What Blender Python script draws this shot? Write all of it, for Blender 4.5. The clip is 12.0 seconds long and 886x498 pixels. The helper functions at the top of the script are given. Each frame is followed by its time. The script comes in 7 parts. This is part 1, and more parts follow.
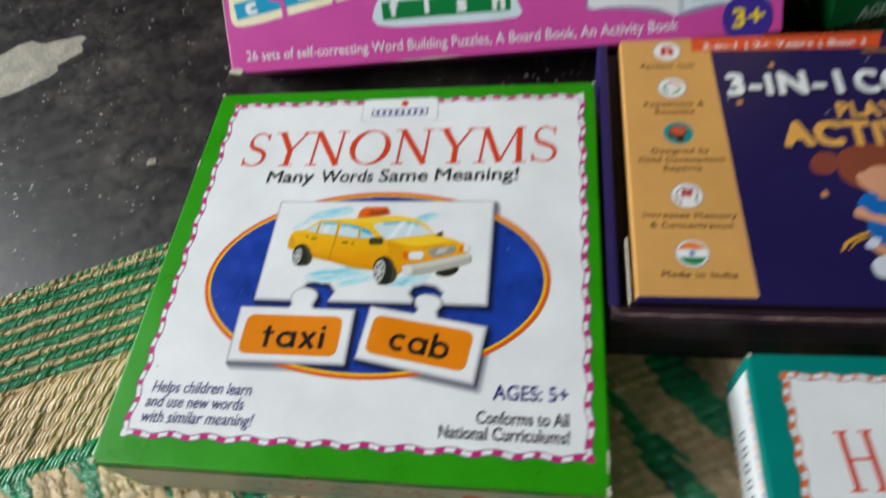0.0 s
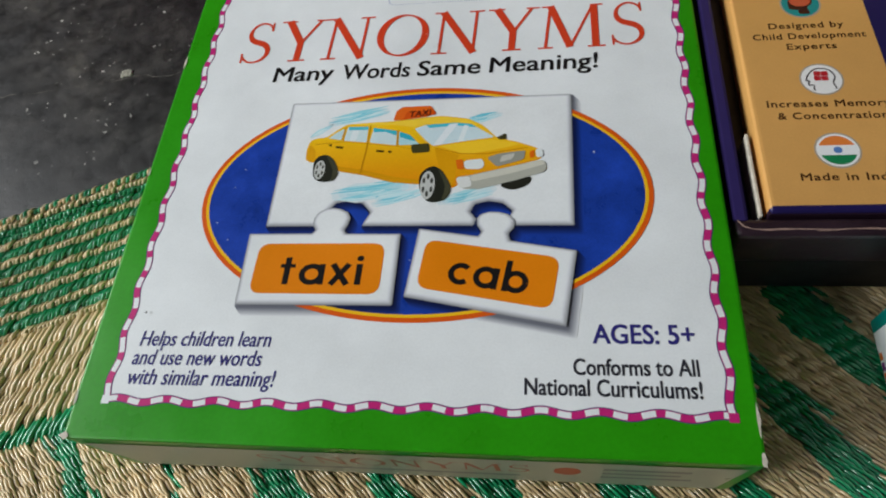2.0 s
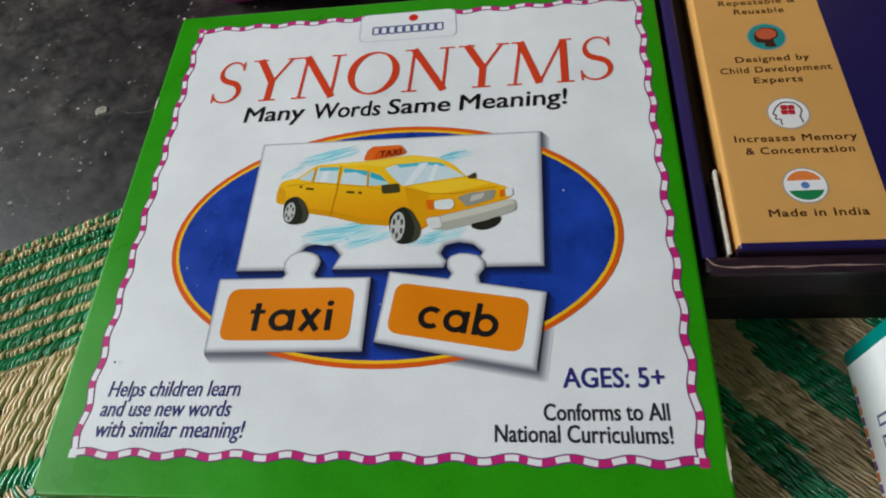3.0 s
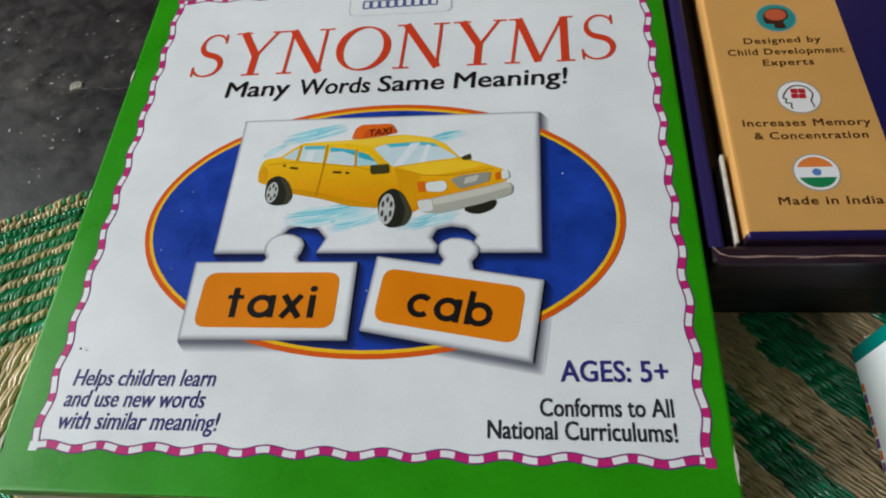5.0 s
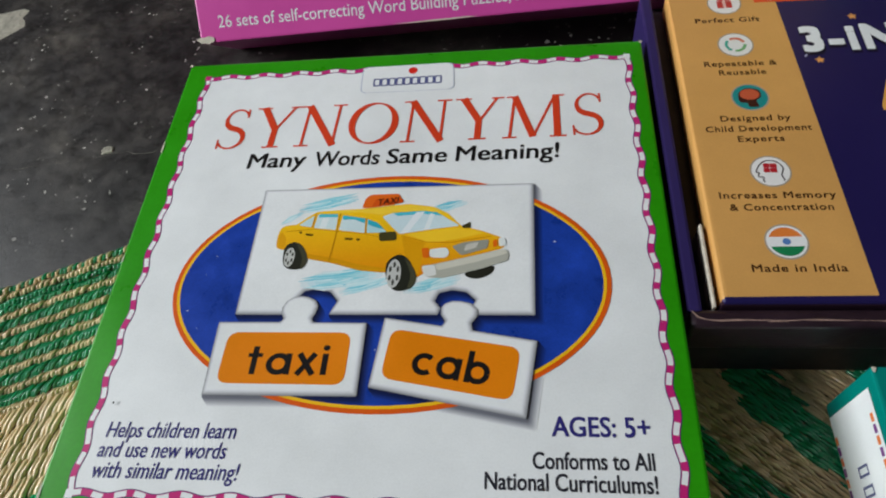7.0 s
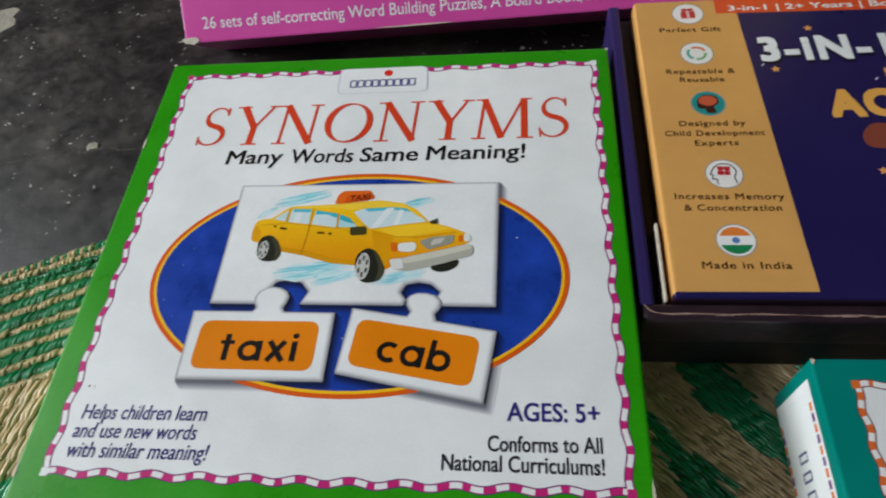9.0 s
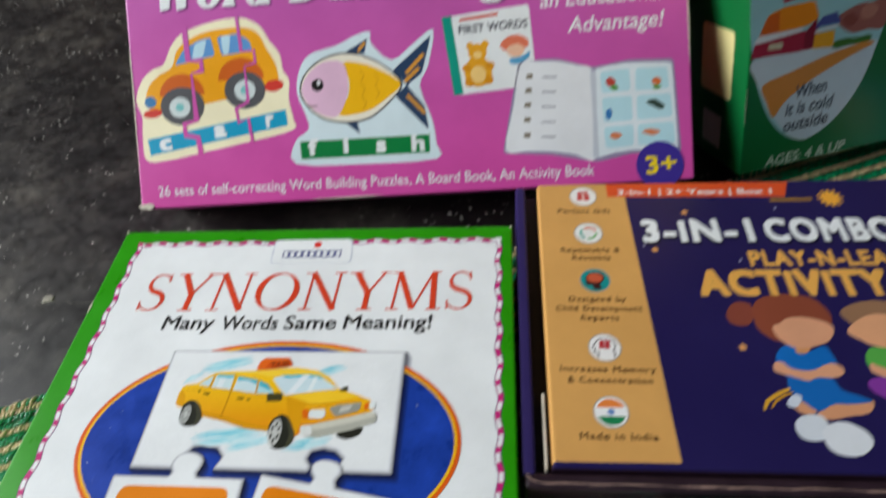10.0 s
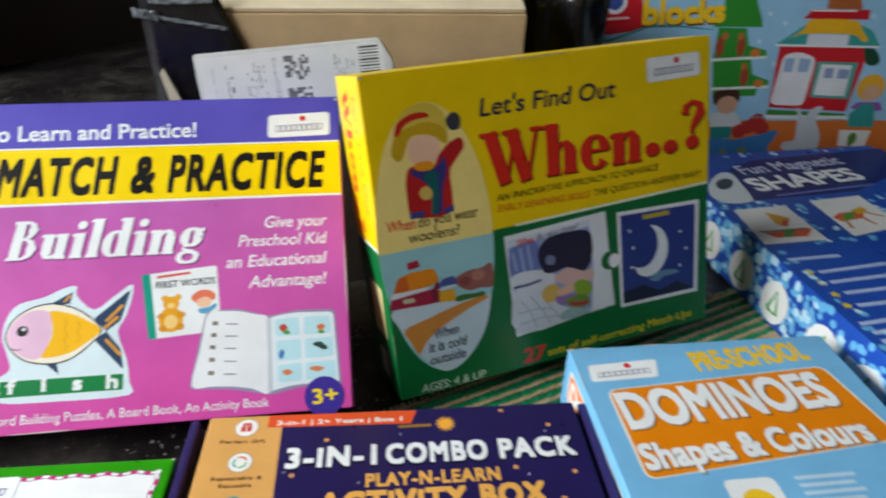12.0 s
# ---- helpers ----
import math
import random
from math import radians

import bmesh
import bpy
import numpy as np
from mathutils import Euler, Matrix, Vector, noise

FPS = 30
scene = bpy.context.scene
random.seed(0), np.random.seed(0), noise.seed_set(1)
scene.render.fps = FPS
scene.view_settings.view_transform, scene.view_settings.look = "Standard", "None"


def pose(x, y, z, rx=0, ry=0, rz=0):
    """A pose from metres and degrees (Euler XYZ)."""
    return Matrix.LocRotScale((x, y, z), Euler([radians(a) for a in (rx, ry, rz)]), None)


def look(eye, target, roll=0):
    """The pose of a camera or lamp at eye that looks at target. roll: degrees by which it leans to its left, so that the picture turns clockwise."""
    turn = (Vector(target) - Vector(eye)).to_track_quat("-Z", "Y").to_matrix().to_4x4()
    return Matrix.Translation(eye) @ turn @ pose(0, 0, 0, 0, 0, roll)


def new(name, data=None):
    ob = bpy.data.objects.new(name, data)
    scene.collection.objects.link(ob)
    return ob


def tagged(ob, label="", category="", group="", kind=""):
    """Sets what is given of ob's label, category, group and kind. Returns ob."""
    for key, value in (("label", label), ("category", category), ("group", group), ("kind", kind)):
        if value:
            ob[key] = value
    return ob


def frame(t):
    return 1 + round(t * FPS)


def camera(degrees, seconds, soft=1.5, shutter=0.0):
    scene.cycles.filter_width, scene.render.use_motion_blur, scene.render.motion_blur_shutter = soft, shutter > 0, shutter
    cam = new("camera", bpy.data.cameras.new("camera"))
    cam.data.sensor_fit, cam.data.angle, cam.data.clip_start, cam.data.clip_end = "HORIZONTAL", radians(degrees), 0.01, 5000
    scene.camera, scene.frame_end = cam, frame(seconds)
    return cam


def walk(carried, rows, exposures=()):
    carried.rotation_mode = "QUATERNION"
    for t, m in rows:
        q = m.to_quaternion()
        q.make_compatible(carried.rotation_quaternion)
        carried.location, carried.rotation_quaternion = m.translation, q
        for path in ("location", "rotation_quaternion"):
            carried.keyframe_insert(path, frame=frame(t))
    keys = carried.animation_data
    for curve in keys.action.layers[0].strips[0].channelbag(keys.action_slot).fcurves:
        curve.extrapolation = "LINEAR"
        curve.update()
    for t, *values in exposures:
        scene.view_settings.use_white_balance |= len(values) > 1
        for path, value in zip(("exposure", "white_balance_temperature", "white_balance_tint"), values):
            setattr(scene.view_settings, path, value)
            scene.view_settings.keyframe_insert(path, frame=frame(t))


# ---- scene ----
cam = camera(68.3, 12.0, soft=2.0, shutter=0.6)
PATH = [
    (0, (0.179, -0.05, 0.286), (-0.148, 0.991, -1.39), -14.4),
    (0.2, (0.171, -0.044, 0.276), (-0.178, 0.916, -1.443), -18.4),
    (0.5, (0.159, -0.039, 0.258), (-0.188, 0.904, -1.471), -19.6),
    (1, (0.144, -0.035, 0.242), (-0.169, 0.903, -1.496), -17.0),
    (1.5, (0.142, -0.034, 0.233), (-0.174, 0.884, -1.516), -17.2),
    (2, (0.142, -0.034, 0.228), (-0.147, 0.897, -1.519), -15.5),
    (2.5, (0.148, -0.029, 0.228), (-0.129, 0.907, -1.518), -16.0),
    (3, (0.15, -0.024, 0.231), (-0.123, 0.935, -1.502), -15.5),
    (5, (0.147, -0.021, 0.219), (-0.088, 0.926, -1.527), -12.9),
    (5.5, (0.147, -0.022, 0.225), (-0.105, 0.937, -1.512), -13.8),
    (6, (0.146, -0.018, 0.222), (-0.07, 0.96, -1.509), -11.7),
    (6.5, (0.149, -0.019, 0.231), (-0.097, 1.002, -1.471), -12.7),
    (8.5, (0.157, -0.035, 0.246), (-0.113, 1.026, -1.427), -12.5),
    (9, (0.162, -0.031, 0.245), (-0.075, 1.03, -1.434), -10.9),
    (9.3, (0.166, -0.030, 0.245), (-0.023, 1.072, -1.413), -8.4),
    (9.5, (0.175, -0.026, 0.259), (-0.017, 1.122, -1.367), -8.3),
    (9.7, (0.181, -0.030, 0.267), (0.006, 1.237, -1.270), -5.8),
    (10, (0.196, -0.026, 0.28), (0.01, 1.302, -1.204), -6.7),
    (10.2, (0.205, -0.028, 0.285), (0.049, 1.393, -1.114), -4.8),
    (10.5, (0.215, -0.029, 0.291), (0.141, 1.458, -1.044), -1.1),
    (10.7, (0.222, -0.026, 0.303), (0.202, 1.478, -1.015), 0.1),
    (11, (0.242, -0.035, 0.313), (0.219, 1.578, -0.869), -0.4),
    (11.3, (0.262, -0.044, 0.327), (0.267, 1.638, -0.754), 2.3),
    (11.5, (0.28, -0.052, 0.332), (0.3, 1.647, -0.724), 0.6),
    (11.7, (0.299, -0.055, 0.341), (0.392, 1.636, -0.724), 1.5),
    (12, (0.32, -0.064, 0.345), (0.504, 1.623, -0.714), 1.8),
]
EXPOSURES = [(0.0, -0.12), (0.5, -0.3), (1.5, -0.4), (5.0, -0.38), (6.5, -0.38), (9.0, -0.36), (10.0, -0.06), (10.5, 0.06), (11.0, 0.14), (11.5, 0.3), (12.0, 0.48)]
walk(cam, [(t, look(eye, target, roll)) for t, eye, target, roll in PATH], EXPOSURES)

# ---- light: daylight through a big opening in the left wall, unseen grey walls round it bounce the fill ----
world = bpy.data.worlds.new("world")
scene.world = world
world.use_nodes = True
sky = world.node_tree.nodes.new("ShaderNodeTexSky")
sky.sky_type, sky.sun_disc = "NISHITA", False
sky.sun_elevation, sky.sun_rotation = radians(40), radians(-90)
world.node_tree.links.new(sky.outputs[0], world.node_tree.nodes["Background"].inputs[0])
world.node_tree.nodes["Background"].inputs[1].default_value = 0.1


def window_lamp(name, eye, target, sx, sy, watts, color):
    data = bpy.data.lights.new(name, "AREA")
    data.shape, data.size, data.size_y, data.energy, data.color = "RECTANGLE", sx, sy, watts, color
    ob = new(name, data)
    ob.matrix_world = look(eye, target)
    return ob


window_lamp("window_daylight", (-1.5, -0.05, 1.05), (0.2, 0.15, 0.0), 1.6, 0.7, 65, (0.925, 0.97, 0.985))


# ---- materials ----
def lin(rgb):
    return [(c / 255 / 12.92 if c / 255 <= 0.04045 else ((c / 255 + 0.055) / 1.055) ** 2.4) for c in rgb] + [1.0]


def node(tree, kind, **inputs):
    n = tree.nodes.new(kind)
    for key, value in inputs.items():
        n.inputs[key.replace("_", " ")].default_value = value
    return n


def ramp(tree, source, stops):
    n = tree.nodes.new("ShaderNodeValToRGB")
    el = n.color_ramp.elements
    while len(el) < len(stops):
        el.new(0.5)
    for e, (pos, col) in zip(el, stops):
        e.position, e.color = pos, col
    tree.links.new(source, n.inputs[0])
    return n


def shade(name, rgb, rough=0.4, metal=0.0, spread=0.12, scale=60.0, bump=0.0, fine=900.0, island=0.0, coat=0.0, random=0.0, gloss=0.5):
    """A surface of one paint or fibre: two scales of mottling in colour and roughness, fine relief."""
    m = bpy.data.materials.new(name)
    m.use_nodes = True
    t = m.node_tree
    p = t.nodes["Principled BSDF"]
    base = lin(rgb)
    co = t.nodes.new("ShaderNodeTexCoord")
    big = node(t, "ShaderNodeTexNoise", Scale=scale, Detail=5.0, Roughness=0.6)
    small = node(t, "ShaderNodeTexNoise", Scale=fine, Detail=2.0)
    for n in (big, small):
        t.links.new(co.outputs["Object"], n.inputs["Vector"])
    mix = t.nodes.new("ShaderNodeMath")
    mix.operation = "MULTIPLY_ADD"
    t.links.new(small.outputs[0], mix.inputs[0])
    mix.inputs[1].default_value = 0.35
    t.links.new(big.outputs[0], mix.inputs[2])
    last = mix.outputs[0]
    if island or random:
        g = t.nodes.new("ShaderNodeNewGeometry" if island else "ShaderNodeObjectInfo")
        add = t.nodes.new("ShaderNodeMath")
        add.operation = "MULTIPLY_ADD"
        t.links.new(g.outputs["Random Per Island" if island else "Random"], add.inputs[0])
        add.inputs[1].default_value = island or random
        t.links.new(last, add.inputs[2])
        last = add.outputs[0]
    lo = [c * (1 - spread) for c in base[:3]] + [1]
    hi = [min(1, c * (1 + spread)) for c in base[:3]] + [1]
    r = ramp(t, last, [(0.42, lo), (0.95 + island, hi)])
    t.links.new(r.outputs[0], p.inputs["Base Color"])
    rr = ramp(t, big.outputs[0], [(0.3, [max(0.02, rough * 0.8)] * 3 + [1]), (0.7, [min(1, rough * 1.2)] * 3 + [1])])
    t.links.new(rr.outputs[0], p.inputs["Roughness"])
    p.inputs["Specular IOR Level"].default_value = gloss
    p.inputs["Metallic"].default_value = metal
    p.inputs["Coat Weight"].default_value = coat
    p.inputs["Coat Roughness"].default_value = 0.25
    if bump:
        b = node(t, "ShaderNodeBump", Strength=bump, Distance=0.001)
        t.links.new(small.outputs[0], b.inputs["Height"])
        t.links.new(b.outputs[0], p.inputs["Normal"])
    return m


INKS = {}


def ink(r, g, b):
    """Printing ink on coated card."""
    key = (r, g, b)
    if key not in INKS:
        INKS[key] = shade("ink_%02x%02x%02x" % key, key, 0.34, spread=0.1, scale=24, bump=0.04, fine=1500, gloss=0.3)
    return INKS[key]


def blended_ink(name, low, high, y0, y1):
    """Ink that blends from one hue to another up the sheet."""
    m = shade(name, low, 0.34, spread=0.1, scale=24, bump=0.04, fine=1500, gloss=0.3)
    t = m.node_tree
    p = t.nodes["Principled BSDF"]
    link = p.inputs["Base Color"].links[0]
    base = link.from_socket
    co = t.nodes.new("ShaderNodeTexCoord")
    sep = t.nodes.new("ShaderNodeSeparateXYZ")
    t.links.new(co.outputs["Object"], sep.inputs[0])
    span = t.nodes.new("ShaderNodeMapRange")
    span.inputs["From Min"].default_value, span.inputs["From Max"].default_value = y0, y1
    t.links.new(sep.outputs["Y"], span.inputs["Value"])
    hue = ramp(t, span.outputs[0], [(0.0, (1, 1, 1, 1)), (1.0, [h / max(l, 0.001) for h, l in zip(lin(high), lin(low))])])
    mul = t.nodes.new("ShaderNodeMix")
    mul.data_type, mul.blend_type = "RGBA", "MULTIPLY"
    mul.inputs["Factor"].default_value = 1.0
    t.links.new(base, mul.inputs["A"])
    t.links.new(hue.outputs[0], mul.inputs["B"])
    t.links.new(mul.outputs["Result"], p.inputs["Base Color"])
    return m


WHITE = ink(233, 236, 237)
BLACK = ink(26, 24, 24)
GREEN = shade("green_lid_print", (42, 148, 10), 0.3, spread=0.2, scale=26, bump=0.03, fine=700, gloss=0.4)
NAVY = ink(35, 28, 80)
SCUFF = shade("bare_card_fibre", (205, 196, 180), 0.8, spread=0.25, scale=300, bump=0.2)


def worn_floor():
    m = bpy.data.materials.new("black_polished_cement")
    m.use_nodes = True
    t = m.node_tree
    p = t.nodes["Principled BSDF"]
    co = t.nodes.new("ShaderNodeTexCoord")
    cloud = node(t, "ShaderNodeTexNoise", Scale=13.0, Detail=9.0, Roughness=0.72, Distortion=0.15)
    fine = node(t, "ShaderNodeTexNoise", Scale=90.0, Detail=8.0, Roughness=0.75)
    speck = node(t, "ShaderNodeTexVoronoi", Scale=190.0)
    warp = node(t, "ShaderNodeTexNoise", Scale=260.0, Detail=2.0)
    gate = node(t, "ShaderNodeTexNoise", Scale=38.0, Detail=3.0)
    for n in (cloud, fine, warp, gate):
        t.links.new(co.outputs["Object"], n.inputs["Vector"])
    shift = t.nodes.new("ShaderNodeVectorMath")
    shift.operation = "MULTIPLY_ADD"
    shift.inputs[1].default_value = (0.006, 0.006, 0.006)
    t.links.new(warp.outputs["Color"], shift.inputs[0])
    t.links.new(co.outputs["Object"], shift.inputs[2])
    t.links.new(shift.outputs[0], speck.inputs["Vector"])
    a = ramp(t, cloud.outputs[0], [(0.36, lin((20, 18, 19))), (0.48, lin((37, 34, 34))), (0.56, lin((54, 51, 49))), (0.70, lin((86, 82, 76)))])
    p.inputs["Specular IOR Level"].default_value = 0.5
    f = ramp(t, fine.outputs[0], [(0.35, (0.5, 0.49, 0.48, 1)), (0.7, (1.4, 1.37, 1.32, 1))])
    mul = t.nodes.new("ShaderNodeMix")
    mul.data_type, mul.blend_type = "RGBA", "MULTIPLY"
    mul.inputs["Factor"].default_value = 1.0
    t.links.new(a.outputs[0], mul.inputs["A"])
    t.links.new(f.outputs[0], mul.inputs["B"])
    s = ramp(t, speck.outputs["Distance"], [(0.12, (1, 1, 1, 1)), (0.2, (0, 0, 0, 1))])
    g = ramp(t, gate.outputs[0], [(0.50, (0, 0, 0, 1)), (0.62, (0.85, 0.85, 0.85, 1))])
    both = t.nodes.new("ShaderNodeMath")
    both.operation = "MULTIPLY"
    t.links.new(s.outputs[0], both.inputs[0])
    t.links.new(g.outputs[0], both.inputs[1])
    top = t.nodes.new("ShaderNodeMix")
    top.data_type = "RGBA"
    t.links.new(both.outputs[0], top.inputs["Factor"])
    t.links.new(mul.outputs["Result"], top.inputs["A"])
    top.inputs["B"].default_value = lin((190, 186, 178))
    t.links.new(top.outputs["Result"], p.inputs["Base Color"])
    rr = ramp(t, fine.outputs[0], [(0.3, (0.3, 0.3, 0.3, 1)), (0.7, (0.56, 0.56, 0.56, 1))])
    t.links.new(rr.outputs[0], p.inputs["Roughness"])
    b = node(t, "ShaderNodeBump", Strength=0.22, Distance=0.0015)
    t.links.new(fine.outputs[0], b.inputs["Height"])
    t.links.new(b.outputs[0], p.inputs["Normal"])
    return m


FLOOR = worn_floor()
CEMENT = shade("chipped_grey_cement", (150, 146, 132), 0.85, spread=0.4, scale=70, bump=0.6, fine=400)
PLASTER = shade("grey_bounce_plaster", (108, 105, 100), 0.9, spread=0.12, scale=4, bump=0.2, fine=200)
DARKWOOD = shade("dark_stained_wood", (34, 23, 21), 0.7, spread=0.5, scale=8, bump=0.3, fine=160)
TAN_STRAW = shade("natural_straw", (212, 186, 141), 0.34, gloss=0.8, coat=0.7, spread=0.25, scale=40, island=0.2, fine=500, bump=0.1)
GREEN_STRAW = shade("green_dyed_straw", (10, 134, 86), 0.24, gloss=0.8, coat=1.0, spread=0.45, scale=40, island=0.4, fine=500, bump=0.1)
KRAFT = shade("brown_kraft_carton", (190, 160, 120), 0.85, spread=0.18, scale=25, bump=0.25, fine=700)
KRAFT_PALE = shade("pale_carton_inside", (222, 204, 172), 0.85, spread=0.15, scale=25, bump=0.25, fine=700)
TAPE = shade("glossy_black_tape", (26, 25, 27), 0.22, spread=0.4, scale=40, bump=0.5, fine=160)


# ---- building helpers ----
def plane_at(origin, u, v):
    """The frame of a flat side: its lower left corner, its rightward and upward ways."""
    u = Vector(u).normalized()
    v = Vector(v)
    v = (v - u * v.dot(u)).normalized()
    n = u.cross(v)
    return Matrix(((u.x, v.x, n.x, origin[0]), (u.y, v.y, n.y, origin[1]), (u.z, v.z, n.z, origin[2]), (0, 0, 0, 1)))


def thing(name, m, label, category, group="", kind=""):
    ob = new(name)
    ob.empty_display_size = 0.02
    ob.matrix_world = m
    return tagged(ob, label, category, group, kind)


def part(name, bm, material, parent=None, label="", m=None, smooth=False):
    me = bpy.data.meshes.new(name)
    bm.to_mesh(me)
    bm.free()
    me.materials.append(material)
    if smooth:
        me.polygons.foreach_set("use_smooth", [True] * len(me.polygons))
    ob = new(name, me)
    if parent:
        ob.parent = parent
    if m is not None:
        ob.matrix_basis = m
    return tagged(ob, label)


def block(x0, x1, y0, y1, z0, z1, bevel=0.0008, seg=2):
    bm = bmesh.new()
    bmesh.ops.create_cube(bm, size=1.0)
    for v in bm.verts:
        v.co = Vector(((x0 + x1) / 2 + v.co.x * (x1 - x0), (y0 + y1) / 2 + v.co.y * (y1 - y0), (z0 + z1) / 2 + v.co.z * (z1 - z0)))
    if bevel:
        bmesh.ops.bevel(bm, geom=bm.edges[:], offset=bevel, segments=seg, affect="EDGES", profile=0.6)
    return bm


LAYER = 0.00003


def flat(polys, layer):
    """Printed shapes, in millimetres on a side, as flat faces on ink layer number layer."""
    bm = bmesh.new()
    for i, poly in enumerate(polys):
        z = layer * LAYER + (i % 60) * 0.0000004
        vs = [bm.verts.new((x / 1000, y / 1000, z)) for x, y in poly]
        try:
            f = bm.faces.new(vs)
            f.normal_update()
            if f.normal.z < 0:
                f.normal_flip()
        except ValueError:
            pass
    return bm


def oval(cx, cy, rx, ry, turn=0.0, n=48, a0=0.0, a1=360.0):
    c, s = math.cos(radians(turn)), math.sin(radians(turn))
    out = []
    full = a1 - a0 >= 360
    for i in range(n if full else n + 1):
        a = radians(a0 + (a1 - a0) * i / n)
        x, y = rx * math.cos(a), ry * math.sin(a)
        out.append((cx + x * c - y * s, cy + x * s + y * c))
    return out


def oval_in(pts, n=48):
    """The oval through the left, right, top and bottom points."""
    (xl, yl), (xr, yr), (xt, yt), (xb, yb) = pts
    return oval((xl + xr) / 2, (yt + yb) / 2, (xr - xl) / 2, (yt - yb) / 2, 0, n)


def soft(pts, r=2.0, n=5):
    """The polygon with rounded corners of radius about r."""
    out = []
    k = len(pts)
    for i in range(k):
        p, a, b = Vector(pts[i]), Vector(pts[i - 1]), Vector(pts[(i + 1) % k])
        da, db = (a - p), (b - p)
        ra, rb = min(r, da.length * 0.45), min(r, db.length * 0.45)
        p0, p1 = p + da.normalized() * ra, p + db.normalized() * rb
        for j in range(n + 1):
            w = j / n
            q = p0 * (1 - w) ** 2 + p * 2 * w * (1 - w) + p1 * w ** 2
            out.append((q.x, q.y))
    return out


def smooth_loop(pts, n=4):
    """A closed curve through the points."""
    out = []
    k = len(pts)
    for i in range(k):
        p0, p1, p2, p3 = (Vector(pts[(i + j - 1) % k]) for j in range(4))
        for j in range(n):
            w = j / n
            q = 0.5 * ((2 * p1) + (p2 - p0) * w + (2 * p0 - 5 * p1 + 4 * p2 - p3) * w * w + (3 * p1 - p0 - 3 * p2 + p3) * w ** 3)
            out.append((q.x, q.y))
    return out


def grown(pts, d):
    """The polygon moved outwards by d from its middle (about)."""
    cx = sum(p[0] for p in pts) / len(pts)
    cy = sum(p[1] for p in pts) / len(pts)
    out = []
    for x, y in pts:
        r = math.hypot(x - cx, y - cy) or 1
        out.append((cx + (x - cx) * (1 + d / r), cy + (y - cy) * (1 + d / r)))
    return out


def bar(p, q, w):
    (x0, y0), (x1, y1) = p, q
    d = math.hypot(x1 - x0, y1 - y0) or 1
    nx, ny = -(y1 - y0) / d * w / 2, (x1 - x0) / d * w / 2
    return [(x0 + nx, y0 + ny), (x1 + nx, y1 + ny), (x1 - nx, y1 - ny), (x0 - nx, y0 - ny)]


def band(points, widths):
    """Quads along a line of points with a width at each."""
    quads = []
    L, R = [], []
    for i, (x, y) in enumerate(points):
        a, b = points[max(0, i - 1)], points[min(len(points) - 1, i + 1)]
        d = math.hypot(b[0] - a[0], b[1] - a[1]) or 1
        nx, ny = -(b[1] - a[1]) / d, (b[0] - a[0]) / d
        w = widths[i] / 2
        L.append((x + nx * w, y + ny * w))
        R.append((x - nx * w, y - ny * w))
    for i in range(len(points) - 1):
        quads.append([L[i], L[i + 1], R[i + 1], R[i]])
    return quads


def strip(points, widths):
    """The same as one outline."""
    quads = band(points, widths)
    return [q[0] for q in quads] + [quads[-1][1], quads[-1][2]] + [q[3] for q in quads[::-1]]


def printed(parent, name, polys, layer, material, label="", m=None):
    return part(name, flat(polys, layer), material, parent, label, m)


def prints(parent, name, polys, layer, material, label="", m=None):
    """Each shape a part of its own."""
    for k, poly in enumerate(polys):
        printed(parent, name, [poly], layer + 0.06 * (k % 12), material, label, m)


TEXTS = {}


def glyphs(string, shear, wide=1.0):
    """The string in the built-in font as triangles, with its width and the height of its capitals."""
    def make(body):
        cu = bpy.data.curves.new("writing", "FONT")
        cu.body, cu.shear, cu.resolution_u, cu.space_character = body, shear, 3, wide
        ob = bpy.data.objects.new("writing", cu)
        scene.collection.objects.link(ob)
        bpy.context.view_layer.update()
        me = bpy.data.meshes.new_from_object(ob.evaluated_get(bpy.context.evaluated_depsgraph_get()))
        vs = [(v.co.x, v.co.y) for v in me.vertices]
        fs = [tuple(p.vertices) for p in me.polygons]
        bpy.data.objects.remove(ob)
        bpy.data.curves.remove(cu)
        bpy.data.meshes.remove(me)
        return vs, fs
    if "H" not in TEXTS:
        TEXTS["H"] = max(v[1] for v in make("H")[0])
    key = (string, shear, wide)
    if key not in TEXTS:
        TEXTS[key] = make(string)
    return TEXTS[key], TEXTS["H"]


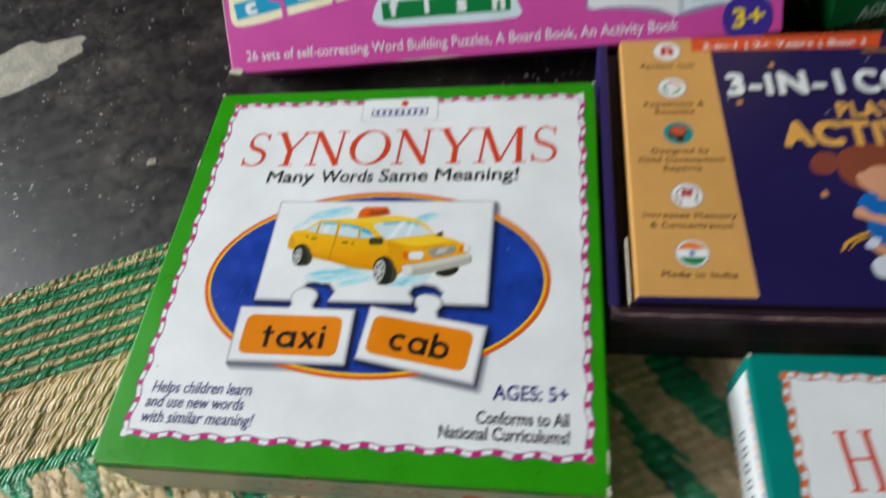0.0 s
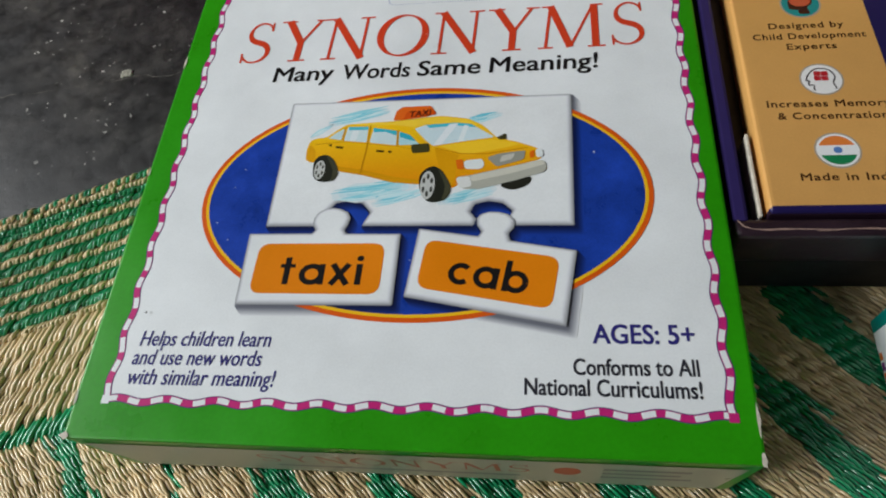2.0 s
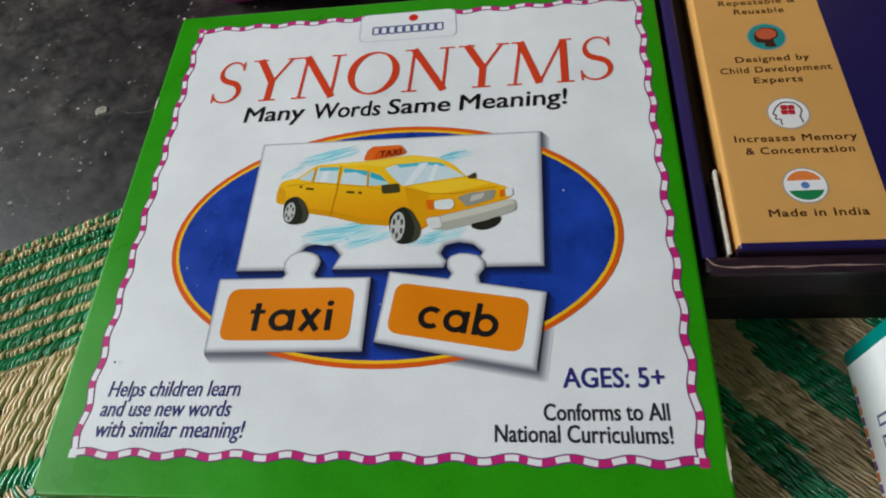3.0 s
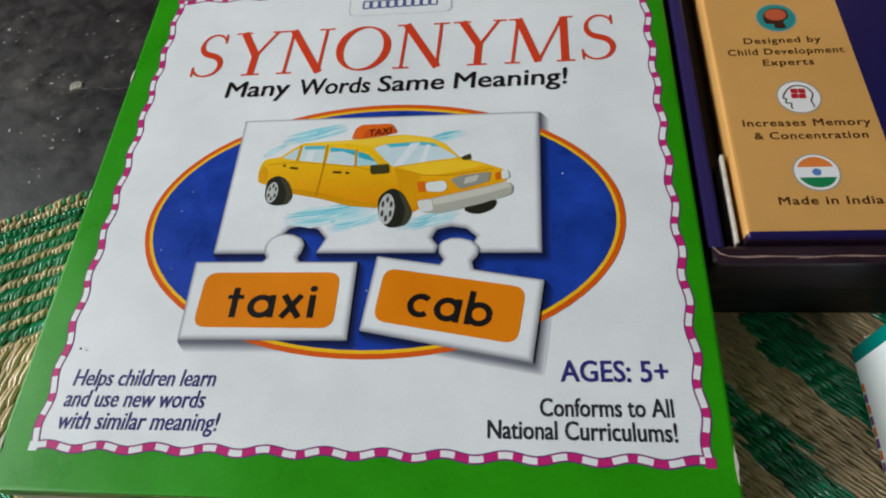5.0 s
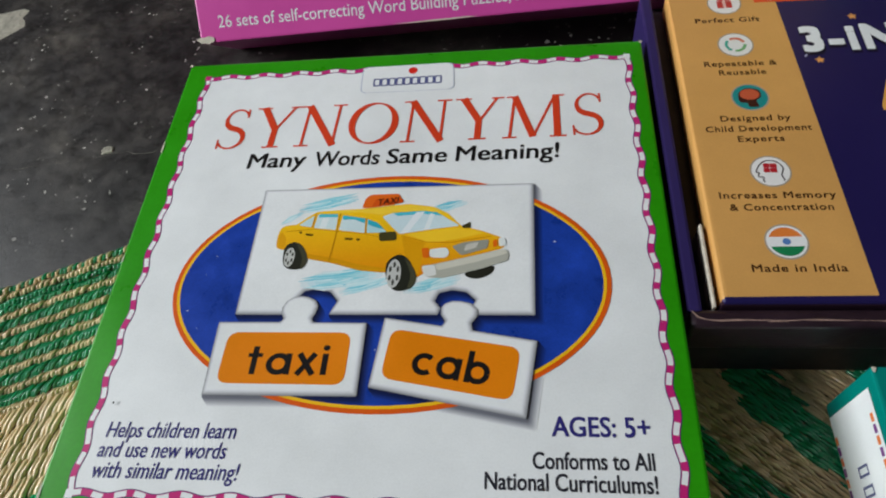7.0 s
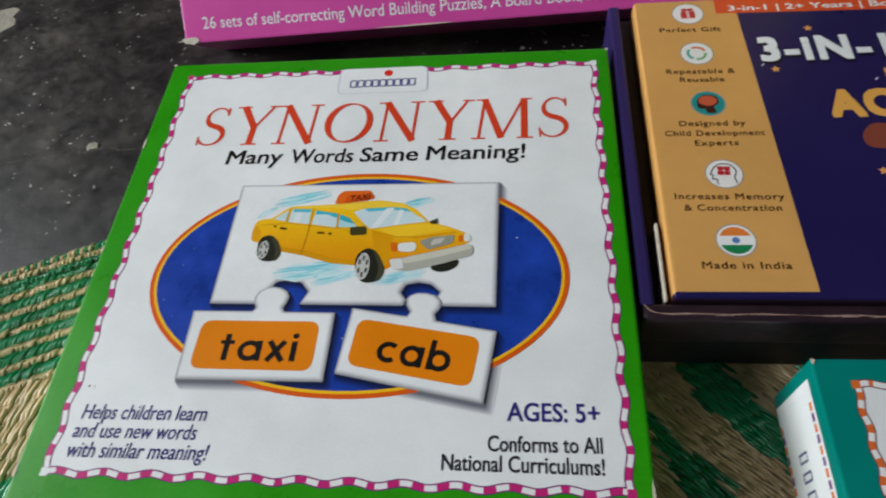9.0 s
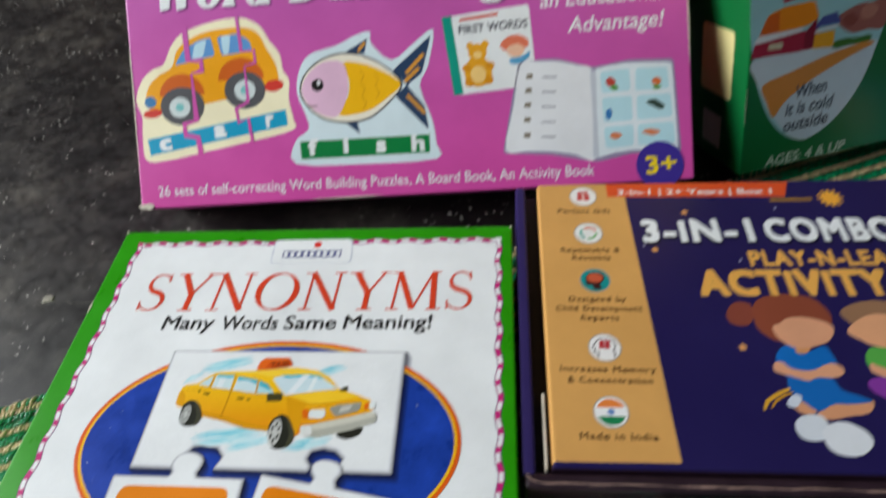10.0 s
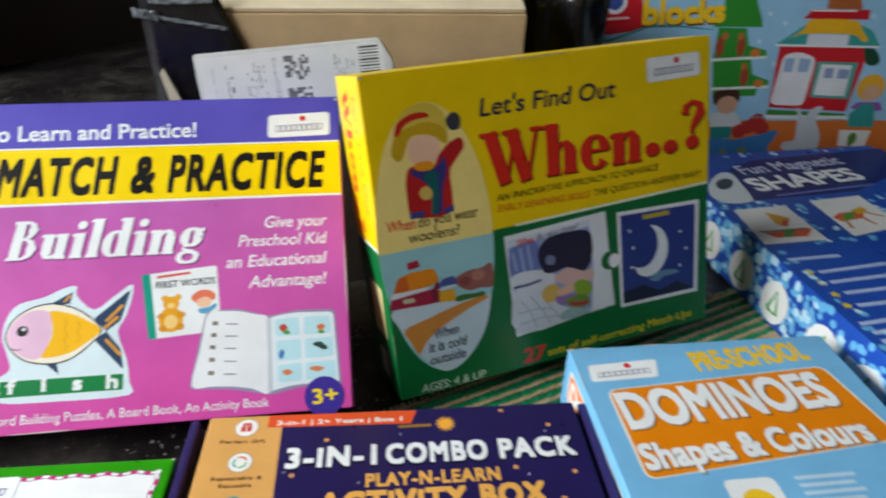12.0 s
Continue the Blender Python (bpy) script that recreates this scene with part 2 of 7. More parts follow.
def text(parent, name, string, line, cap, layer, material, shear=0.0, bold=0.0, label="", m=None, wide=1.0):
    """Writing between the two ends of its base line, with capitals cap high (millimetres)."""
    (vs, fs), H = glyphs(string, shear, wide)
    (xa, ya), (xb, yb) = line
    x0, x1 = min(v[0] for v in vs), max(v[0] for v in vs)
    d = math.hypot(xb - xa, yb - ya)
    c, s = (xb - xa) / d, (yb - ya) / d
    kx, ky = d / (x1 - x0), cap / H
    bm = bmesh.new()
    b = bold * 0.8
    for k, (dx, dy) in enumerate(((-b, -b), (b, -b), (-b, b), (b, b), (0, b), (0, -b), (b, 0), (-b, 0)) if bold else ((0, 0),)):
        verts = [bm.verts.new(((xa + (x + dx - x0) * kx * c - (y + dy) * ky * s) / 1000, (ya + (x + dx - x0) * kx * s + (y + dy) * ky * c) / 1000, layer * LAYER + k * 0.000003)) for x, y in vs]
        for f in fs:
            try:
                g = bm.faces.new([verts[i] for i in f])
                g.normal_update()
                if g.normal.z < 0:
                    g.normal_flip()
            except ValueError:
                pass
    return part(name, bm, material, parent, label, m)


def word_row(parent, name, row, cap, layer, material, shear=0.0, bold=0.0, label="", wide=1.0):
    """A line of words, each between its own two ends."""
    for string, line in row:
        text(parent, name, string, line, cap, layer, material, shear, bold, label, None, wide)


def roman_letter(ch):
    """A fat roman letter of unit capital height, with thick stems and thin joins."""
    q, T = [], 0.245

    def foot(x, y, w):
        q.append(bar((x - w / 2, y), (x + w / 2, y), 0.07))

    def stem(x, y0, y1, flag=True):
        q.append(bar((x, y0), (x, y1), T))
        if flag:
            q.append([(x - T / 2 - 0.09, y1 - 0.07), (x - T / 2, y1 - 0.09), (x, y1), (x - T / 2 - 0.02, y1)])

    def ring(cx, cy, rx, ry, a0=0, a1=360, heavy=0.17):
        n = 28
        q.extend(band(oval(cx, cy, rx, ry, 0, n, a0, a1 - 0.001), [0.065 + heavy * abs(math.cos(radians(a0 + (a1 - a0) * i / n))) ** 1.4 for i in range(n + 1)]))
    if ch == "W":
        q += [bar((0.14, 1), (0.40, 0), T), bar((0.42, 0), (0.62, 0.9), 0.06), bar((0.56, 1), (0.82, 0), T), bar((0.84, 0), (1.06, 1), 0.06)]
        foot(0.13, 0.965, 0.36), foot(0.55, 0.965, 0.34), foot(1.05, 0.965, 0.24)
        return q, 1.16
    if ch == "B":
        stem(0.18, 0, 1, False)
        foot(0.16, 0.035, 0.3), foot(0.16, 0.965, 0.3)
        q.extend(band([(0.2, 0.965), (0.36, 0.965), (0.47, 0.9), (0.5, 0.76), (0.46, 0.62), (0.35, 0.53), (0.2, 0.52)], [0.06, 0.07, 0.13, T, 0.13, 0.07, 0.06]))
        q.extend(band([(0.2, 0.53), (0.38, 0.53), (0.52, 0.45), (0.56, 0.28), (0.52, 0.12), (0.38, 0.035), (0.2, 0.035)], [0.06, 0.07, 0.14, T + 0.01, 0.14, 0.07, 0.06]))
        return q, 0.74
    if ch == "o":
        ring(0.3, 0.33, 0.22, 0.31)
        return q, 0.62
    if ch == "e":
        ring(0.3, 0.33, 0.21, 0.31, 4, 325)
        q.append(bar((0.1, 0.36), (0.56, 0.36), 0.06))
        return q, 0.6
    if ch == "d":
        ring(0.28, 0.33, 0.19, 0.31)
        stem(0.5, 0.0, 1.0)
        foot(0.56, 0.035, 0.2)
        return q, 0.7
    if ch == "g":
        ring(0.3, 0.42, 0.17, 0.22)
        ring(0.3, -0.1, 0.22, 0.14, heavy=0.08)
        q.extend(band([(0.2, 0.22), (0.14, 0.12), (0.24, 0.05), (0.42, 0.03)], [0.06, 0.08, 0.12, 0.1]))
        q.append(bar((0.42, 0.58), (0.6, 0.62), 0.1))
        return q, 0.62
    if ch == "u":
        stem(0.17, 0.14, 0.64)
        q.extend(band([(0.17, 0.18), (0.2, 0.07), (0.3, 0.04), (0.44, 0.14)], [T, 0.15, 0.09, 0.05]))
        stem(0.5, 0, 0.64)
        foot(0.57, 0.035, 0.18)
        return q, 0.7
    if ch in "nh":
        stem(0.18, 0, 0.64 if ch == "n" else 1.0)
        q.extend(band([(0.26, 0.46), (0.36, 0.6), (0.46, 0.6), (0.53, 0.46)], [0.05, 0.08, 0.14, T]))
        stem(0.53, 0, 0.48, False)
        foot(0.18, 0.035, 0.3), foot(0.53, 0.035, 0.3)
        return q, 0.74
    if ch == "r":
        stem(0.18, 0, 0.64)
        q.extend(band([(0.26, 0.46), (0.34, 0.58), (0.46, 0.57)], [0.05, 0.09, 0.17]))
        foot(0.18, 0.035, 0.32)
        return q, 0.54
    if ch in "il":
        stem(0.18, 0, 0.64 if ch == "i" else 1.0)
        foot(0.18, 0.035, 0.3)
        if ch == "i":
            q.append(oval(0.18, 0.85, 0.115, 0.11, 0, 16))
        return q, 0.37
    if ch == ".":
        q.append(oval(0.15, 0.13, 0.14, 0.14, 0, 18))
        return q, 0.3
    q.extend(band([(0.1, 0.72), (0.13, 0.88), (0.26, 0.96), (0.4, 0.88), (0.42, 0.72), (0.32, 0.55), (0.25, 0.42), (0.25, 0.3)], [0.16, 0.13, 0.08, 0.15, 0.19, 0.15, 0.09, 0.06]))
    q.append(oval(0.25, 0.13, 0.14, 0.14, 0, 18))
    return q, 0.5


def round_letter(ch):
    """A plain round-bodied letter with even strokes."""
    q, w = [], 0.168

    def ring(a0, a1):
        n = 30
        q.extend(band(oval(0.35, 0.345, 0.27, 0.275, 0, n, a0, a1 - 0.001), [w] * (n + 1)))
    if ch == "c":
        ring(48, 312)
        return q, 0.6
    if ch == "a":
        ring(0, 360)
        q.append(bar((0.62, 0), (0.62, 0.69), w))
        return q, 0.72
    if ch == "b":
        ring(0, 360)
        q.append(bar((0.085, 0), (0.085, 1), w))
        return q, 0.68
    if ch == "t":
        q += [bar((0.2, 0), (0.2, 0.92), w), bar((0.0, 0.63), (0.42, 0.63), 0.13)]
        return q, 0.44
    if ch == "x":
        q += [bar((0.07, 0), (0.52, 0.69), w), bar((0.52, 0), (0.07, 0.69), w)]
        return q, 0.6
    q += [bar((0.09, 0), (0.09, 0.69), w), oval(0.09, 0.88, 0.095, 0.095, 0, 16)]
    return q, 0.18


def serif_letter(ch):
    """A roman capital of unit height with thick and thin strokes: quads, and its advance."""
    if ch in "WBhenordulig?.":
        return roman_letter(ch)
    q = []

    def foot(x, y, w):
        q.append(bar((x - w / 2, y), (x + w / 2, y), 0.035))
    if ch == "N":
        q += [bar((0.14, 0), (0.14, 1), 0.05), bar((0.13, 1), (0.72, 0), 0.125), bar((0.71, 0), (0.71, 1), 0.05)]
        foot(0.14, 0.017, 0.26), foot(0.08, 0.983, 0.2), foot(0.71, 0.983, 0.26)
        return q, 0.90
    if ch == "H":
        q += [bar((0.16, 0), (0.16, 1), 0.12), bar((0.68, 0), (0.68, 1), 0.12), bar((0.16, 0.52), (0.68, 0.52), 0.04)]
        for x in (0.16, 0.68):
            foot(x, 0.017, 0.3), foot(x, 0.983, 0.3)
        return q, 0.92
    if ch == "Y":
        q += [bar((0.12, 1), (0.42, 0.45), 0.125), bar((0.72, 1), (0.44, 0.45), 0.05), bar((0.42, 0), (0.42, 0.5), 0.115)]
        foot(0.42, 0.017, 0.3), foot(0.12, 0.983, 0.28), foot(0.73, 0.983, 0.22)
        return q, 0.82
    if ch == "M":
        q += [bar((0.12, 0), (0.17, 1), 0.05), bar((0.17, 1), (0.52, 0.02), 0.12), bar((0.52, 0.02), (0.87, 1), 0.045), bar((0.88, 1), (0.93, 0), 0.12)]
        foot(0.12, 0.017, 0.24), foot(0.94, 0.017, 0.28), foot(0.12, 0.983, 0.18), foot(0.94, 0.983, 0.18)
        return q, 1.10
    if ch == "O":
        n = 40
        pts = [(0.46 + 0.39 * math.cos(2 * math.pi * i / n), 0.5 + 0.485 * math.sin(2 * math.pi * i / n)) for i in range(n + 1)]
        q += band(pts, [0.035 + 0.095 * abs(math.cos(2 * math.pi * i / n + 0.2)) ** 1.5 for i in range(n + 1)])
        return q, 0.96
    if ch == "S":
        pts, ws = [], []
        for i in range(13):
            a = radians(25 + 225 * i / 12)
            pts.append((0.31 + 0.2 * math.cos(a), 0.745 + 0.235 * math.sin(a)))
            ws.append(0.035 + 0.03 * i / 12 + (0.05 * max(0, (i - 7) / 5)))
        for i in range(13):
            a = radians(70 - 225 * i / 12)
            pts.append((0.29 + 0.23 * math.cos(a), 0.255 + 0.235 * math.sin(a)))
            ws.append(0.12 - 0.08 * min(1, i / 8))
        q += band(pts, ws)
        q += [bar((0.49, 0.98), (0.505, 0.77), 0.035), bar((0.06, 0.24), (0.08, 0.02), 0.035)]
        return q, 0.64
    return q, 0.3


def serif_text(parent, name, string, line, cap, layer, material, lean=0.0, gap=0.04, label="", letter=serif_letter):
    (xa, ya), (xb, yb) = line
    total, rows = 0.0, []
    for ch in string:
        quads, adv = letter(ch)
        rows.append((total, quads))
        total += adv + gap
    total -= gap
    d = math.hypot(xb - xa, yb - ya)
    c, s = (xb - xa) / d, (yb - ya) / d
    k = d / total
    polys = []
    for off, quads in rows:
        for quad in quads:
            polys.append([(xa + ((x + off) * k + lean * y * cap) * c - y * cap * s, ya + ((x + off) * k + lean * y * cap) * s + y * cap * c) for x, y in quad])
    return printed(parent, name, polys, layer, material, label)


def badge(parent, corners, layer, dark=(90, 90, 120), m=None):
    """A white maker's plate: rounded, with a red dot and plain bars for its lettering."""
    printed(parent, "plate_rim", [soft(grown(corners, 0.45), 3)], layer - 0.4, ink(184, 190, 208), "", m)
    printed(parent, "maker_plate", [soft(corners, 3)], layer, WHITE, "", m)
    tl, tr, br, bl = (Vector(p) for p in corners)
    mid = (bl + br) * 0.5 * 0.62 + (tl + tr) * 0.5 * 0.38
    half = (tr - tl) * 0.38
    up = (tl - bl) * 0.13
    step = half / 4.6
    for i in range(9):
        c = mid - half + half * 2 * (i + 0.5) / 9
        q = [c - step * 0.4 - up, c + step * 0.4 - up, c + step * 0.4 + up, c - step * 0.4 + up]
        thin = (tl - bl).length * 0.045
        for j, k in ((0, 1), (1, 2), (2, 3), (3, 0)):
            printed(parent, "lettering_bar", [bar(tuple(q[j]), tuple(q[k]), thin)], layer + 1, ink(*dark), "", m)
    dot = (bl + br) * 0.5 * 0.22 + (tl + tr) * 0.5 * 0.78 + (tr - tl) * 0.06
    printed(parent, "red_dot", [oval(dot.x, dot.y, (tr - tl).length * 0.05, (tr - tl).length * 0.05, 0, 20)], layer + 1, ink(214, 40, 28), "", m)


def scuffs(parent, spots, seed, layer=9, m=None):
    """Worn corners and edges where the print has rubbed off to the card."""
    rng = random.Random(seed)
    polys = []
    for x, y, rx, ry in spots:
        n = 11
        polys.append([(x + rx * math.cos(6.283 * i / n) * rng.uniform(0.5, 1.1), y + ry * math.sin(6.283 * i / n) * rng.uniform(0.5, 1.1)) for i in range(n)])
    prints(parent, "worn_edge", polys, layer, SCUFF, "rubbed bare card", m)


def lid_box(name, frame_m, w, h, d, lid, material, base_material, label, category="game box", inset=0.0015, bevel=0.0009):
    """A lidded card box: the frame lies on its printed face, w by h metres, d deep; the lid covers lid metres of that depth."""
    box = thing(name, frame_m, label, category, "game boxes")
    part("lid", block(0, w, 0, h, -lid, 0, bevel), material, box)
    if d > lid:
        part("base_tray", block(inset, w - inset, inset, h - inset, -d, -lid + 0.002, 0.0007), base_material, box)
    return box


def front_of(h=0.0):
    """The frame of a box's front side, seen from the front; millimetres up from its top edge are negative."""
    return plane_at((0, -0.0002, 0), (1, 0, 0), (0, 0, 1))


def left_of(length):
    """The frame of a box's left side: rightwards runs towards the viewer's front."""
    return plane_at((-0.0002, length, 0), (0, -1, 0), (0, 0, 1))


# ---- the room ----
def structure(name, bm, material, label, category):
    ob = part(name, bm, material, None, label)
    return tagged(ob, label, category, "", "structure")


structure("floor", block(-1.6, 2.4, -1.8, 1.62, -0.05, 0.0, 0), FLOOR, "worn black polished cement floor, cracked and specked", "floor")
structure("wall_back", block(-1.6, 2.4, 1.5, 1.62, 0, 2.5, 0), DARKWOOD, "near-black wall behind the boxes", "wall")
# Near-black panel added at an angle where the floor turns black.
panel = structure("wall_back_panel", block(-0.55, 0.9, 0.0, 0.03, 0.0, 2.0, 0), DARKWOOD, "near-black panel at the back left", "wall")
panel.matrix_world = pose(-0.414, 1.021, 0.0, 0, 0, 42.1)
# Unseen walls and ceiling, added to close the room and bounce fill light.
structure("wall_right", block(2.4, 2.52, -1.8, 1.62, -0.05, 2.5, 0), PLASTER, "plain unseen wall that bounces fill light", "wall")
structure("wall_front", block(-1.6, 2.4, -1.92, -1.8, -0.05, 2.5, 0), PLASTER, "plain unseen wall that bounces fill light", "wall")
bm = block(-1.72, -1.6, -1.8, -1.15, -0.05, 2.5, 0)
for a in (block(-1.72, -1.6, 0.7, 1.62, -0.05, 2.5, 0), block(-1.72, -1.6, -1.15, 0.7, -0.05, 0.58, 0), block(-1.72, -1.6, -1.15, 0.7, 1.6, 2.5, 0)):
    tmp = bpy.data.meshes.new("tmp")
    a.to_mesh(tmp)
    a.free()
    bm.from_mesh(tmp)
    bpy.data.meshes.remove(tmp)
structure("wall_left", bm, PLASTER, "plain unseen wall with a wide open window", "wall")
structure("ceiling", block(-1.72, 2.52, -1.92, 1.62, 2.5, 2.6, 0), PLASTER, "plain unseen ceiling that bounces fill light", "ceiling")


# ---- the woven mat ----
MAT_TURN = radians(22)
MAT_O = Vector((-0.0371, 0.1277))
MAT_S = Vector((math.cos(MAT_TURN), math.sin(MAT_TURN)))
MAT_R = Vector((math.sin(MAT_TURN), -math.cos(MAT_TURN)))


def mat_green(s, r):
    """Whether the straw at s along the mat's edge and r in from it (millimetres) is dyed."""
    if r < 62:
        return (r < 3 and int(s / 2.4) % 2 == 0) or (r > 8 and (r - 8) % 9.2 < 5.2)
    if r < 100:
        return False
    if r < 107.5:
        return True
    k = (s - 0.265 * r) % 64
    leaf = abs(k - 57) < 7.0 + 3.0 * math.sin(r * 0.085)
    vein = abs(k - 25) < 4.5 + 2.5 * math.sin(r * 0.06 + 2.0)
    return r > 111 and (leaf or vein)


def stitches(colour_green):
    """Slanted straw stitches row by row; a six-sided tapered spindle for each."""
    ring = np.array([(math.cos(a), math.sin(a)) for a in np.arange(5) * 2 * math.pi / 5])
    prof = [(-1.0, 0.4), (-0.55, 0.92), (0.35, 1.0), (1.0, 0.4)]
    rng = np.random.RandomState(4)
    verts, faces = [], []
    r = 0.0
    row = 0
    while r < 330:
        if r < 8:
            hgt, pitch, slant, over = 3.6, 2.0, -0.8, 0.66
        elif r < 62:
            hgt, pitch, slant, over = (5.6 if (r - 8) % 9.2 < 2 else 3.6), 1.8, -0.8, 0.74
        else:
            hgt, pitch, slant, over = (7.6, 2.5, -0.62, 0.92) if r < 104 else (5.2, 1.55, 0.5, 0.95)
        ss = np.arange(-250, 760, pitch) + ((row % 2) * pitch / 2 if r < 62 else (-0.33 * r) % pitch)
        for s in ss:
            rc = r + hgt / 2
            jit = rng.uniform(-1, 1, 4)
            if mat_green(s + (2.2 * jit[2] if r > 106 else 0), rc + (1.2 * jit[0] if r > 106 else 0)) != colour_green:
                continue
            x = MAT_O.x * 1000 + MAT_S.x * s + MAT_R.x * rc
            y = MAT_O.y * 1000 + MAT_S.y * s + MAT_R.y * rc
            if not (-260 < x < 700 and -110 < y < 420) or (14 < x < 186 and 14 < y < 185):
                continue
            ln, wd = hgt * (over + 0.14 * jit[1]), pitch * (0.47 + 0.08 * jit[2])
            ax = np.array([MAT_R.x + MAT_S.x * (slant + 0.16 * jit[3]), MAT_R.y + MAT_S.y * (slant + 0.16 * jit[3])])
            ax /= np.linalg.norm(ax)
            cr = np.array([-ax[1], ax[0]])
            base = len(verts)
            zc = 2.2 + 0.7 * jit[0]
            if r > 104:
                zc = 1.5 + 0.4 * jit[0] + 1.1 * math.sin(math.pi * ((s - 0.1 * r) % 7.75) / 7.75)
            for k, (l, w) in enumerate(prof):
                for c0, s0 in ring:
                    p = np.array([x, y]) + ax * l * ln + cr * c0 * w * wd
                    verts.append((p[0] / 1000, p[1] / 1000, max(0.0002, (zc + s0 * w * 1.3 - 1.1 * l * l + 0.5 * l) / 1000)))
            for k in range(3):
                for j in range(5):
                    a, b = base + k * 5 + j, base + k * 5 + (j + 1) % 5
                    faces.append((a, b, b + 5, a + 5))
        r += hgt
        row += 1
    return verts, faces


woven = thing("woven_mat", pose(0, 0, 0), "green and natural straw floor mat, woven in stripes and leaf shapes", "mat")
for pname, flag, mt in (("natural_straw", False, TAN_STRAW), ("green_straw", True, GREEN_STRAW)):
    vs, fs = stitches(flag)
    me = bpy.data.meshes.new(pname)
    me.from_pydata(vs, [], fs)
    me.polygons.foreach_set("use_smooth", [True] * len(me.polygons))
    me.materials.append(mt)
    ob = new(pname, me)
    ob.parent = woven
    tagged(ob, "", "", "", "stuff")
bm = bmesh.new()
quad = [MAT_O + MAT_S * a + MAT_R * b for a, b in ((-0.9, 0.001), (1.1, 0.001), (1.1, 1.2), (-0.9, 1.2))]
low = [bm.verts.new((q.x, q.y, 0.0004)) for q in quad]
high = [bm.verts.new((q.x, q.y, 0.0012)) for q in quad]
bm.faces.new(high[::-1])
bm.faces.new(low)
for i in range(4):
    bm.faces.new((low[i], low[(i + 1) % 4], high[(i + 1) % 4], high[i]))
bmesh.ops.recalc_face_normals(bm, faces=bm.faces)
part("backing_weave", bm, shade("straw_core", (122, 104, 74), 0.8, spread=0.4, scale=200, bump=0.4), woven)


# ---- the synonyms box ----
def ribbon_border(box, x0, x1, y0, y1, layer, tint, pair=7.2, wave=0.65, dark=(84, 50, 110)):
    """A wavy two-coloured ribbon round a white panel."""
    def run(a, b):
        d = math.hypot(b[0] - a[0], b[1] - a[1])
        n = max(4, int(d / 1.25))
        nx, ny = -(b[1] - a[1]) / d, (b[0] - a[0]) / d
        return [(a[0] + (b[0] - a[0]) * i / n + nx * wave * math.sin(d * i / n / pair * math.pi * 0.9), a[1] + (b[1] - a[1]) * i / n + ny * wave * math.sin(d * i / n / pair * math.pi * 0.9)) for i in range(n + 1)]
    sides = [((x0, y0), (x1, y0)), ((x1, y0), (x1, y1)), ((x1, y1), (x0, y1)), ((x0, y1), (x0, y0))]
    white = [p for a, b in sides for p in run(a, b)[:-1]]
    printed(box, "white_panel", [white], layer, WHITE)
    base, edge = [], []
    for a, b in sides:
        pts = run(a, b)
        base.append([strip(pts, [2.0] * len(pts))])
        edge.append([strip(pts, [2.6] * len(pts))])
        d = math.hypot(b[0] - a[0], b[1] - a[1])
        n = len(pts) - 1
        for j in range(int(d / pair) + 1):
            lo, hi = j * pair / d * n, (j * pair + pair * 0.56) / d * n
            sub = [pts[min(n, max(0, int(round(lo + (hi - lo) * q / 4))))] for q in range(5)]
            sub = [p for i, p in enumerate(sub) if i == 0 or p != sub[i - 1]]
            if len(sub) > 1:
                printed(box, "ribbon_dash", [strip(sub, [1.7] * len(sub))], layer + 3, WHITE)
    for k, (x, y) in enumerate(((x0, y0), (x1, y0), (x1, y1), (x0, y1))):
        printed(box, "ribbon_corner", [[(x - 1.3, y - 1.3), (x + 1.3, y - 1.3), (x + 1.3, y + 1.3), (x - 1.3, y + 1.3)]], layer + 3.4, ink(*tint) if k % 2 else WHITE)
    for k in range(4):
        printed(box, "ribbon_outline", edge[k], layer + 1 + 0.2 * (k % 2), ink(*dark))
        printed(box, "ribbon", base[k], layer + 2 + 0.2 * (k % 2), ink(*tint))


TRAY = shade("printed_grey_white_tray", (206, 204, 190), 0.5, spread=0.15, scale=60, bump=0.05)
syn = lid_box("synonyms_game_box", plane_at((0.0000, 0.0000, 0.0450), (1.0000, 0.0000, 0.0000), (0.0000, 1.0000, 0.0000)), 0.200, 0.199, 0.0412, 0.0412, GREEN, TRAY,
              "square green and white word game box lying flat on the mat")
ribbon_border(syn, 10.5, 193.3, 12.0, 190.0, 1, (196, 40, 118))
badge(syn, [(82.0, 191.4), (120.9, 191.7), (122.0, 176.2), (82.4, 176.2)], 5, (84, 90, 140))
RED = ink(214, 66, 34)
serif_text(syn, "title_lettering", "SYNONYMS", [(22.4, 147.9), (182.8, 147.9)], 22.2, 5, RED, 0.05, 0.03, "orange-red serif capitals")
word_row(syn, "subtitle_lettering", (("Many", [(40.0, 137.5), (64.1, 137.5)]), ("Words", [(68.0, 137.4), (94.0, 137.3)]), ("Same", [(97.2, 137.4), (120.8, 137.4)]), ("Meaning!", [(124.4, 137.5), (163.8, 137.7)])), 7.2, 5, BLACK, 0.06, 0.014, "black slanted lettering")
OV = [(24.7, 80.0), (178.8, 82.0), (104.0, 131.0), (104.0, 38.0)]
printed(syn, "orange_oval", [oval_in(OV, 72)], 5, ink(222, 92, 20))
(cx, cy), (rx, ry) = ((OV[0][0] + OV[1][0]) / 2, (OV[2][1] + OV[3][1]) / 2), ((OV[1][0] - OV[0][0]) / 2, (OV[2][1] - OV[3][1]) / 2)
printed(syn, "yellow_ring", [oval(cx, cy, rx - 1.6, ry - 1.6, 0, 72)], 6, ink(246, 190, 30))
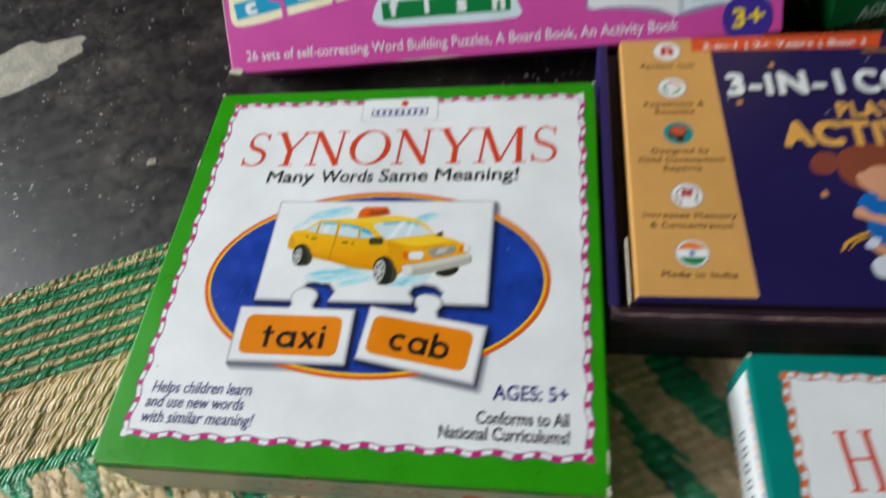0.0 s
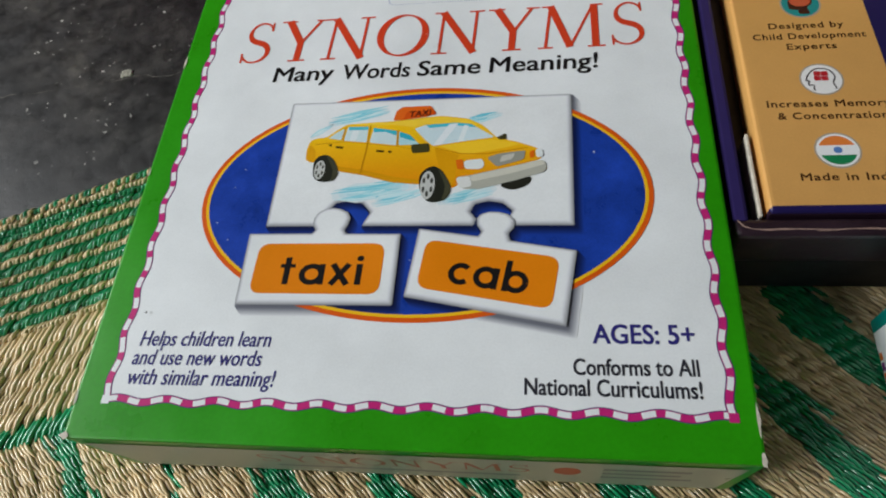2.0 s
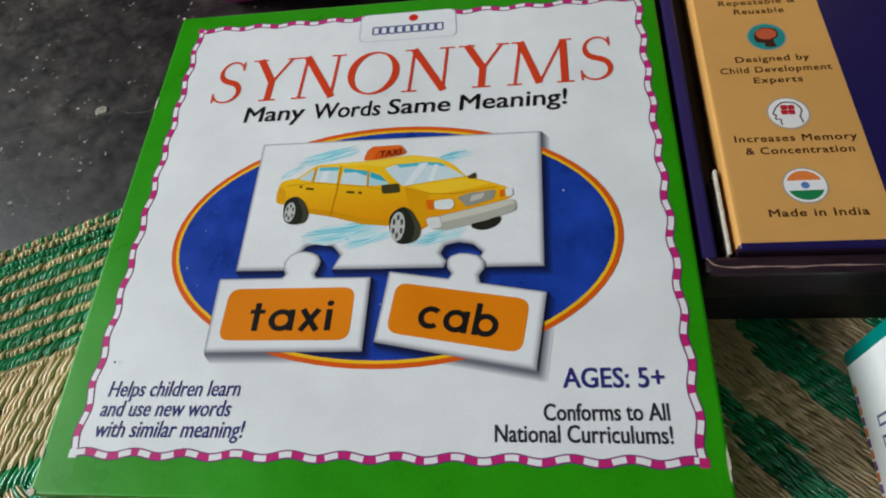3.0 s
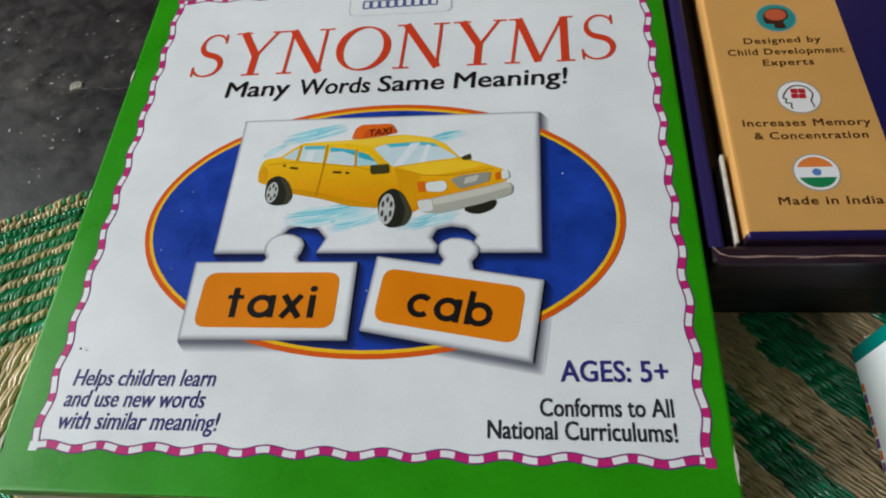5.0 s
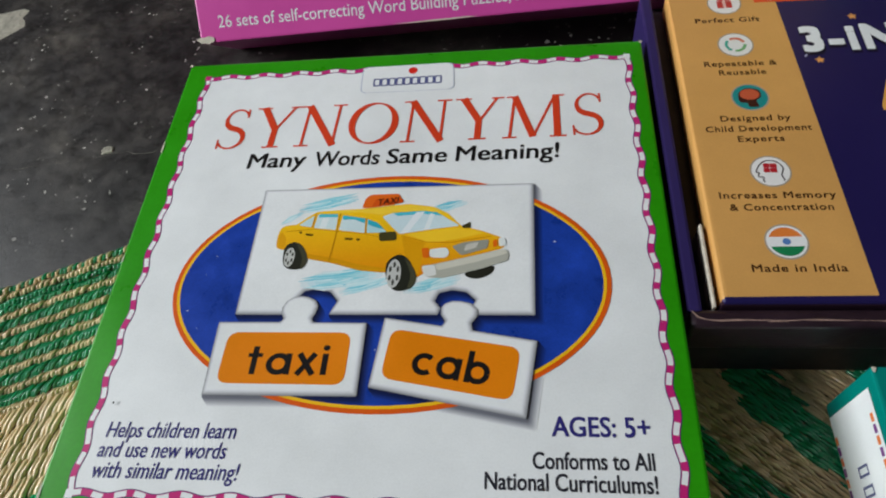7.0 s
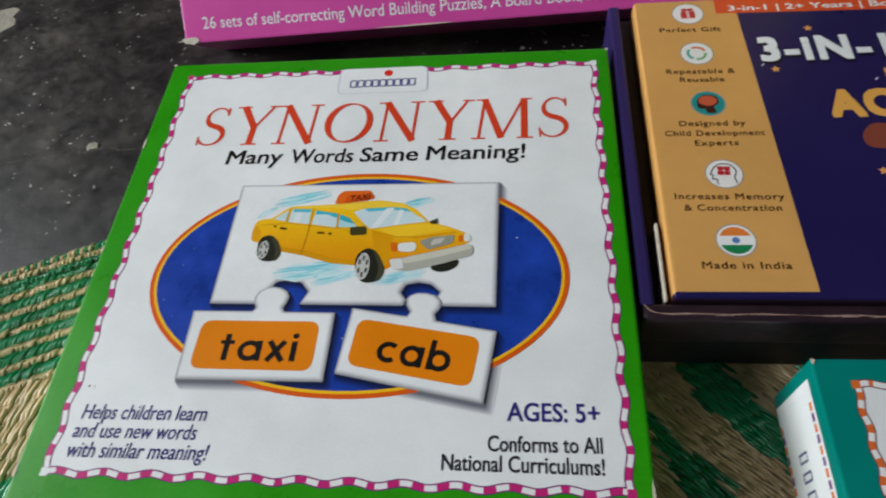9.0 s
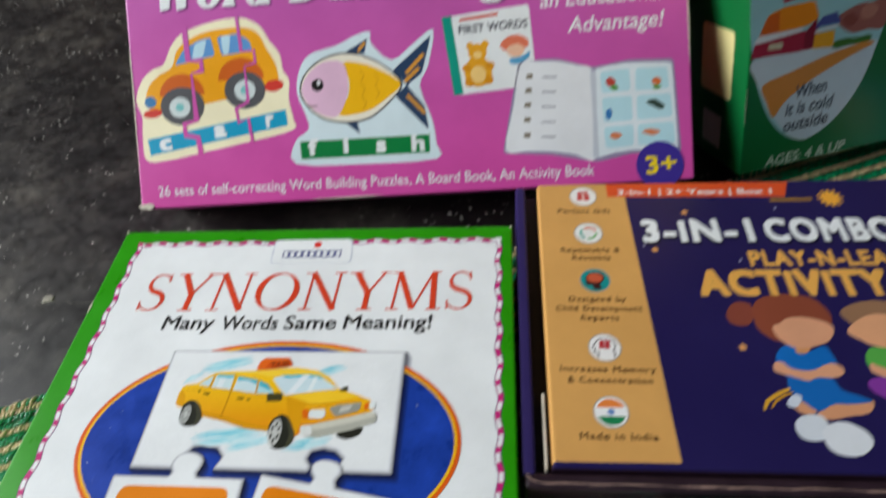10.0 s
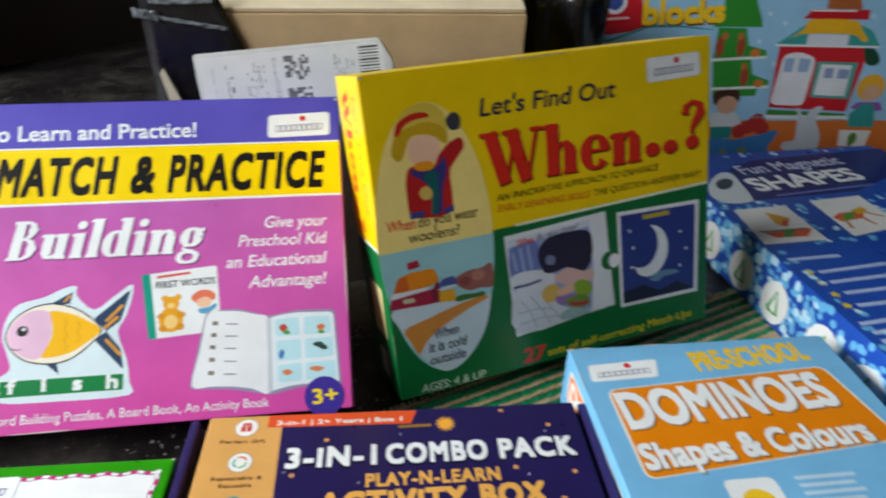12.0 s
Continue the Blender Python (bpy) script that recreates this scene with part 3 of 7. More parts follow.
printed(syn, "blue_oval", [oval(cx, cy, rx - 2.7, ry - 2.7, 0, 72)], 7, shade("mottled_blue_ink", (28, 62, 158), 0.3, spread=0.4, scale=70, bump=0.04, fine=1500, gloss=0.3))


def inset(pts, d):
    """The outline moved inwards by d along its own normals."""
    turn = sum(p[0] * q[1] - q[0] * p[1] for p, q in zip(pts, pts[1:] + pts[:1]))
    side = 1 if turn > 0 else -1
    out = []
    for i, p in enumerate(pts):
        a, b, p = Vector(pts[i - 1]), Vector(pts[(i + 1) % len(pts)]), Vector(p)
        m, n = (p - a).normalized(), (b - p).normalized()
        m, n = Vector((-m.y, m.x)) * side, Vector((-n.y, n.x)) * side
        q = p + (m + n) * (d / max(0.4, 1 + m.dot(n)))
        out.append((q.x, q.y))
    return out


def within_oval(pts, cx, cy, rx, ry, n=64):
    """The part of an outline that lies inside an oval."""
    ring = oval(cx, cy, rx, ry, 0, n)
    out = list(pts)
    for i in range(n):
        (ax, ay), (bx, by) = ring[i], ring[(i + 1) % n]

        def depth(p):
            return (bx - ax) * (p[1] - ay) - (by - ay) * (p[0] - ax)
        kept = []
        for j, q in enumerate(out):
            p = out[j - 1]
            dp, dq = depth(p), depth(q)
            if (dp < 0) != (dq < 0):
                f = dp / (dp - dq)
                kept.append((p[0] + (q[0] - p[0]) * f, p[1] + (q[1] - p[1]) * f))
            if dq >= 0:
                kept.append(q)
        out = kept
    return out


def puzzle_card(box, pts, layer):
    """A white jigsaw card printed with a bevelled grey rim and a soft drop shadow in ink beside it."""
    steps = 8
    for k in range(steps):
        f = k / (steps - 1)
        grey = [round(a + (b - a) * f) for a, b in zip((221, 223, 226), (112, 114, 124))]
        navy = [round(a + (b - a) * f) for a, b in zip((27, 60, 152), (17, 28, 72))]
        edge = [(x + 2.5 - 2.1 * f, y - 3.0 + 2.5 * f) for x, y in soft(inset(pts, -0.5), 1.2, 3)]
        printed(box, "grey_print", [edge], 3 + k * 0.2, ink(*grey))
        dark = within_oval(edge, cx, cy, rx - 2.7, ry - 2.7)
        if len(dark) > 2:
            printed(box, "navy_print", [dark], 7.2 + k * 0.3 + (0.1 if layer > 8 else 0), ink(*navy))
    for k, (d, dx, dy, tone) in enumerate(((0.0, 0.0, 0.0, 148), (0.3, -0.1, 0.12, 176), (0.6, -0.15, 0.24, 200), (0.9, -0.2, 0.34, 217), (1.2, -0.25, 0.42, 228))):
        printed(box, "card_rim", [[(x + dx, y + dy) for x, y in soft(inset(pts, d), 0.5, 3)]], layer + 3 + k * 0.5, ink(tone, tone + 2, tone + 6))
    return printed(box, "white_card", [[(x - 0.3, y + 0.5) for x, y in soft(inset(pts, 1.5), 0.5, 3)]], layer + 5.2, WHITE)


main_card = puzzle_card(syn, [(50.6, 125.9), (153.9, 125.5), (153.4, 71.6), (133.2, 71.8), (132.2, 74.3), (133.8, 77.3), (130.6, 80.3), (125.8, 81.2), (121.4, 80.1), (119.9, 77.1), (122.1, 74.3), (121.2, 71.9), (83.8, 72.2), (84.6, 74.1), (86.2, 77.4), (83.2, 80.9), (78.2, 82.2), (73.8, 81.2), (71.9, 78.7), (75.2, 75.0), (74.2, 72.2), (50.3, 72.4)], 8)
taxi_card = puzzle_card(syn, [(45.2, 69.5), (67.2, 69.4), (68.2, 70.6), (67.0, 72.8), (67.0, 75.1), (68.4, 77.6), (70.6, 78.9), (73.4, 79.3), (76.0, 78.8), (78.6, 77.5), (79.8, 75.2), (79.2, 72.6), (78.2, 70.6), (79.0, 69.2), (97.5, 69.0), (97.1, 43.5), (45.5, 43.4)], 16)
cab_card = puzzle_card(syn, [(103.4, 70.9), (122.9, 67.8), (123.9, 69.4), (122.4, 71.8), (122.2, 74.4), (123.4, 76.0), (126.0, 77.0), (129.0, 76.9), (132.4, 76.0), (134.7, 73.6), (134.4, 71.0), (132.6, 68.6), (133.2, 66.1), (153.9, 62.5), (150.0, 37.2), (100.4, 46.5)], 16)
ORANGE = ink(232, 132, 12)
printed(taxi_card, "orange_word_panel", [soft([(49.9, 65.6), (92.8, 65.4), (92.4, 47.2), (49.3, 47.5)], 4)], 23, ORANGE)
printed(cab_card, "orange_word_panel", [soft([(106.3, 66.8), (148.7, 60.0), (145.8, 42.6), (104.0, 49.7)], 4)], 23, ORANGE)
serif_text(taxi_card, "word_lettering", "taxi", [(58.5, 50.6), (86.1, 50.5)], 10.6, 24, BLACK, 0.02, 0.12, "", round_letter)
serif_text(cab_card, "word_lettering", "cab", [(113.4, 51.4), (138.0, 47.4)], 10.6, 24, BLACK, 0.02, 0.12, "", round_letter)
INDIGO = ink(52, 48, 120)
for line, words in (([(16.5, 29.4), (59.9, 29.7)], "Helps children learn"), ([(15.6, 23.2), (58.1, 23.5)], "and use new words"), ([(15.8, 16.9), (63.5, 17.2)], "with similar meaning!")):
    text(syn, "small_lettering", words, line, 4.9, 5, INDIGO, 0.14, 0.006)
text(syn, "age_lettering", "AGES: 5+", [(157.5, 32.4), (185.6, 32.5)], 5.7, 5, INDIGO, 0.0, 0.018)
for line, words in (([(151.7, 22.9), (185.8, 23.2)], "Conforms to All"), ([(137.9, 16.9), (186.0, 16.9)], "National Curriculums!")):
    text(syn, "small_lettering", words, line, 4.7, 5, ink(50, 50, 58), 0.0, 0.016)


def taxi(box):
    """The yellow cab printed on the card, with pencilled cyan strokes round it."""
    fan = random.Random(17)
    n = 0
    for (p, q), wide, count in (([(70.6, 84.0), (102.3, 88.2)], 6.5, 30), ([(85.5, 80.4), (104.5, 85.4)], 3.0, 12), ([(107.9, 80.5), (129.3, 86.2)], 3.8, 16), ([(65.1, 115.7), (89.0, 121.4)], 4.2, 18), ([(115.6, 114.3), (130.2, 117.9)], 2.7, 10), ([(59.9, 109.4), (68.4, 115.5)], 1.9, 6)):
        for k, tone in enumerate(((216, 229, 233), (202, 226, 233), (184, 222, 231))):
            (ax, ay), (bx, by) = p, q
            fat = wide * (1.25 - 0.3 * k)
            ends = [(ax + (bx - ax) * g, ay + (by - ay) * g) for g in (0.04 + 0.08 * k, 0.3, 0.55, 0.8, 0.96 - 0.08 * k)]
            printed(box, "cyan_wash", [strip(ends, [0.3 * fat, fat, 0.8 * fat, 0.9 * fat, 0.2 * fat])], 13.26 + 0.06 * k, ink(*tone))
        for k in range(count):
            f = (k + fan.uniform(0, 1)) / count
            a0, a1 = fan.uniform(0, 0.5), fan.uniform(0.55, 1.0)
            off = (f - 0.5) * wide
            ends = [(p[0] + (q[0] - p[0]) * g, p[1] + (q[1] - p[1]) * g + off) for g in (a0, (a0 + a1) / 2, a1)]
            colour = ((176, 224, 232), (202, 232, 238), (146, 214, 226), (214, 236, 240), (110, 200, 218))[k % 5]
            printed(box, "cyan_stroke", [strip(ends, [0.1, fan.uniform(0.7, 1.6), 0.1])], 13.5 + 0.012 * (n % 90), ink(*colour))
            n += 1
    printed(box, "far_tyre", [smooth_loop([(129.7, 87.3), (132.3, 89.0), (139.4, 90.5), (139.1, 87.6), (135.3, 85.6), (131.8, 85.7)], 3)], 15, ink(40, 40, 32))
    printed(box, "cab_body", [soft([(59.9, 99.4), (59.5, 104.0), (60.3, 108.1), (62.9, 109.2), (66.1, 109.3), (69.8, 112.6), (73.2, 115.0), (81.2, 115.5), (89.6, 115.8), (94.8, 116.2), (102.0, 117.1), (108.2, 117.5), (117.5, 115.9), (122.7, 112.9), (127.9, 107.1), (134.8, 105.1), (142.1, 102.1), (143.6, 98.8), (142.5, 97.3), (134.9, 95.3), (123.4, 92.2), (117.8, 89.3), (113.7, 86.6), (111.8, 86.0), (110.7, 91.0), (108.1, 94.2), (104.5, 95.3), (102.3, 92.7), (101.9, 88.2), (92.4, 89.2), (82.0, 92.4), (72.5, 94.4), (70.2, 98.7), (67.8, 101.2), (64.7, 100.6), (63.0, 98.1)], 1.4)], 16, blended_ink("cab_yellow_print", (228, 142, 8), (246, 194, 24), 0.088, 0.110))
    printed(box, "roof_light", [soft([(74.0, 114.9), (81.2, 115.3), (94.8, 116.0), (108.2, 117.0), (116.9, 115.5), (121.9, 113.0), (116.6, 114.0), (102.3, 114.1), (98.2, 112.8), (89.8, 114.3), (81.3, 114.2)], 0.8)], 16.4, ink(250, 206, 60))
    printed(box, "body_shade", [soft([(71.1, 96.8), (81.7, 94.7), (92.1, 91.7), (102.2, 90.0), (101.9, 88.2), (92.4, 89.2), (82.0, 92.4), (72.5, 94.4)], 1)], 16.4, ink(216, 150, 10))
    printed(box, "body_shade", [soft([(106.3, 103.2), (115.3, 100.1), (114.6, 98.6), (114.2, 91.3), (113.3, 87.3), (111.8, 86.5), (110.9, 91.2), (108.5, 94.4)], 1)], 16.4, ink(224, 158, 12))
    printed(box, "hood_light", [soft([(107.9, 104.0), (121.0, 105.8), (128.1, 106.3), (136.3, 104.0), (127.0, 101.7), (117.3, 100.1)], 1.5)], 16.5, ink(250, 200, 44))
    printed(box, "tail_shade", [soft([(59.9, 99.4), (59.6, 103.5), (60.8, 106.4), (62.9, 103.8), (63.4, 100.9), (62.5, 98.6)], 1)], 16.4, ink(226, 160, 14))
    printed(box, "hood_line", [strip([(106.3, 103.4), (115.3, 100.6), (124.3, 100.2), (138.7, 102.5)], [0.35, 0.35, 0.35, 0.35])], 16.8, ink(200, 134, 10))
    printed(box, "car_window", [soft([(67.0, 109.0), (70.2, 111.8), (72.5, 113.2), (71.8, 108.0)], 0.6)], 17, ink(196, 222, 226))
    printed(box, "car_window", [soft([(73.7, 113.9), (81.4, 113.7), (81.4, 106.6), (72.9, 107.7)], 0.6)], 17, ink(206, 226, 228))
    printed(box, "car_window", [soft([(83.4, 113.1), (92.1, 111.4), (92.4, 105.0), (82.5, 106.5)], 0.6)], 17, ink(206, 226, 230))
    printed(box, "car_window", [soft([(93.0, 111.1), (96.9, 109.4), (100.7, 105.1), (93.2, 105.0)], 0.6)], 17, ink(176, 220, 228))
    printed(box, "windscreen", [soft([(98.3, 112.1), (102.3, 113.6), (113.5, 114.2), (118.7, 113.4), (127.3, 107.3), (119.0, 106.3), (105.5, 104.2), (102.8, 106.9)], 1)], 17, ink(204, 224, 230))
    printed(box, "window_tint", [soft([(74.2, 113.9), (81.4, 113.7), (81.4, 112.2), (74.1, 112.4)], 0.4)], 17.6, ink(80, 186, 204))
    printed(box, "window_tint", [soft([(83.4, 113.1), (92.1, 111.4), (92.1, 109.2), (88.0, 111.1), (83.4, 111.1)], 0.4)], 17.6, ink(60, 178, 198))
    printed(box, "window_tint", [soft([(93.2, 110.9), (96.9, 109.4), (99.6, 106.4), (96.2, 107.5), (93.4, 108.6)], 0.4)], 17.6, ink(50, 172, 194))
    printed(box, "window_tint", [soft([(102.3, 113.6), (113.5, 114.2), (118.7, 113.4), (120.7, 111.8), (113.8, 112.9), (104.0, 112.2)], 0.4)], 17.6, ink(70, 184, 204))
    printed(box, "window_glare", [soft([(110.9, 113.6), (114.2, 113.9), (108.6, 104.7), (105.5, 104.2)], 0.4)], 17.8, ink(228, 236, 240))
    printed(box, "window_glare", [soft([(116.2, 113.0), (117.9, 112.7), (116.2, 106.0), (114.2, 105.6)], 0.4)], 17.8, ink(226, 236, 238))
    printed(box, "window_glare", [soft([(75.7, 112.0), (78.2, 112.4), (77.5, 107.5), (75.0, 107.6)], 0.4)], 17.8, ink(226, 236, 238))
    printed(box, "door_pillar", [strip([(82.2, 114.2), (81.9, 106.3), (81.6, 102.0), (80.7, 93.1)], [0.45, 0.45, 0.45, 0.45])], 18, ink(196, 134, 10))
    printed(box, "door_pillar", [strip([(92.5, 111.6), (92.8, 104.8)], [0.60, 0.60])], 18, ink(214, 150, 12))
    printed(box, "door_pillar", [strip([(72.9, 114.0), (72.3, 107.8)], [0.60, 0.60])], 18, ink(214, 150, 12))
    printed(box, "waist_line", [strip([(62.5, 106.3), (73.0, 107.2), (92.8, 104.5), (98.3, 103.1)], [0.30, 0.30, 0.30, 0.30])], 18, ink(206, 144, 12))
    printed(box, "door_handle", [strip([(70.3, 104.9), (73.1, 104.5)], [0.90, 0.90])], 19, ink(84, 60, 12))
    printed(box, "door_handle", [strip([(85.4, 102.7), (88.3, 102.4)], [0.90, 0.90])], 19, ink(84, 60, 12))
    printed(box, "door_lock", [strip([(67.7, 105.8), (68.7, 105.7)], [0.90, 0.90])], 19, ink(84, 60, 12))
    printed(box, "door_lock", [strip([(89.8, 102.3), (91.0, 102.0)], [0.90, 0.90])], 19, ink(84, 60, 12))
    printed(box, "wing_mirror", [soft([(97.7, 105.0), (104.1, 105.4), (104.6, 101.6), (98.4, 101.2)], 1)], 21, ink(70, 66, 34))
    printed(box, "wing_mirror", [soft([(127.9, 107.1), (131.0, 108.8), (131.2, 106.2), (128.7, 106.1)], 0.6)], 21, ink(66, 62, 34))
    printed(box, "tyre", [smooth_loop([(63.4, 94.7), (63.3, 99.0), (65.0, 101.1), (67.7, 101.4), (70.4, 99.2), (72.5, 94.8), (72.1, 91.6), (69.7, 90.1), (66.4, 90.2), (64.2, 91.9)], 3)], 20, ink(38, 40, 32))
    printed(box, "tyre", [smooth_loop([(102.0, 87.7), (102.0, 91.8), (103.8, 94.4), (106.5, 95.5), (109.4, 93.7), (111.3, 90.5), (112.9, 86.6), (112.0, 83.0), (109.0, 81.1), (105.6, 81.2), (103.3, 83.7)], 3)], 20, ink(38, 40, 32))
    printed(box, "tyre_side", [smooth_loop([(67.5, 101.2), (70.4, 99.2), (72.5, 94.8), (72.1, 91.6), (70.5, 90.3), (70.6, 94.9)], 3)], 20.6, ink(66, 66, 50))
    printed(box, "tyre_side", [smooth_loop([(108.1, 94.5), (111.3, 90.5), (112.9, 86.6), (112.0, 83.0), (110.1, 81.7), (110.9, 87.4)], 3)], 20.6, ink(70, 70, 52))
    printed(box, "wheel_rim", [oval(65.8, 95.1, 1.9, 4.0)], 21, ink(196, 198, 194))
    prints(box, "wheel_hole", [oval(65.8 + 1.18 * math.cos(a), 95.1 + 2.48 * math.sin(a), 0.38, 0.88, 0, 10) for a in (0.5, 1.55, 2.6, 3.65, 4.7, 5.75)], 22, ink(72, 74, 68))
    printed(box, "wheel_rim", [oval(104.9, 87.8, 2.5, 5.7)], 21, ink(196, 198, 194))
    prints(box, "wheel_hole", [oval(104.9 + 1.55 * math.cos(a), 87.8 + 3.53 * math.sin(a), 0.50, 1.25, 0, 10) for a in (0.5, 1.55, 2.6, 3.65, 4.7, 5.75)], 22, ink(72, 74, 68))
    printed(box, "bumper", [soft([(114.4, 90.8), (118.6, 91.3), (143.4, 97.2), (144.9, 95.8), (144.7, 92.5), (134.9, 89.1), (121.8, 85.7), (116.0, 86.3)], 1.4)], 20, ink(176, 176, 164))
    printed(box, "bumper_top", [soft([(119.2, 91.1), (143.4, 97.0), (144.7, 95.4), (133.0, 91.8), (120.1, 88.8)], 1)], 20.5, ink(206, 204, 190))
    printed(box, "bumper_end", [soft([(114.4, 90.6), (119.2, 91.1), (120.0, 86.8), (115.8, 86.3)], 1.2)], 21, ink(222, 224, 220))
    printed(box, "grille", [soft([(124.8, 98.5), (129.0, 100.2), (137.9, 101.2), (137.3, 97.5), (128.2, 94.7)], 1)], 20, ink(150, 150, 138))
    printed(box, "grille_light", [soft([(129.8, 99.2), (134.4, 100.2), (133.3, 97.7), (129.1, 96.5)], 0.8)], 20.6, ink(196, 194, 184))
    printed(box, "headlamp", [soft([(116.8, 97.5), (123.2, 98.2), (124.1, 95.4), (122.6, 93.8), (117.2, 94.1)], 1.4)], 20, ink(226, 232, 230))
    printed(box, "headlamp", [soft([(141.2, 101.7), (143.5, 101.6), (144.0, 98.6), (141.5, 98.0)], 1)], 20, ink(226, 232, 230))
    printed(box, "indicator", [soft([(114.0, 97.9), (116.4, 98.2), (117.0, 93.9), (114.8, 94.0)], 0.6)], 20, ink(226, 106, 18))
    printed(box, "indicator", [soft([(139.2, 100.6), (140.8, 101.3), (140.8, 98.3), (139.4, 97.9)], 0.5)], 20, ink(226, 106, 18))
    printed(box, "roof_sign", [soft([(90.2, 116.0), (91.2, 120.5), (93.2, 122.2), (103.7, 122.3), (105.9, 118.4), (102.0, 117.3), (93.8, 116.1)], 1)], 20, ink(230, 104, 28))
    printed(box, "sign_shade", [soft([(93.8, 116.1), (95.1, 120.0), (105.1, 120.2), (105.9, 118.4), (102.0, 117.3)], 0.6)], 20.4, ink(214, 84, 20))
    text(box, "roof_sign_lettering", "TAXI", [(96.4, 117.2), (104.2, 118.0)], 2.7, 21, ink(96, 34, 14), 0.2, 0.03)


taxi(main_card)
FRONT = front_of()
printed(syn, "side_panel", [[(5, -38.5), (195, -38.5), (197, -5.5), (3, -5.5)]], 1, ink(176, 178, 156), "", FRONT)
serif_text(syn, "side_title_lettering", "SYNONYMS", [(55, -23), (140, -23)], 11, 2, ink(176, 96, 72)).matrix_basis = FRONT
prints(syn, "side_bar", [bar((58, -29), (136, -29), 2.2), bar((160, -14), (184, -14), 2.4), bar((160, -20), (182, -20), 2.4), bar((160, -26), (186, -26), 2.4)], 2, ink(120, 116, 110), "", FRONT)
printed(syn, "side_dot", [oval(150, -19, 4, 6, 0, 20)], 2, ink(190, 80, 50), "", FRONT)
scuffs(syn, [(0.8, 0.8, 1.6, 1.3), (0.5, 12, 0.5, 3), (199.3, 1.0, 0.8, 2.2), (199.4, 12, 0.5, 5), (0.6, 198.4, 1.0, 0.8), (0.5, 150, 0.45, 4), (0.5, 96, 0.4, 2.5), (199.4, 198, 0.8, 1.0)], 3)
DUST = shade("pale_dust", (190, 198, 212), 0.9, spread=0.1)
rng = random.Random(31)
for dx, dy in [(160.6, 99.6), (37.9, 67.0), (36.0, 88.2), (32.6, 73.8), (101.4, 59.1), (38.3, 95.8)]:
    r = 0.36 if dx > 120 else rng.uniform(0.2, 0.35)
    printed(syn, "dust_speck", [oval(dx, dy, r, r * 0.8, 0, 9)], 30, DUST)
printed(syn, "ink_speck", [oval(*(16.0, 40.4), 0.4, 0.4, 0, 9)], 30, BLACK)


# ---- the word building box, leaning back ----
PINK = blended_ink("pink_violet_blend", (214, 78, 164), (186, 98, 176), 0.0, 0.16)
YELLOW = ink(248, 212, 0)
pink = lid_box("word_building_box", plane_at((-0.0083, 0.2281, 0.0332), (0.9989, 0.0460, 0.0035), (-0.0348, 0.7010, 0.7123)), 0.307, 0.2163, 0.0470, 0.0470, PINK, TRAY,
               "pink, yellow and violet word building game box leaning back")
TOPV = [(0.1, 184.1), (309.7, 182.9)]
LOWV = [(0.8, 145.3), (309.1, 143.9)]
part("violet_wrap", block(-0.0001, 0.3071, TOPV[1][1] / 1000 + 0.0005, 0.2164, -0.0470, 0.00001, 0.0009), ink(88, 80, 178), pink)
printed(pink, "violet_band", [[(0.8, TOPV[0][1]), (306.2, TOPV[1][1]), (306.2, 215.5), (0.8, 215.5)]], 1, ink(88, 80, 178))
printed(pink, "yellow_band", [[(0.8, LOWV[0][1]), (306.2, LOWV[1][1]), (306.2, TOPV[1][1]), (0.8, TOPV[0][1])]], 1, YELLOW)
prints(pink, "white_rule", [bar((0.8, LOWV[0][1]), (306.2, LOWV[1][1]), 1.6), bar((0.8, TOPV[0][1]), (306.2, TOPV[1][1]), 1.0)], 2, WHITE)
text(pink, "slogan_lettering", "Simply Fun to Learn and Practice!", [(9.6, 189.8), (209.6, 189.0)], 10.5, 2, WHITE, 0.0, 0.02)
badge(pink, [(258.6, 203.2), (300.4, 204.8), (299.9, 187.7), (257.7, 186.6)], 2, (150, 150, 170))
word_row(pink, "band_lettering", (("READ,", [(11.1, 151.9), (74.5, 151.6)]), ("MATCH", [(84.2, 151.7), (159.2, 151.4)]), ("&", [(168.3, 151.2), (182.6, 151.1)]), ("PRACTICE", [(191.7, 150.9), (295.6, 150.5)])), 24.1, 3, BLACK, 0.22, 0.045, "bold black slanted capitals", 1.14)
for layer, dx, dy, colour in ((2, 1.1, -1.0, ink(128, 60, 120)), (4, 0.0, 0.0, WHITE)):
    for string, line in (("Word", [(13.6, 109.7), (82.6, 108.7)]), ("Building", [(92.2, 108.4), (212.6, 107.4)])):
        serif_text(pink, "title_lettering" if dx == 0 else "drop_lettering", string, [(x + dx, y + dy) for x, y in line], 25.7, layer, colour, 0.2, 0.03)
for line, words in (([(254.4, 122.2), (295.6, 122.1)], "Give your"), ([(237.0, 109.9), (295.0, 109.6)], "Preschool Kid"), ([(229.0, 95.9), (294.4, 96.1)], "an Educational"), ([(243.0, 81.8), (293.7, 82.0)], "Advantage!")):
    text(pink, "small_lettering", words, line, 7.9, 2, WHITE, 0.2, 0.01)
text(pink, "foot_lettering", "26 sets of self-correcting Word Building Puzzles, A Board Book, An Activity Book", [(10.4, 6.7), (254.1, 5.0)], 5.6, 2, WHITE, 0.0, 0.005)
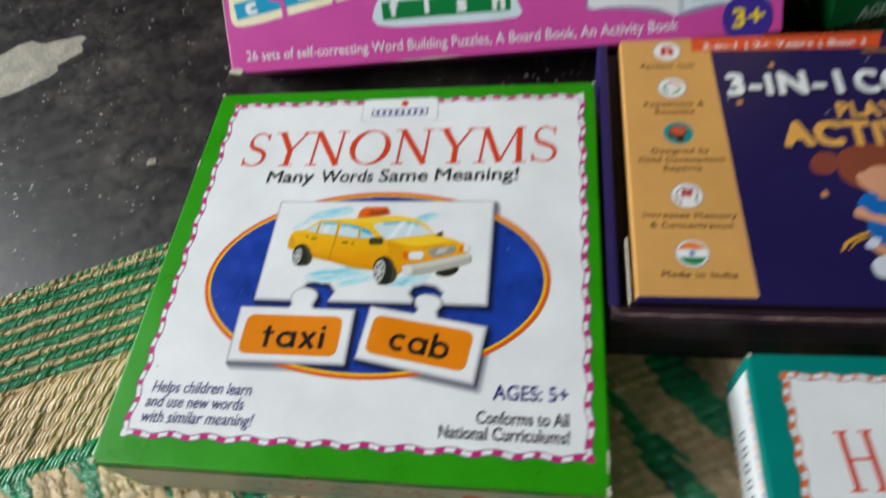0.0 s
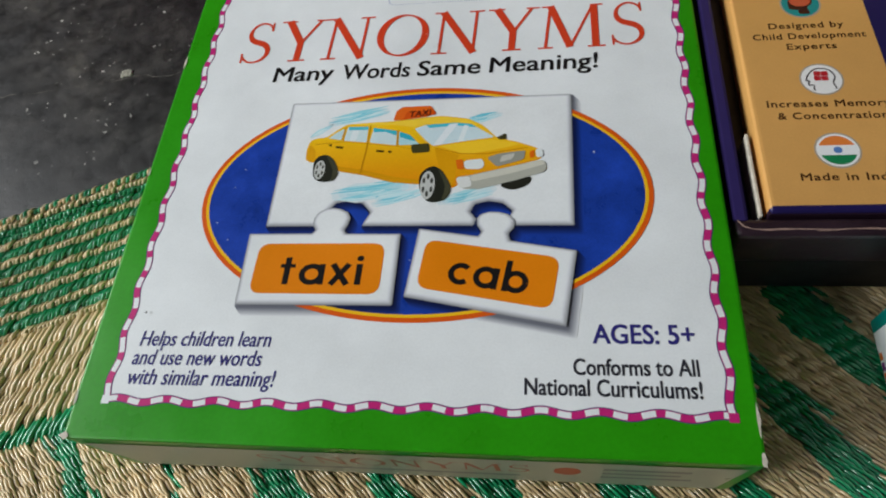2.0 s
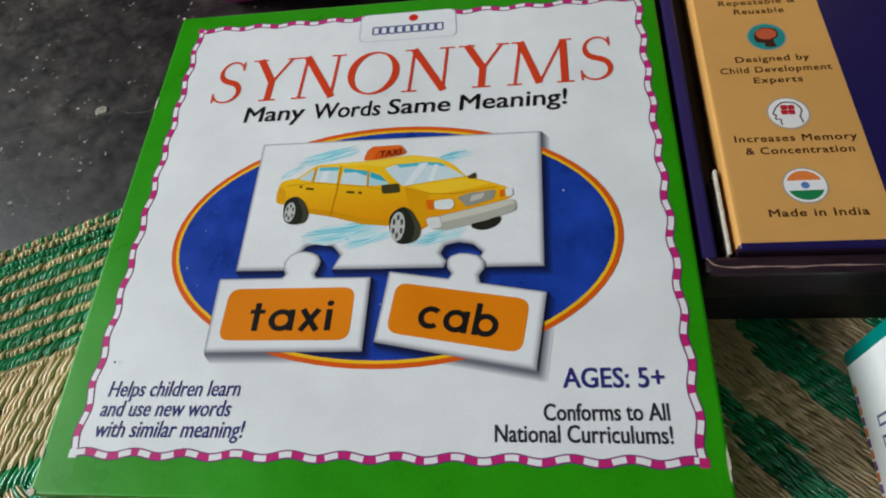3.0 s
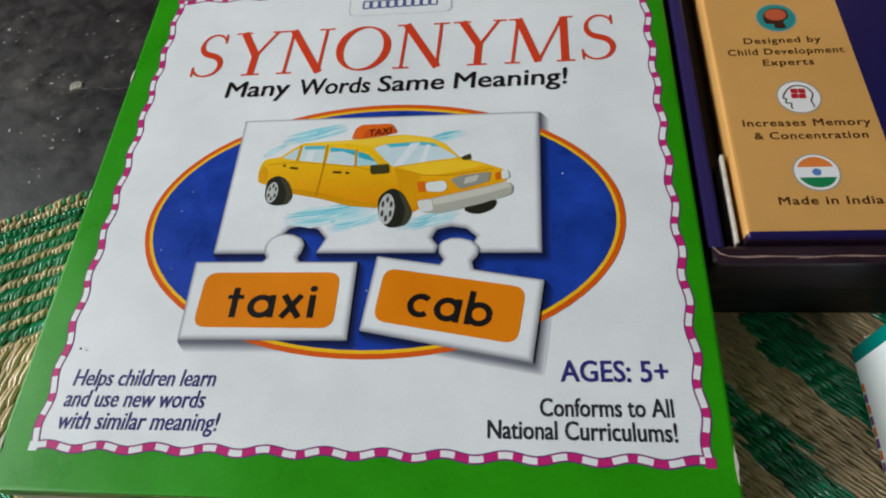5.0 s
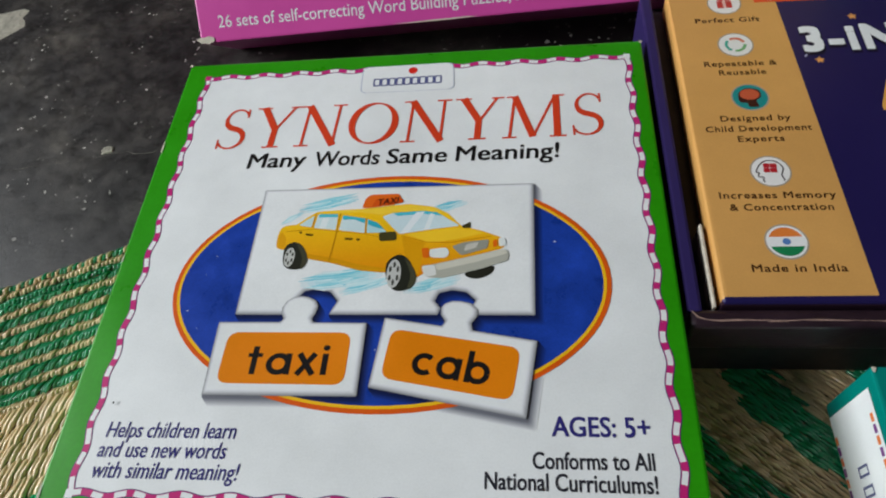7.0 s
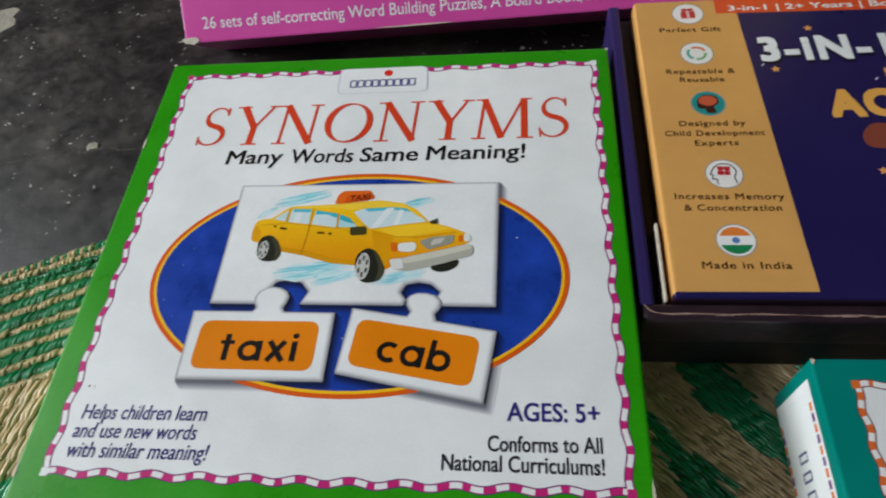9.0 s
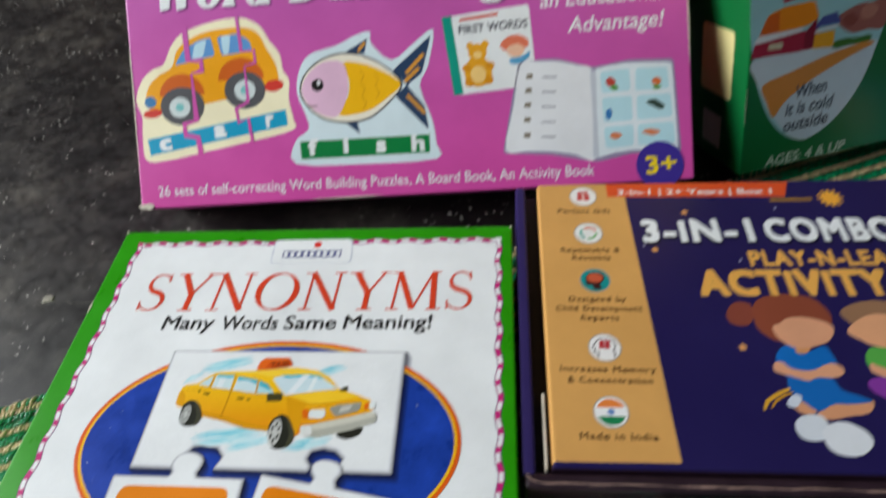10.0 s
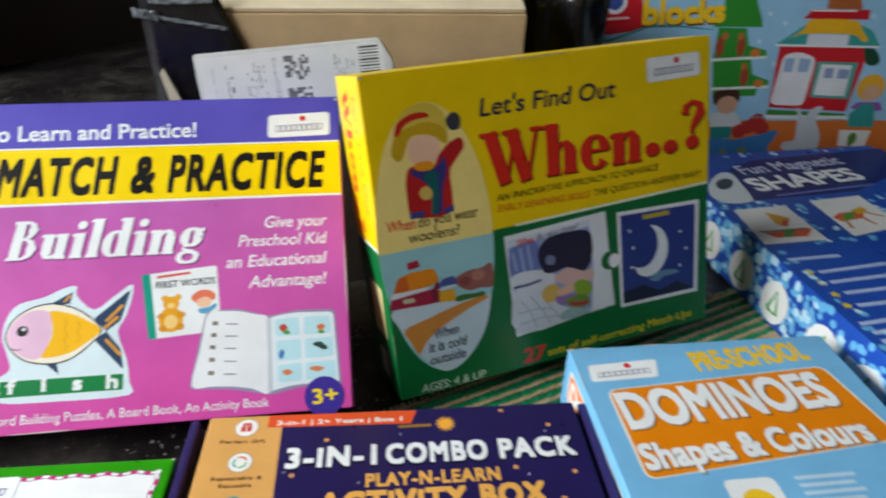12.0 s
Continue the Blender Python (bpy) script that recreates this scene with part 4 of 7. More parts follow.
# car jigsaw
CREAM = ink(246, 236, 200)
car_card = printed(pink, "car_card", [smooth_loop([(5.1, 27.4), (4.0, 41.3), (4.6, 51.8), (1.8, 60.6), (5.6, 71.2), (12.2, 77.2), (19.1, 79.9), (23.8, 88.9), (29.7, 95.3), (40.9, 99.5), (53.2, 101.9), (65.7, 102.1), (74.9, 97.3), (80.0, 88.9), (85.4, 80.9), (86.6, 72.0), (89.7, 66.6), (88.8, 56.0), (90.7, 45.4), (89.6, 39.1), (62.6, 33.9), (34.9, 29.4), (17.7, 26.6)], 4)], 2, CREAM)
printed(car_card, "car_body", [smooth_loop([(7.7, 57.0), (9.4, 67.6), (16.0, 73.9), (23.8, 78.1), (27.4, 87.0), (35.9, 93.0), (48.2, 96.5), (64.2, 97.0), (73.3, 93.7), (78.1, 84.6), (82.8, 75.6), (83.7, 64.9), (80.3, 62.5), (73.3, 61.5), (64.6, 59.8), (50.6, 57.9), (36.6, 55.9), (19.2, 54.1)], 4)], 3, ink(240, 164, 16))
prints(car_card, "wheel_arch", [oval(*(28.5, 62.0), 13, 12, 0, 16, 0, 180), oval(*(62.7, 68.7), 13, 12, 0, 16, 0, 180)], 4, ink(206, 96, 24))
prints(car_card, "car_window", [soft([(25.5, 78.8), (31.0, 87.0), (39.6, 91.6), (47.0, 92.9), (49.0, 82.8)], 2), soft([(50.6, 92.9), (62.6, 93.8), (68.6, 89.8), (70.3, 84.0), (52.6, 82.4)], 2)], 4, ink(96, 150, 206))
prints(car_card, "window_light", [soft([(37.9, 90.1), (44.9, 91.9), (42.0, 82.2), (35.6, 81.5)], 2), soft([(52.7, 92.8), (58.4, 93.5), (56.8, 83.1), (53.7, 82.7)], 2)], 5, ink(186, 218, 232))
W = [(28.2, 56.1), (64.4, 62.7)]
prints(car_card, "car_tyre", [oval(*W[0], 12.6, 10.6), oval(*W[1], 11.6, 10.2)], 5, ink(84, 84, 88))
prints(car_card, "car_hub", [oval(W[0][0] - 1.5, W[0][1] - 0.5, 6.0, 5.6), oval(W[1][0], W[1][1], 6.0, 5.6)], 6, ink(206, 216, 216))
prints(car_card, "car_hub_dot", [oval(W[0][0] - 1.5, W[0][1] - 0.5, 2.4, 2.2), oval(W[1][0], W[1][1], 2.4, 2.2)], 7, ink(120, 190, 190))
prints(car_card, "car_lamp", [oval(*(10.8, 53.1), 5.4, 2.4, 5), oval(*(81.0, 64.2), 5.4, 3.2, 8)], 5, ink(208, 56, 44))
prints(car_card, "car_lamp_glass", [oval(*(10.0, 59.5), 3.4, 3.2)], 5, ink(60, 120, 170))
printed(car_card, "car_strip", [[(6.7, 38.8), (86.6, 50.7), (87.4, 42.0), (7.7, 29.8)]], 4, ink(20, 156, 196))
for line, ch in (([(14.5, 32.5), (20.0, 33.1)], "c"), ([(46.2, 38.0), (51.8, 38.6)], "a"), ([(75.8, 42.1), (79.3, 42.4)], "r")):
    text(car_card, "card_letter", ch, line, 8, 6, WHITE, 0.0, 0.06)
printed(car_card, "jigsaw_cut", band([(32.3, 99.6), (33.5, 80.8), (40.6, 80.8), (41.0, 75.0), (34.7, 73.7), (35.8, 47.9), (28.5, 46.2), (29.0, 39.9), (35.7, 38.4), (37.1, 28.7)], [3.2, 3.2, 3.0, 3.2, 1.0, 3.2, 3.0, 3.2, 3.0, 3.2]), 8, PINK)
printed(car_card, "jigsaw_cut", band([(62.4, 103.6), (63.9, 84.1), (71.0, 84.0), (71.4, 77.5), (65.1, 75.8), (65.9, 56.3), (58.7, 52.8), (59.8, 45.1), (65.3, 47.5), (66.8, 33.5)], [1.8, 2.0, 1.6, 1.8, 0.8, 2.0, 2.0, 2.0, 1.6, 2.0]), 8, PINK)
# fish jigsaw
fish_card = printed(pink, "fish_card", [smooth_loop([(90.6, 20.4), (91.3, 33.2), (98.8, 39.0), (97.7, 47.1), (93.6, 59.5), (95.8, 71.9), (102.5, 80.0), (116.6, 83.4), (127.9, 88.3), (136.1, 89.7), (136.6, 83.2), (147.3, 73.7), (159.5, 81.8), (170.8, 88.5), (167.0, 69.2), (161.9, 58.6), (167.6, 40.9), (169.4, 26.9), (168.9, 18.7), (129.7, 18.2)], 3)], 2, ink(214, 230, 236))
prints(fish_card, "fish_fin", [[(121.1, 79.1), (134.4, 86.1), (132.5, 78.2)], [(119.0, 42.2), (127.7, 34.5), (126.0, 42.2)], soft([(147.1, 67.7), (169.5, 85.7), (163.5, 65.7), (154.8, 59.4), (163.9, 48.0), (165.7, 34.6), (147.9, 54.5), (155.2, 59.4)], 2)], 3, ink(44, 66, 96))
prints(fish_card, "tail_fleck", [bar(*[(154.6, 65.8), (164.7, 75.7)], 2.0), bar(*[(153.7, 61.5), (162.0, 68.5)], 2.0), bar(*[(154.6, 54.4), (164.0, 43.8)], 2.0), bar(*[(128.9, 79.7), (133.0, 83.9)], 1.6)], 4, ink(214, 150, 60))
FB = [(96.0, 60.1), (99.5, 69.3), (109.1, 76.3), (121.1, 78.7), (133.0, 76.0), (143.9, 69.5), (151.6, 60.5), (145.4, 52.4), (134.1, 44.1), (121.8, 41.9), (108.4, 44.5), (99.6, 51.6)]
printed(fish_card, "fish_outline", [smooth_loop(grown(FB, 0.9), 4)], 4, ink(40, 36, 40))
printed(fish_card, "fish_belly", [smooth_loop(FB, 4)], 5, ink(240, 232, 214))
printed(fish_card, "fish_body", [smooth_loop([(120.6, 74.0), (132.0, 72.5), (142.9, 67.4), (151.6, 60.5), (143.3, 53.2), (132.2, 47.0), (116.7, 45.8), (122.0, 55.6), (123.1, 64.4)], 4)], 6, ink(244, 184, 20))
printed(fish_card, "fish_head", [smooth_loop([(96.4, 60.1), (100.2, 68.6), (109.2, 74.9), (119.9, 74.1), (122.4, 64.4), (121.3, 55.6), (116.0, 45.8), (108.3, 45.9), (100.3, 51.6)], 4)], 7, ink(228, 186, 212))
prints(fish_card, "fish_smile", [strip([(98.1, 53.0), (101.7, 51.2), (105.2, 51.5)], [0.3, 0.8, 0.3])], 8, ink(110, 60, 80))
printed(fish_card, "fish_eye", [oval(*(105.4, 62.8), 3.4, 3.3)], 8, BLACK)
printed(fish_card, "fish_eye_glint", [oval(*(106.1, 63.9), 1.1, 1.1, 0, 12)], 9, WHITE)
printed(fish_card, "fish_scale", band([(129.3, 69.7), (131.5, 66.1), (129.5, 62.5), (131.8, 59.0), (129.8, 55.5), (132.1, 51.2), (130.0, 48.4)], [0.5] * 7), 8, ink(214, 150, 20))
printed(fish_card, "fish_scale", band([(137.2, 67.4), (139.4, 63.8), (137.4, 60.3), (139.6, 56.7), (137.6, 53.2)], [0.5] * 5), 8, ink(214, 150, 20))
printed(fish_card, "fish_strip", [[(93.5, 32.5), (165.7, 32.2), (165.6, 22.5), (93.9, 22.8)]], 4, ink(10, 124, 62))
for line, ch in (([(98.4, 25.1), (102.9, 25.1)], "f"), ([(118.3, 25.2), (120.0, 25.2)], "i"), ([(136.5, 24.6), (141.0, 24.6)], "s"), ([(156.1, 24.0), (162.1, 23.9)], "h")):
    text(fish_card, "card_letter", ch, line, 8, 5, WHITE, 0.0, 0.05)
# little books
book_cover = printed(pink, "book_cover", [soft([(175.6, 94.3), (222.8, 98.2), (225.5, 55.0), (180.4, 52.3)], 2)], 2, WHITE)
printed(book_cover, "book_spine", [[(175.6, 94.3), (180.8, 94.9), (185.5, 52.8), (180.4, 52.3)]], 3, ink(20, 150, 130))
text(book_cover, "book_lettering", "FIRST WORDS", [(184.8, 85.0), (221.8, 86.3)], 4.2, 3, ink(40, 40, 60), 0, 0.02)
prints(book_cover, "book_bear", [oval(*(194.2, 74.6), 5, 4.6), oval(*(194.1, 64.2), 7.5, 8), oval(*(190.2, 78.2), 2, 2), oval(*(198.4, 78.6), 2, 2)], 3, ink(232, 164, 40))
prints(book_cover, "bear_muzzle", [oval(*(194.2, 73.2), 2.4, 1.9), oval(*(194.1, 62.8), 4.2, 4.6)], 5, ink(246, 206, 130))
prints(book_cover, "bear_paw", [oval(*(189.3, 58.9), 2.6, 2.4), oval(*(199.5, 59.6), 2.6, 2.4), oval(*(188.0, 66.5), 2.4, 2.0), oval(*(200.6, 67.1), 2.4, 2.0)], 4.6, ink(220, 146, 30))
prints(book_cover, "book_picture", [smooth_loop([(206.5, 77.7), (211.1, 81.8), (216.9, 82.3), (221.7, 79.4), (220.9, 75.3), (215.4, 76.8), (209.9, 74.2)], 3)], 3, ink(226, 120, 90))
prints(book_cover, "book_figure", [smooth_loop([(209.9, 75.6), (215.4, 77.8), (219.5, 75.3), (217.4, 71.2), (211.9, 71.3)], 3)], 4, ink(238, 190, 160))
prints(book_cover, "book_shirt", [smooth_loop([(211.2, 70.0), (217.4, 70.8), (222.2, 73.1), (221.4, 69.7), (215.9, 67.1), (212.5, 67.2)], 3)], 4.6, ink(90, 160, 200))
prints(book_cover, "book_heading_bar", [bar(*[(185.4, 92.3), (206.1, 94.2)], 1.6)], 3, ink(214, 90, 80))
printed(pink, "open_book_rim", [soft([(215.9, 68.4), (236.5, 68.6), (255.5, 62.5), (274.1, 65.4), (298.1, 64.4), (300.7, 14.2), (275.5, 15.6), (255.8, 11.9), (231.1, 17.3), (205.3, 19.4)], 3)], 2, ink(150, 140, 170))
printed(pink, "open_book_page", [smooth_loop([(217.3, 66.7), (226.2, 67.5), (237.1, 66.8), (247.3, 64.1), (255.1, 61.1), (255.5, 42.6), (255.5, 13.9), (244.5, 16.6), (232.5, 18.9), (218.4, 20.0), (207.0, 21.1), (212.1, 43.8)], 3)], 3, ink(230, 232, 236))
printed(pink, "open_book_page", [soft([(255.1, 61.1), (263.7, 62.9), (274.0, 63.7), (297.0, 62.7), (299.1, 16.2), (275.5, 17.3), (265.4, 16.3), (255.5, 13.9)], 3)], 4, ink(222, 232, 238))
printed(pink, "page_fold", [strip([(255.4, 60.8), (255.6, 37.5), (255.5, 14.2)], [3.2, 2.2, 3.2])], 4.6, ink(196, 202, 212))
printed(pink, "page_picture", [soft([(259.1, 59.6), (274.6, 60.6), (274.8, 48.8), (259.8, 48.6)], 2)], 5, ink(184, 222, 232))
printed(pink, "page_picture", [soft([(278.0, 60.5), (294.5, 60.0), (295.3, 48.9), (277.5, 48.8)], 2)], 5, ink(184, 222, 232))
printed(pink, "page_picture", [soft([(259.7, 45.9), (275.4, 46.1), (275.5, 33.1), (260.2, 32.9)], 2)], 5, ink(184, 222, 232))
printed(pink, "page_picture", [soft([(278.1, 46.0), (295.9, 46.2), (296.6, 33.9), (277.9, 33.1)], 2)], 5, ink(184, 222, 232))
printed(pink, "page_picture", [soft([(260.1, 30.2), (275.7, 30.8), (275.6, 19.6), (260.7, 19.1)], 2)], 5, ink(184, 222, 232))
printed(pink, "page_picture", [soft([(278.1, 30.7), (296.8, 31.1), (297.6, 19.6), (278.0, 19.6)], 2)], 5, ink(184, 222, 232))
prints(pink, "page_bird", [smooth_loop([(262.1, 55.4), (264.8, 56.7), (267.5, 53.9), (264.7, 51.9), (262.6, 52.6)], 2)], 7, ink(190, 70, 60))
prints(pink, "page_flower", [smooth_loop([(285.9, 53.3), (288.8, 55.3), (291.4, 53.2), (288.6, 50.8)], 2)], 7, ink(214, 110, 60))
prints(pink, "page_leaf", [smooth_loop([(264.0, 51.9), (267.4, 52.5), (268.7, 50.0), (265.3, 49.8)], 2), smooth_loop([(286.5, 50.6), (289.3, 51.2), (291.2, 49.4), (287.8, 48.8)], 2)], 7, ink(90, 150, 70))
prints(pink, "page_lizard", [smooth_loop([(282.7, 42.4), (287.6, 43.7), (292.8, 39.4), (290.0, 38.1), (286.0, 40.3)], 2)], 7, ink(52, 70, 62))
prints(pink, "page_ball", [smooth_loop([(261.4, 38.3), (263.6, 40.3), (264.8, 37.5), (263.3, 34.2), (261.7, 34.9)], 2)], 7, ink(60, 120, 180))
prints(pink, "page_fish", [smooth_loop([(280.0, 26.9), (284.8, 28.1), (290.1, 26.3), (285.3, 24.4)], 2), smooth_loop([(263.0, 26.1), (266.5, 27.3), (269.8, 25.2), (265.6, 23.3)], 2)], 7, ink(214, 126, 84))
prints(pink, "page_mark", [bar(*[(219.9, 60.0), (223.3, 59.9)], 2.6), bar(*[(219.0, 52.5), (222.4, 52.4)], 2.6), bar(*[(218.2, 44.7), (221.6, 44.6)], 2.6), bar(*[(217.7, 36.9), (221.1, 36.8)], 2.6), bar(*[(217.2, 28.5), (220.6, 28.4)], 2.6)], 5, ink(128, 118, 104))
prints(pink, "page_line", [bar(*[(228.4, 59.1), (235.9, 58.5)], 0.9), bar(*[(227.8, 51.2), (235.3, 50.7)], 0.9), bar(*[(227.3, 43.4), (234.8, 42.8)], 0.9), bar(*[(227.1, 35.2), (234.5, 34.7)], 0.9), bar(*[(226.6, 27.2), (234.0, 26.6)], 0.9)], 5, ink(150, 150, 160))
AGE = (289.1, 8.5)
age_disc = printed(pink, "age_disc", [oval(*AGE, 12.6, 12.6)], 8, ink(66, 50, 148))
text(age_disc, "age_lettering", "3+", [(282.2, 4.0), (297.6, 4.9)], 9.0, 9, ink(246, 214, 40), 0, 0.03)
scuffs(pink, [(3, 1.2, 5, 2.0), (0.5, 60, 0.5, 40), (0.5, 160, 0.5, 30), (305.5, 214, 1.5, 1.5), (2, 214.6, 6, 1.2), (40, 215.6, 10, 0.5), (120, 0.5, 25, 0.4), (306.3, 90, 0.5, 30)], 5, 10)

# ---- the "when" box, standing ----
DGREEN = ink(14, 104, 52)
when = lid_box("when_question_box", plane_at((0.3300, 0.2611, 0.0184), (0.9626, 0.2691, 0.0303), (-0.1039, 0.2635, 0.9590)), 0.2564, 0.2168, 0.0655, 0.0655, DGREEN, TRAY,
               "yellow and green question game box standing upright, tilted back")
G = [(-1.1, 105.7), (256.0, 111.1)]
YEL2 = ink(238, 201, 4)
part("yellow_wrap", block(-0.0001, 0.2565, max(G[0][1], G[1][1]) / 1000 + 0.0005, 0.2169, -0.0655, 0.00001, 0.0009), YEL2, when)
printed(when, "yellow_panel", [[(0.6, G[0][1]), (255.8, G[1][1]), (255.8, 216.2), (0.6, 216.2)]], 1, YEL2)
printed(when, "white_rule", [bar((95, G[0][1] + (G[1][1] - G[0][1]) * 0.37), (255.8, G[1][1]), 1.8)], 2, ink(226, 232, 210))
OVW = [(-1.9, 110.8), (78.3, 108.6), (42.8, 197.4), (37.2, 14.1)]
ox, oy = (OVW[0][0] + OVW[1][0]) / 2, (OVW[2][1] + OVW[3][1]) / 2
orx, ory = (OVW[1][0] - OVW[0][0]) / 2, (OVW[2][1] - OVW[3][1]) / 2
printed(when, "cream_half_oval", [oval(ox, oy, orx, ory, 0, 30, 0, 180)], 3, ink(240, 216, 130))
printed(when, "sky_half_oval", [oval(ox, oy, orx, ory, 0, 30, 180, 360)], 3, ink(150, 200, 206))
printed(when, "snow_field", [smooth_loop([(1.1, 64.4), (13.9, 66.5), (35.3, 65.5), (69.4, 62.8), (72.1, 57.1), (67.1, 39.9), (57.8, 25.3), (45.0, 15.6), (34.7, 13.8), (24.9, 21.0), (13.9, 36.9), (6.0, 52.5)], 3)], 4, ink(196, 214, 222))
printed(when, "bare_wood", [smooth_loop([(47.0, 78.8), (53.9, 82.1), (59.9, 83.4), (66.8, 82.9), (75.3, 84.9), (74.9, 68.5), (65.5, 69.1), (57.4, 68.7), (49.6, 73.7)], 3)], 5, ink(150, 92, 84))
printed(when, "tree_crown", [smooth_loop([(60.2, 80.2), (65.1, 82.4), (69.9, 79.2), (67.3, 75.0), (61.7, 75.3)], 3)], 5.4, ink(176, 120, 104))
printed(when, "tree_crown", [smooth_loop([(50.5, 77.4), (55.4, 79.6), (59.3, 75.7), (55.9, 72.5), (52.0, 74.0)], 3)], 5.4, ink(132, 70, 62))
printed(when, "hedge", [smooth_loop([(46.0, 65.3), (51.7, 67.0), (61.3, 65.9), (67.8, 65.9), (67.8, 62.7), (55.1, 62.8), (48.3, 62.5)], 3)], 5, ink(60, 112, 44))
printed(when, "cottage_wall", [soft([(0.9, 66.8), (2.6, 74.1), (29.2, 75.6), (36.2, 75.8), (35.7, 65.4), (25.5, 65.4), (12.0, 66.5)], 1)], 6, ink(158, 34, 62))
printed(when, "cottage_end", [soft([(29.9, 74.3), (35.7, 80.9), (37.6, 72.8), (37.3, 65.5), (30.2, 66.1)], 1)], 6.4, ink(124, 24, 48))
printed(when, "cottage_roof", [soft([(4.4, 78.0), (8.5, 87.8), (17.7, 90.2), (33.5, 90.0), (36.9, 81.0), (31.7, 78.2), (20.4, 77.6)], 2)], 7, ink(226, 136, 24))
printed(when, "roof_shade", [soft([(4.4, 78.0), (8.4, 87.0), (14.6, 88.5), (15.4, 77.8)], 1)], 7.5, ink(204, 96, 28))
printed(when, "snow_edge", [soft([(1.9, 75.0), (4.4, 78.0), (28.1, 77.7), (28.4, 75.7), (3.0, 74.0)], 1)], 8, ink(214, 222, 226))
printed(when, "cottage_chimney", [soft([(16.3, 92.0), (15.9, 96.9), (23.5, 97.8), (24.4, 92.8)], 1)], 8, ink(170, 34, 58))
printed(when, "cottage_window", [soft([(10.1, 72.7), (18.1, 72.3), (18.3, 69.1), (10.3, 69.6)], 1)], 8, ink(196, 190, 160))
printed(when, "blue_roof", [soft([(35.1, 76.0), (38.8, 81.0), (46.8, 81.9), (49.7, 75.6)], 1)], 7, ink(70, 84, 150))
printed(when, "snow_edge", [soft([(35.4, 74.4), (48.8, 75.3), (48.8, 74.2), (35.3, 73.2)], 0.5)], 8, ink(220, 226, 230))
printed(when, "cottage_gable", [soft([(35.3, 65.1), (35.7, 72.8), (46.7, 72.6), (47.2, 63.9)], 1)], 6.6, ink(224, 164, 32))
printed(when, "lane", [smooth_loop([(9.0, 51.1), (24.9, 55.3), (45.0, 60.0), (65.3, 62.8), (70.6, 60.6), (56.9, 56.1), (36.4, 47.8), (22.7, 38.6), (17.1, 31.0), (12.2, 40.9)], 3)], 5.6, ink(206, 136, 56))
text(when, "oval_lettering", "When", [(29.2, 39.7), (46.9, 40.0)], 7.0, 6, ink(52, 66, 84), 0.1, 0.02)
text(when, "oval_lettering", "it is cold", [(24.3, 30.6), (51.8, 30.0)], 7.0, 6, ink(52, 66, 84), 0.1, 0.02)
text(when, "oval_lettering", "outside", [(24.1, 21.2), (50.2, 20.8)], 7.0, 6, ink(52, 66, 84), 0.1, 0.02)
text(when, "oval_lettering", "When", [(6.0, 119.3), (24.8, 119.1)], 7, 4, ink(210, 60, 30), 0.1, 0.02)
text(when, "oval_lettering", "do you wear", [(26.8, 119.1), (68.7, 119.3)], 7, 4, ink(60, 40, 20), 0.1, 0.01)
text(when, "oval_lettering", "woolens?", [(19.5, 109.9), (54.7, 109.5)], 7, 4, ink(60, 40, 20), 0.1, 0.01)
# a wrapped-up winter figure as plain shapes
printed(when, "figure_hat", [smooth_loop([(16.8, 176.4), (19.9, 185.6), (24.6, 192.6), (33.1, 196.5), (42.1, 196.5), (49.5, 191.8), (53.1, 182.8), (50.7, 170.2), (41.0, 175.8), (28.3, 177.3), (22.2, 165.7), (17.5, 166.3)], 3)], 4, ink(214, 186, 72))
printed(when, "figure_hat_brim", [smooth_loop([(15.0, 170.7), (19.5, 179.4), (28.7, 183.3), (41.4, 184.8), (51.1, 179.0), (51.4, 170.1), (46.4, 174.1), (37.4, 177.9), (28.3, 177.0), (24.3, 171.2), (20.2, 163.3), (16.0, 165.2)], 3)], 5.4, ink(196, 158, 28))
printed(when, "figure_hat_band", [smooth_loop([(18.1, 180.2), (21.4, 187.1), (31.0, 191.2), (38.5, 191.0), (41.3, 188.1), (31.4, 187.2), (24.4, 184.1), (20.5, 178.6)], 3)], 6, ink(190, 40, 30))
printed(when, "figure_head", [smooth_loop([(25.4, 171.0), (30.1, 176.8), (39.2, 177.0), (45.7, 173.6), (46.8, 166.6), (42.0, 159.7), (32.7, 158.2), (26.7, 162.4)], 3)], 5, ink(236, 190, 160))
printed(when, "figure_coat", [smooth_loop([(22.5, 152.7), (27.2, 158.9), (39.9, 155.5), (45.9, 164.0), (53.7, 170.5), (61.3, 172.3), (62.9, 166.3), (57.0, 159.1), (51.8, 152.2), (51.9, 138.0), (50.2, 125.7), (38.3, 123.9), (23.5, 127.3), (21.6, 138.9)], 3)], 4.4, ink(178, 32, 34))
printed(when, "figure_scarf", [smooth_loop([(26.4, 157.3), (34.3, 154.5), (43.7, 156.7), (48.8, 162.3), (49.9, 152.4), (45.6, 140.7), (44.2, 127.7), (39.6, 126.3), (39.1, 139.9), (32.2, 149.6), (26.9, 152.8)], 3)], 6, ink(56, 56, 120))
printed(when, "figure_scarf_end", [smooth_loop([(34.2, 151.8), (42.4, 153.4), (42.9, 139.3), (40.4, 126.9), (36.6, 126.7), (38.0, 140.0)], 3)], 6.6, ink(24, 92, 92))
printed(when, "figure_collar", [smooth_loop([(28.4, 159.5), (32.8, 160.9), (40.2, 160.0), (41.1, 155.7), (34.3, 154.9), (29.3, 156.6)], 3)], 7, ink(232, 150, 30))
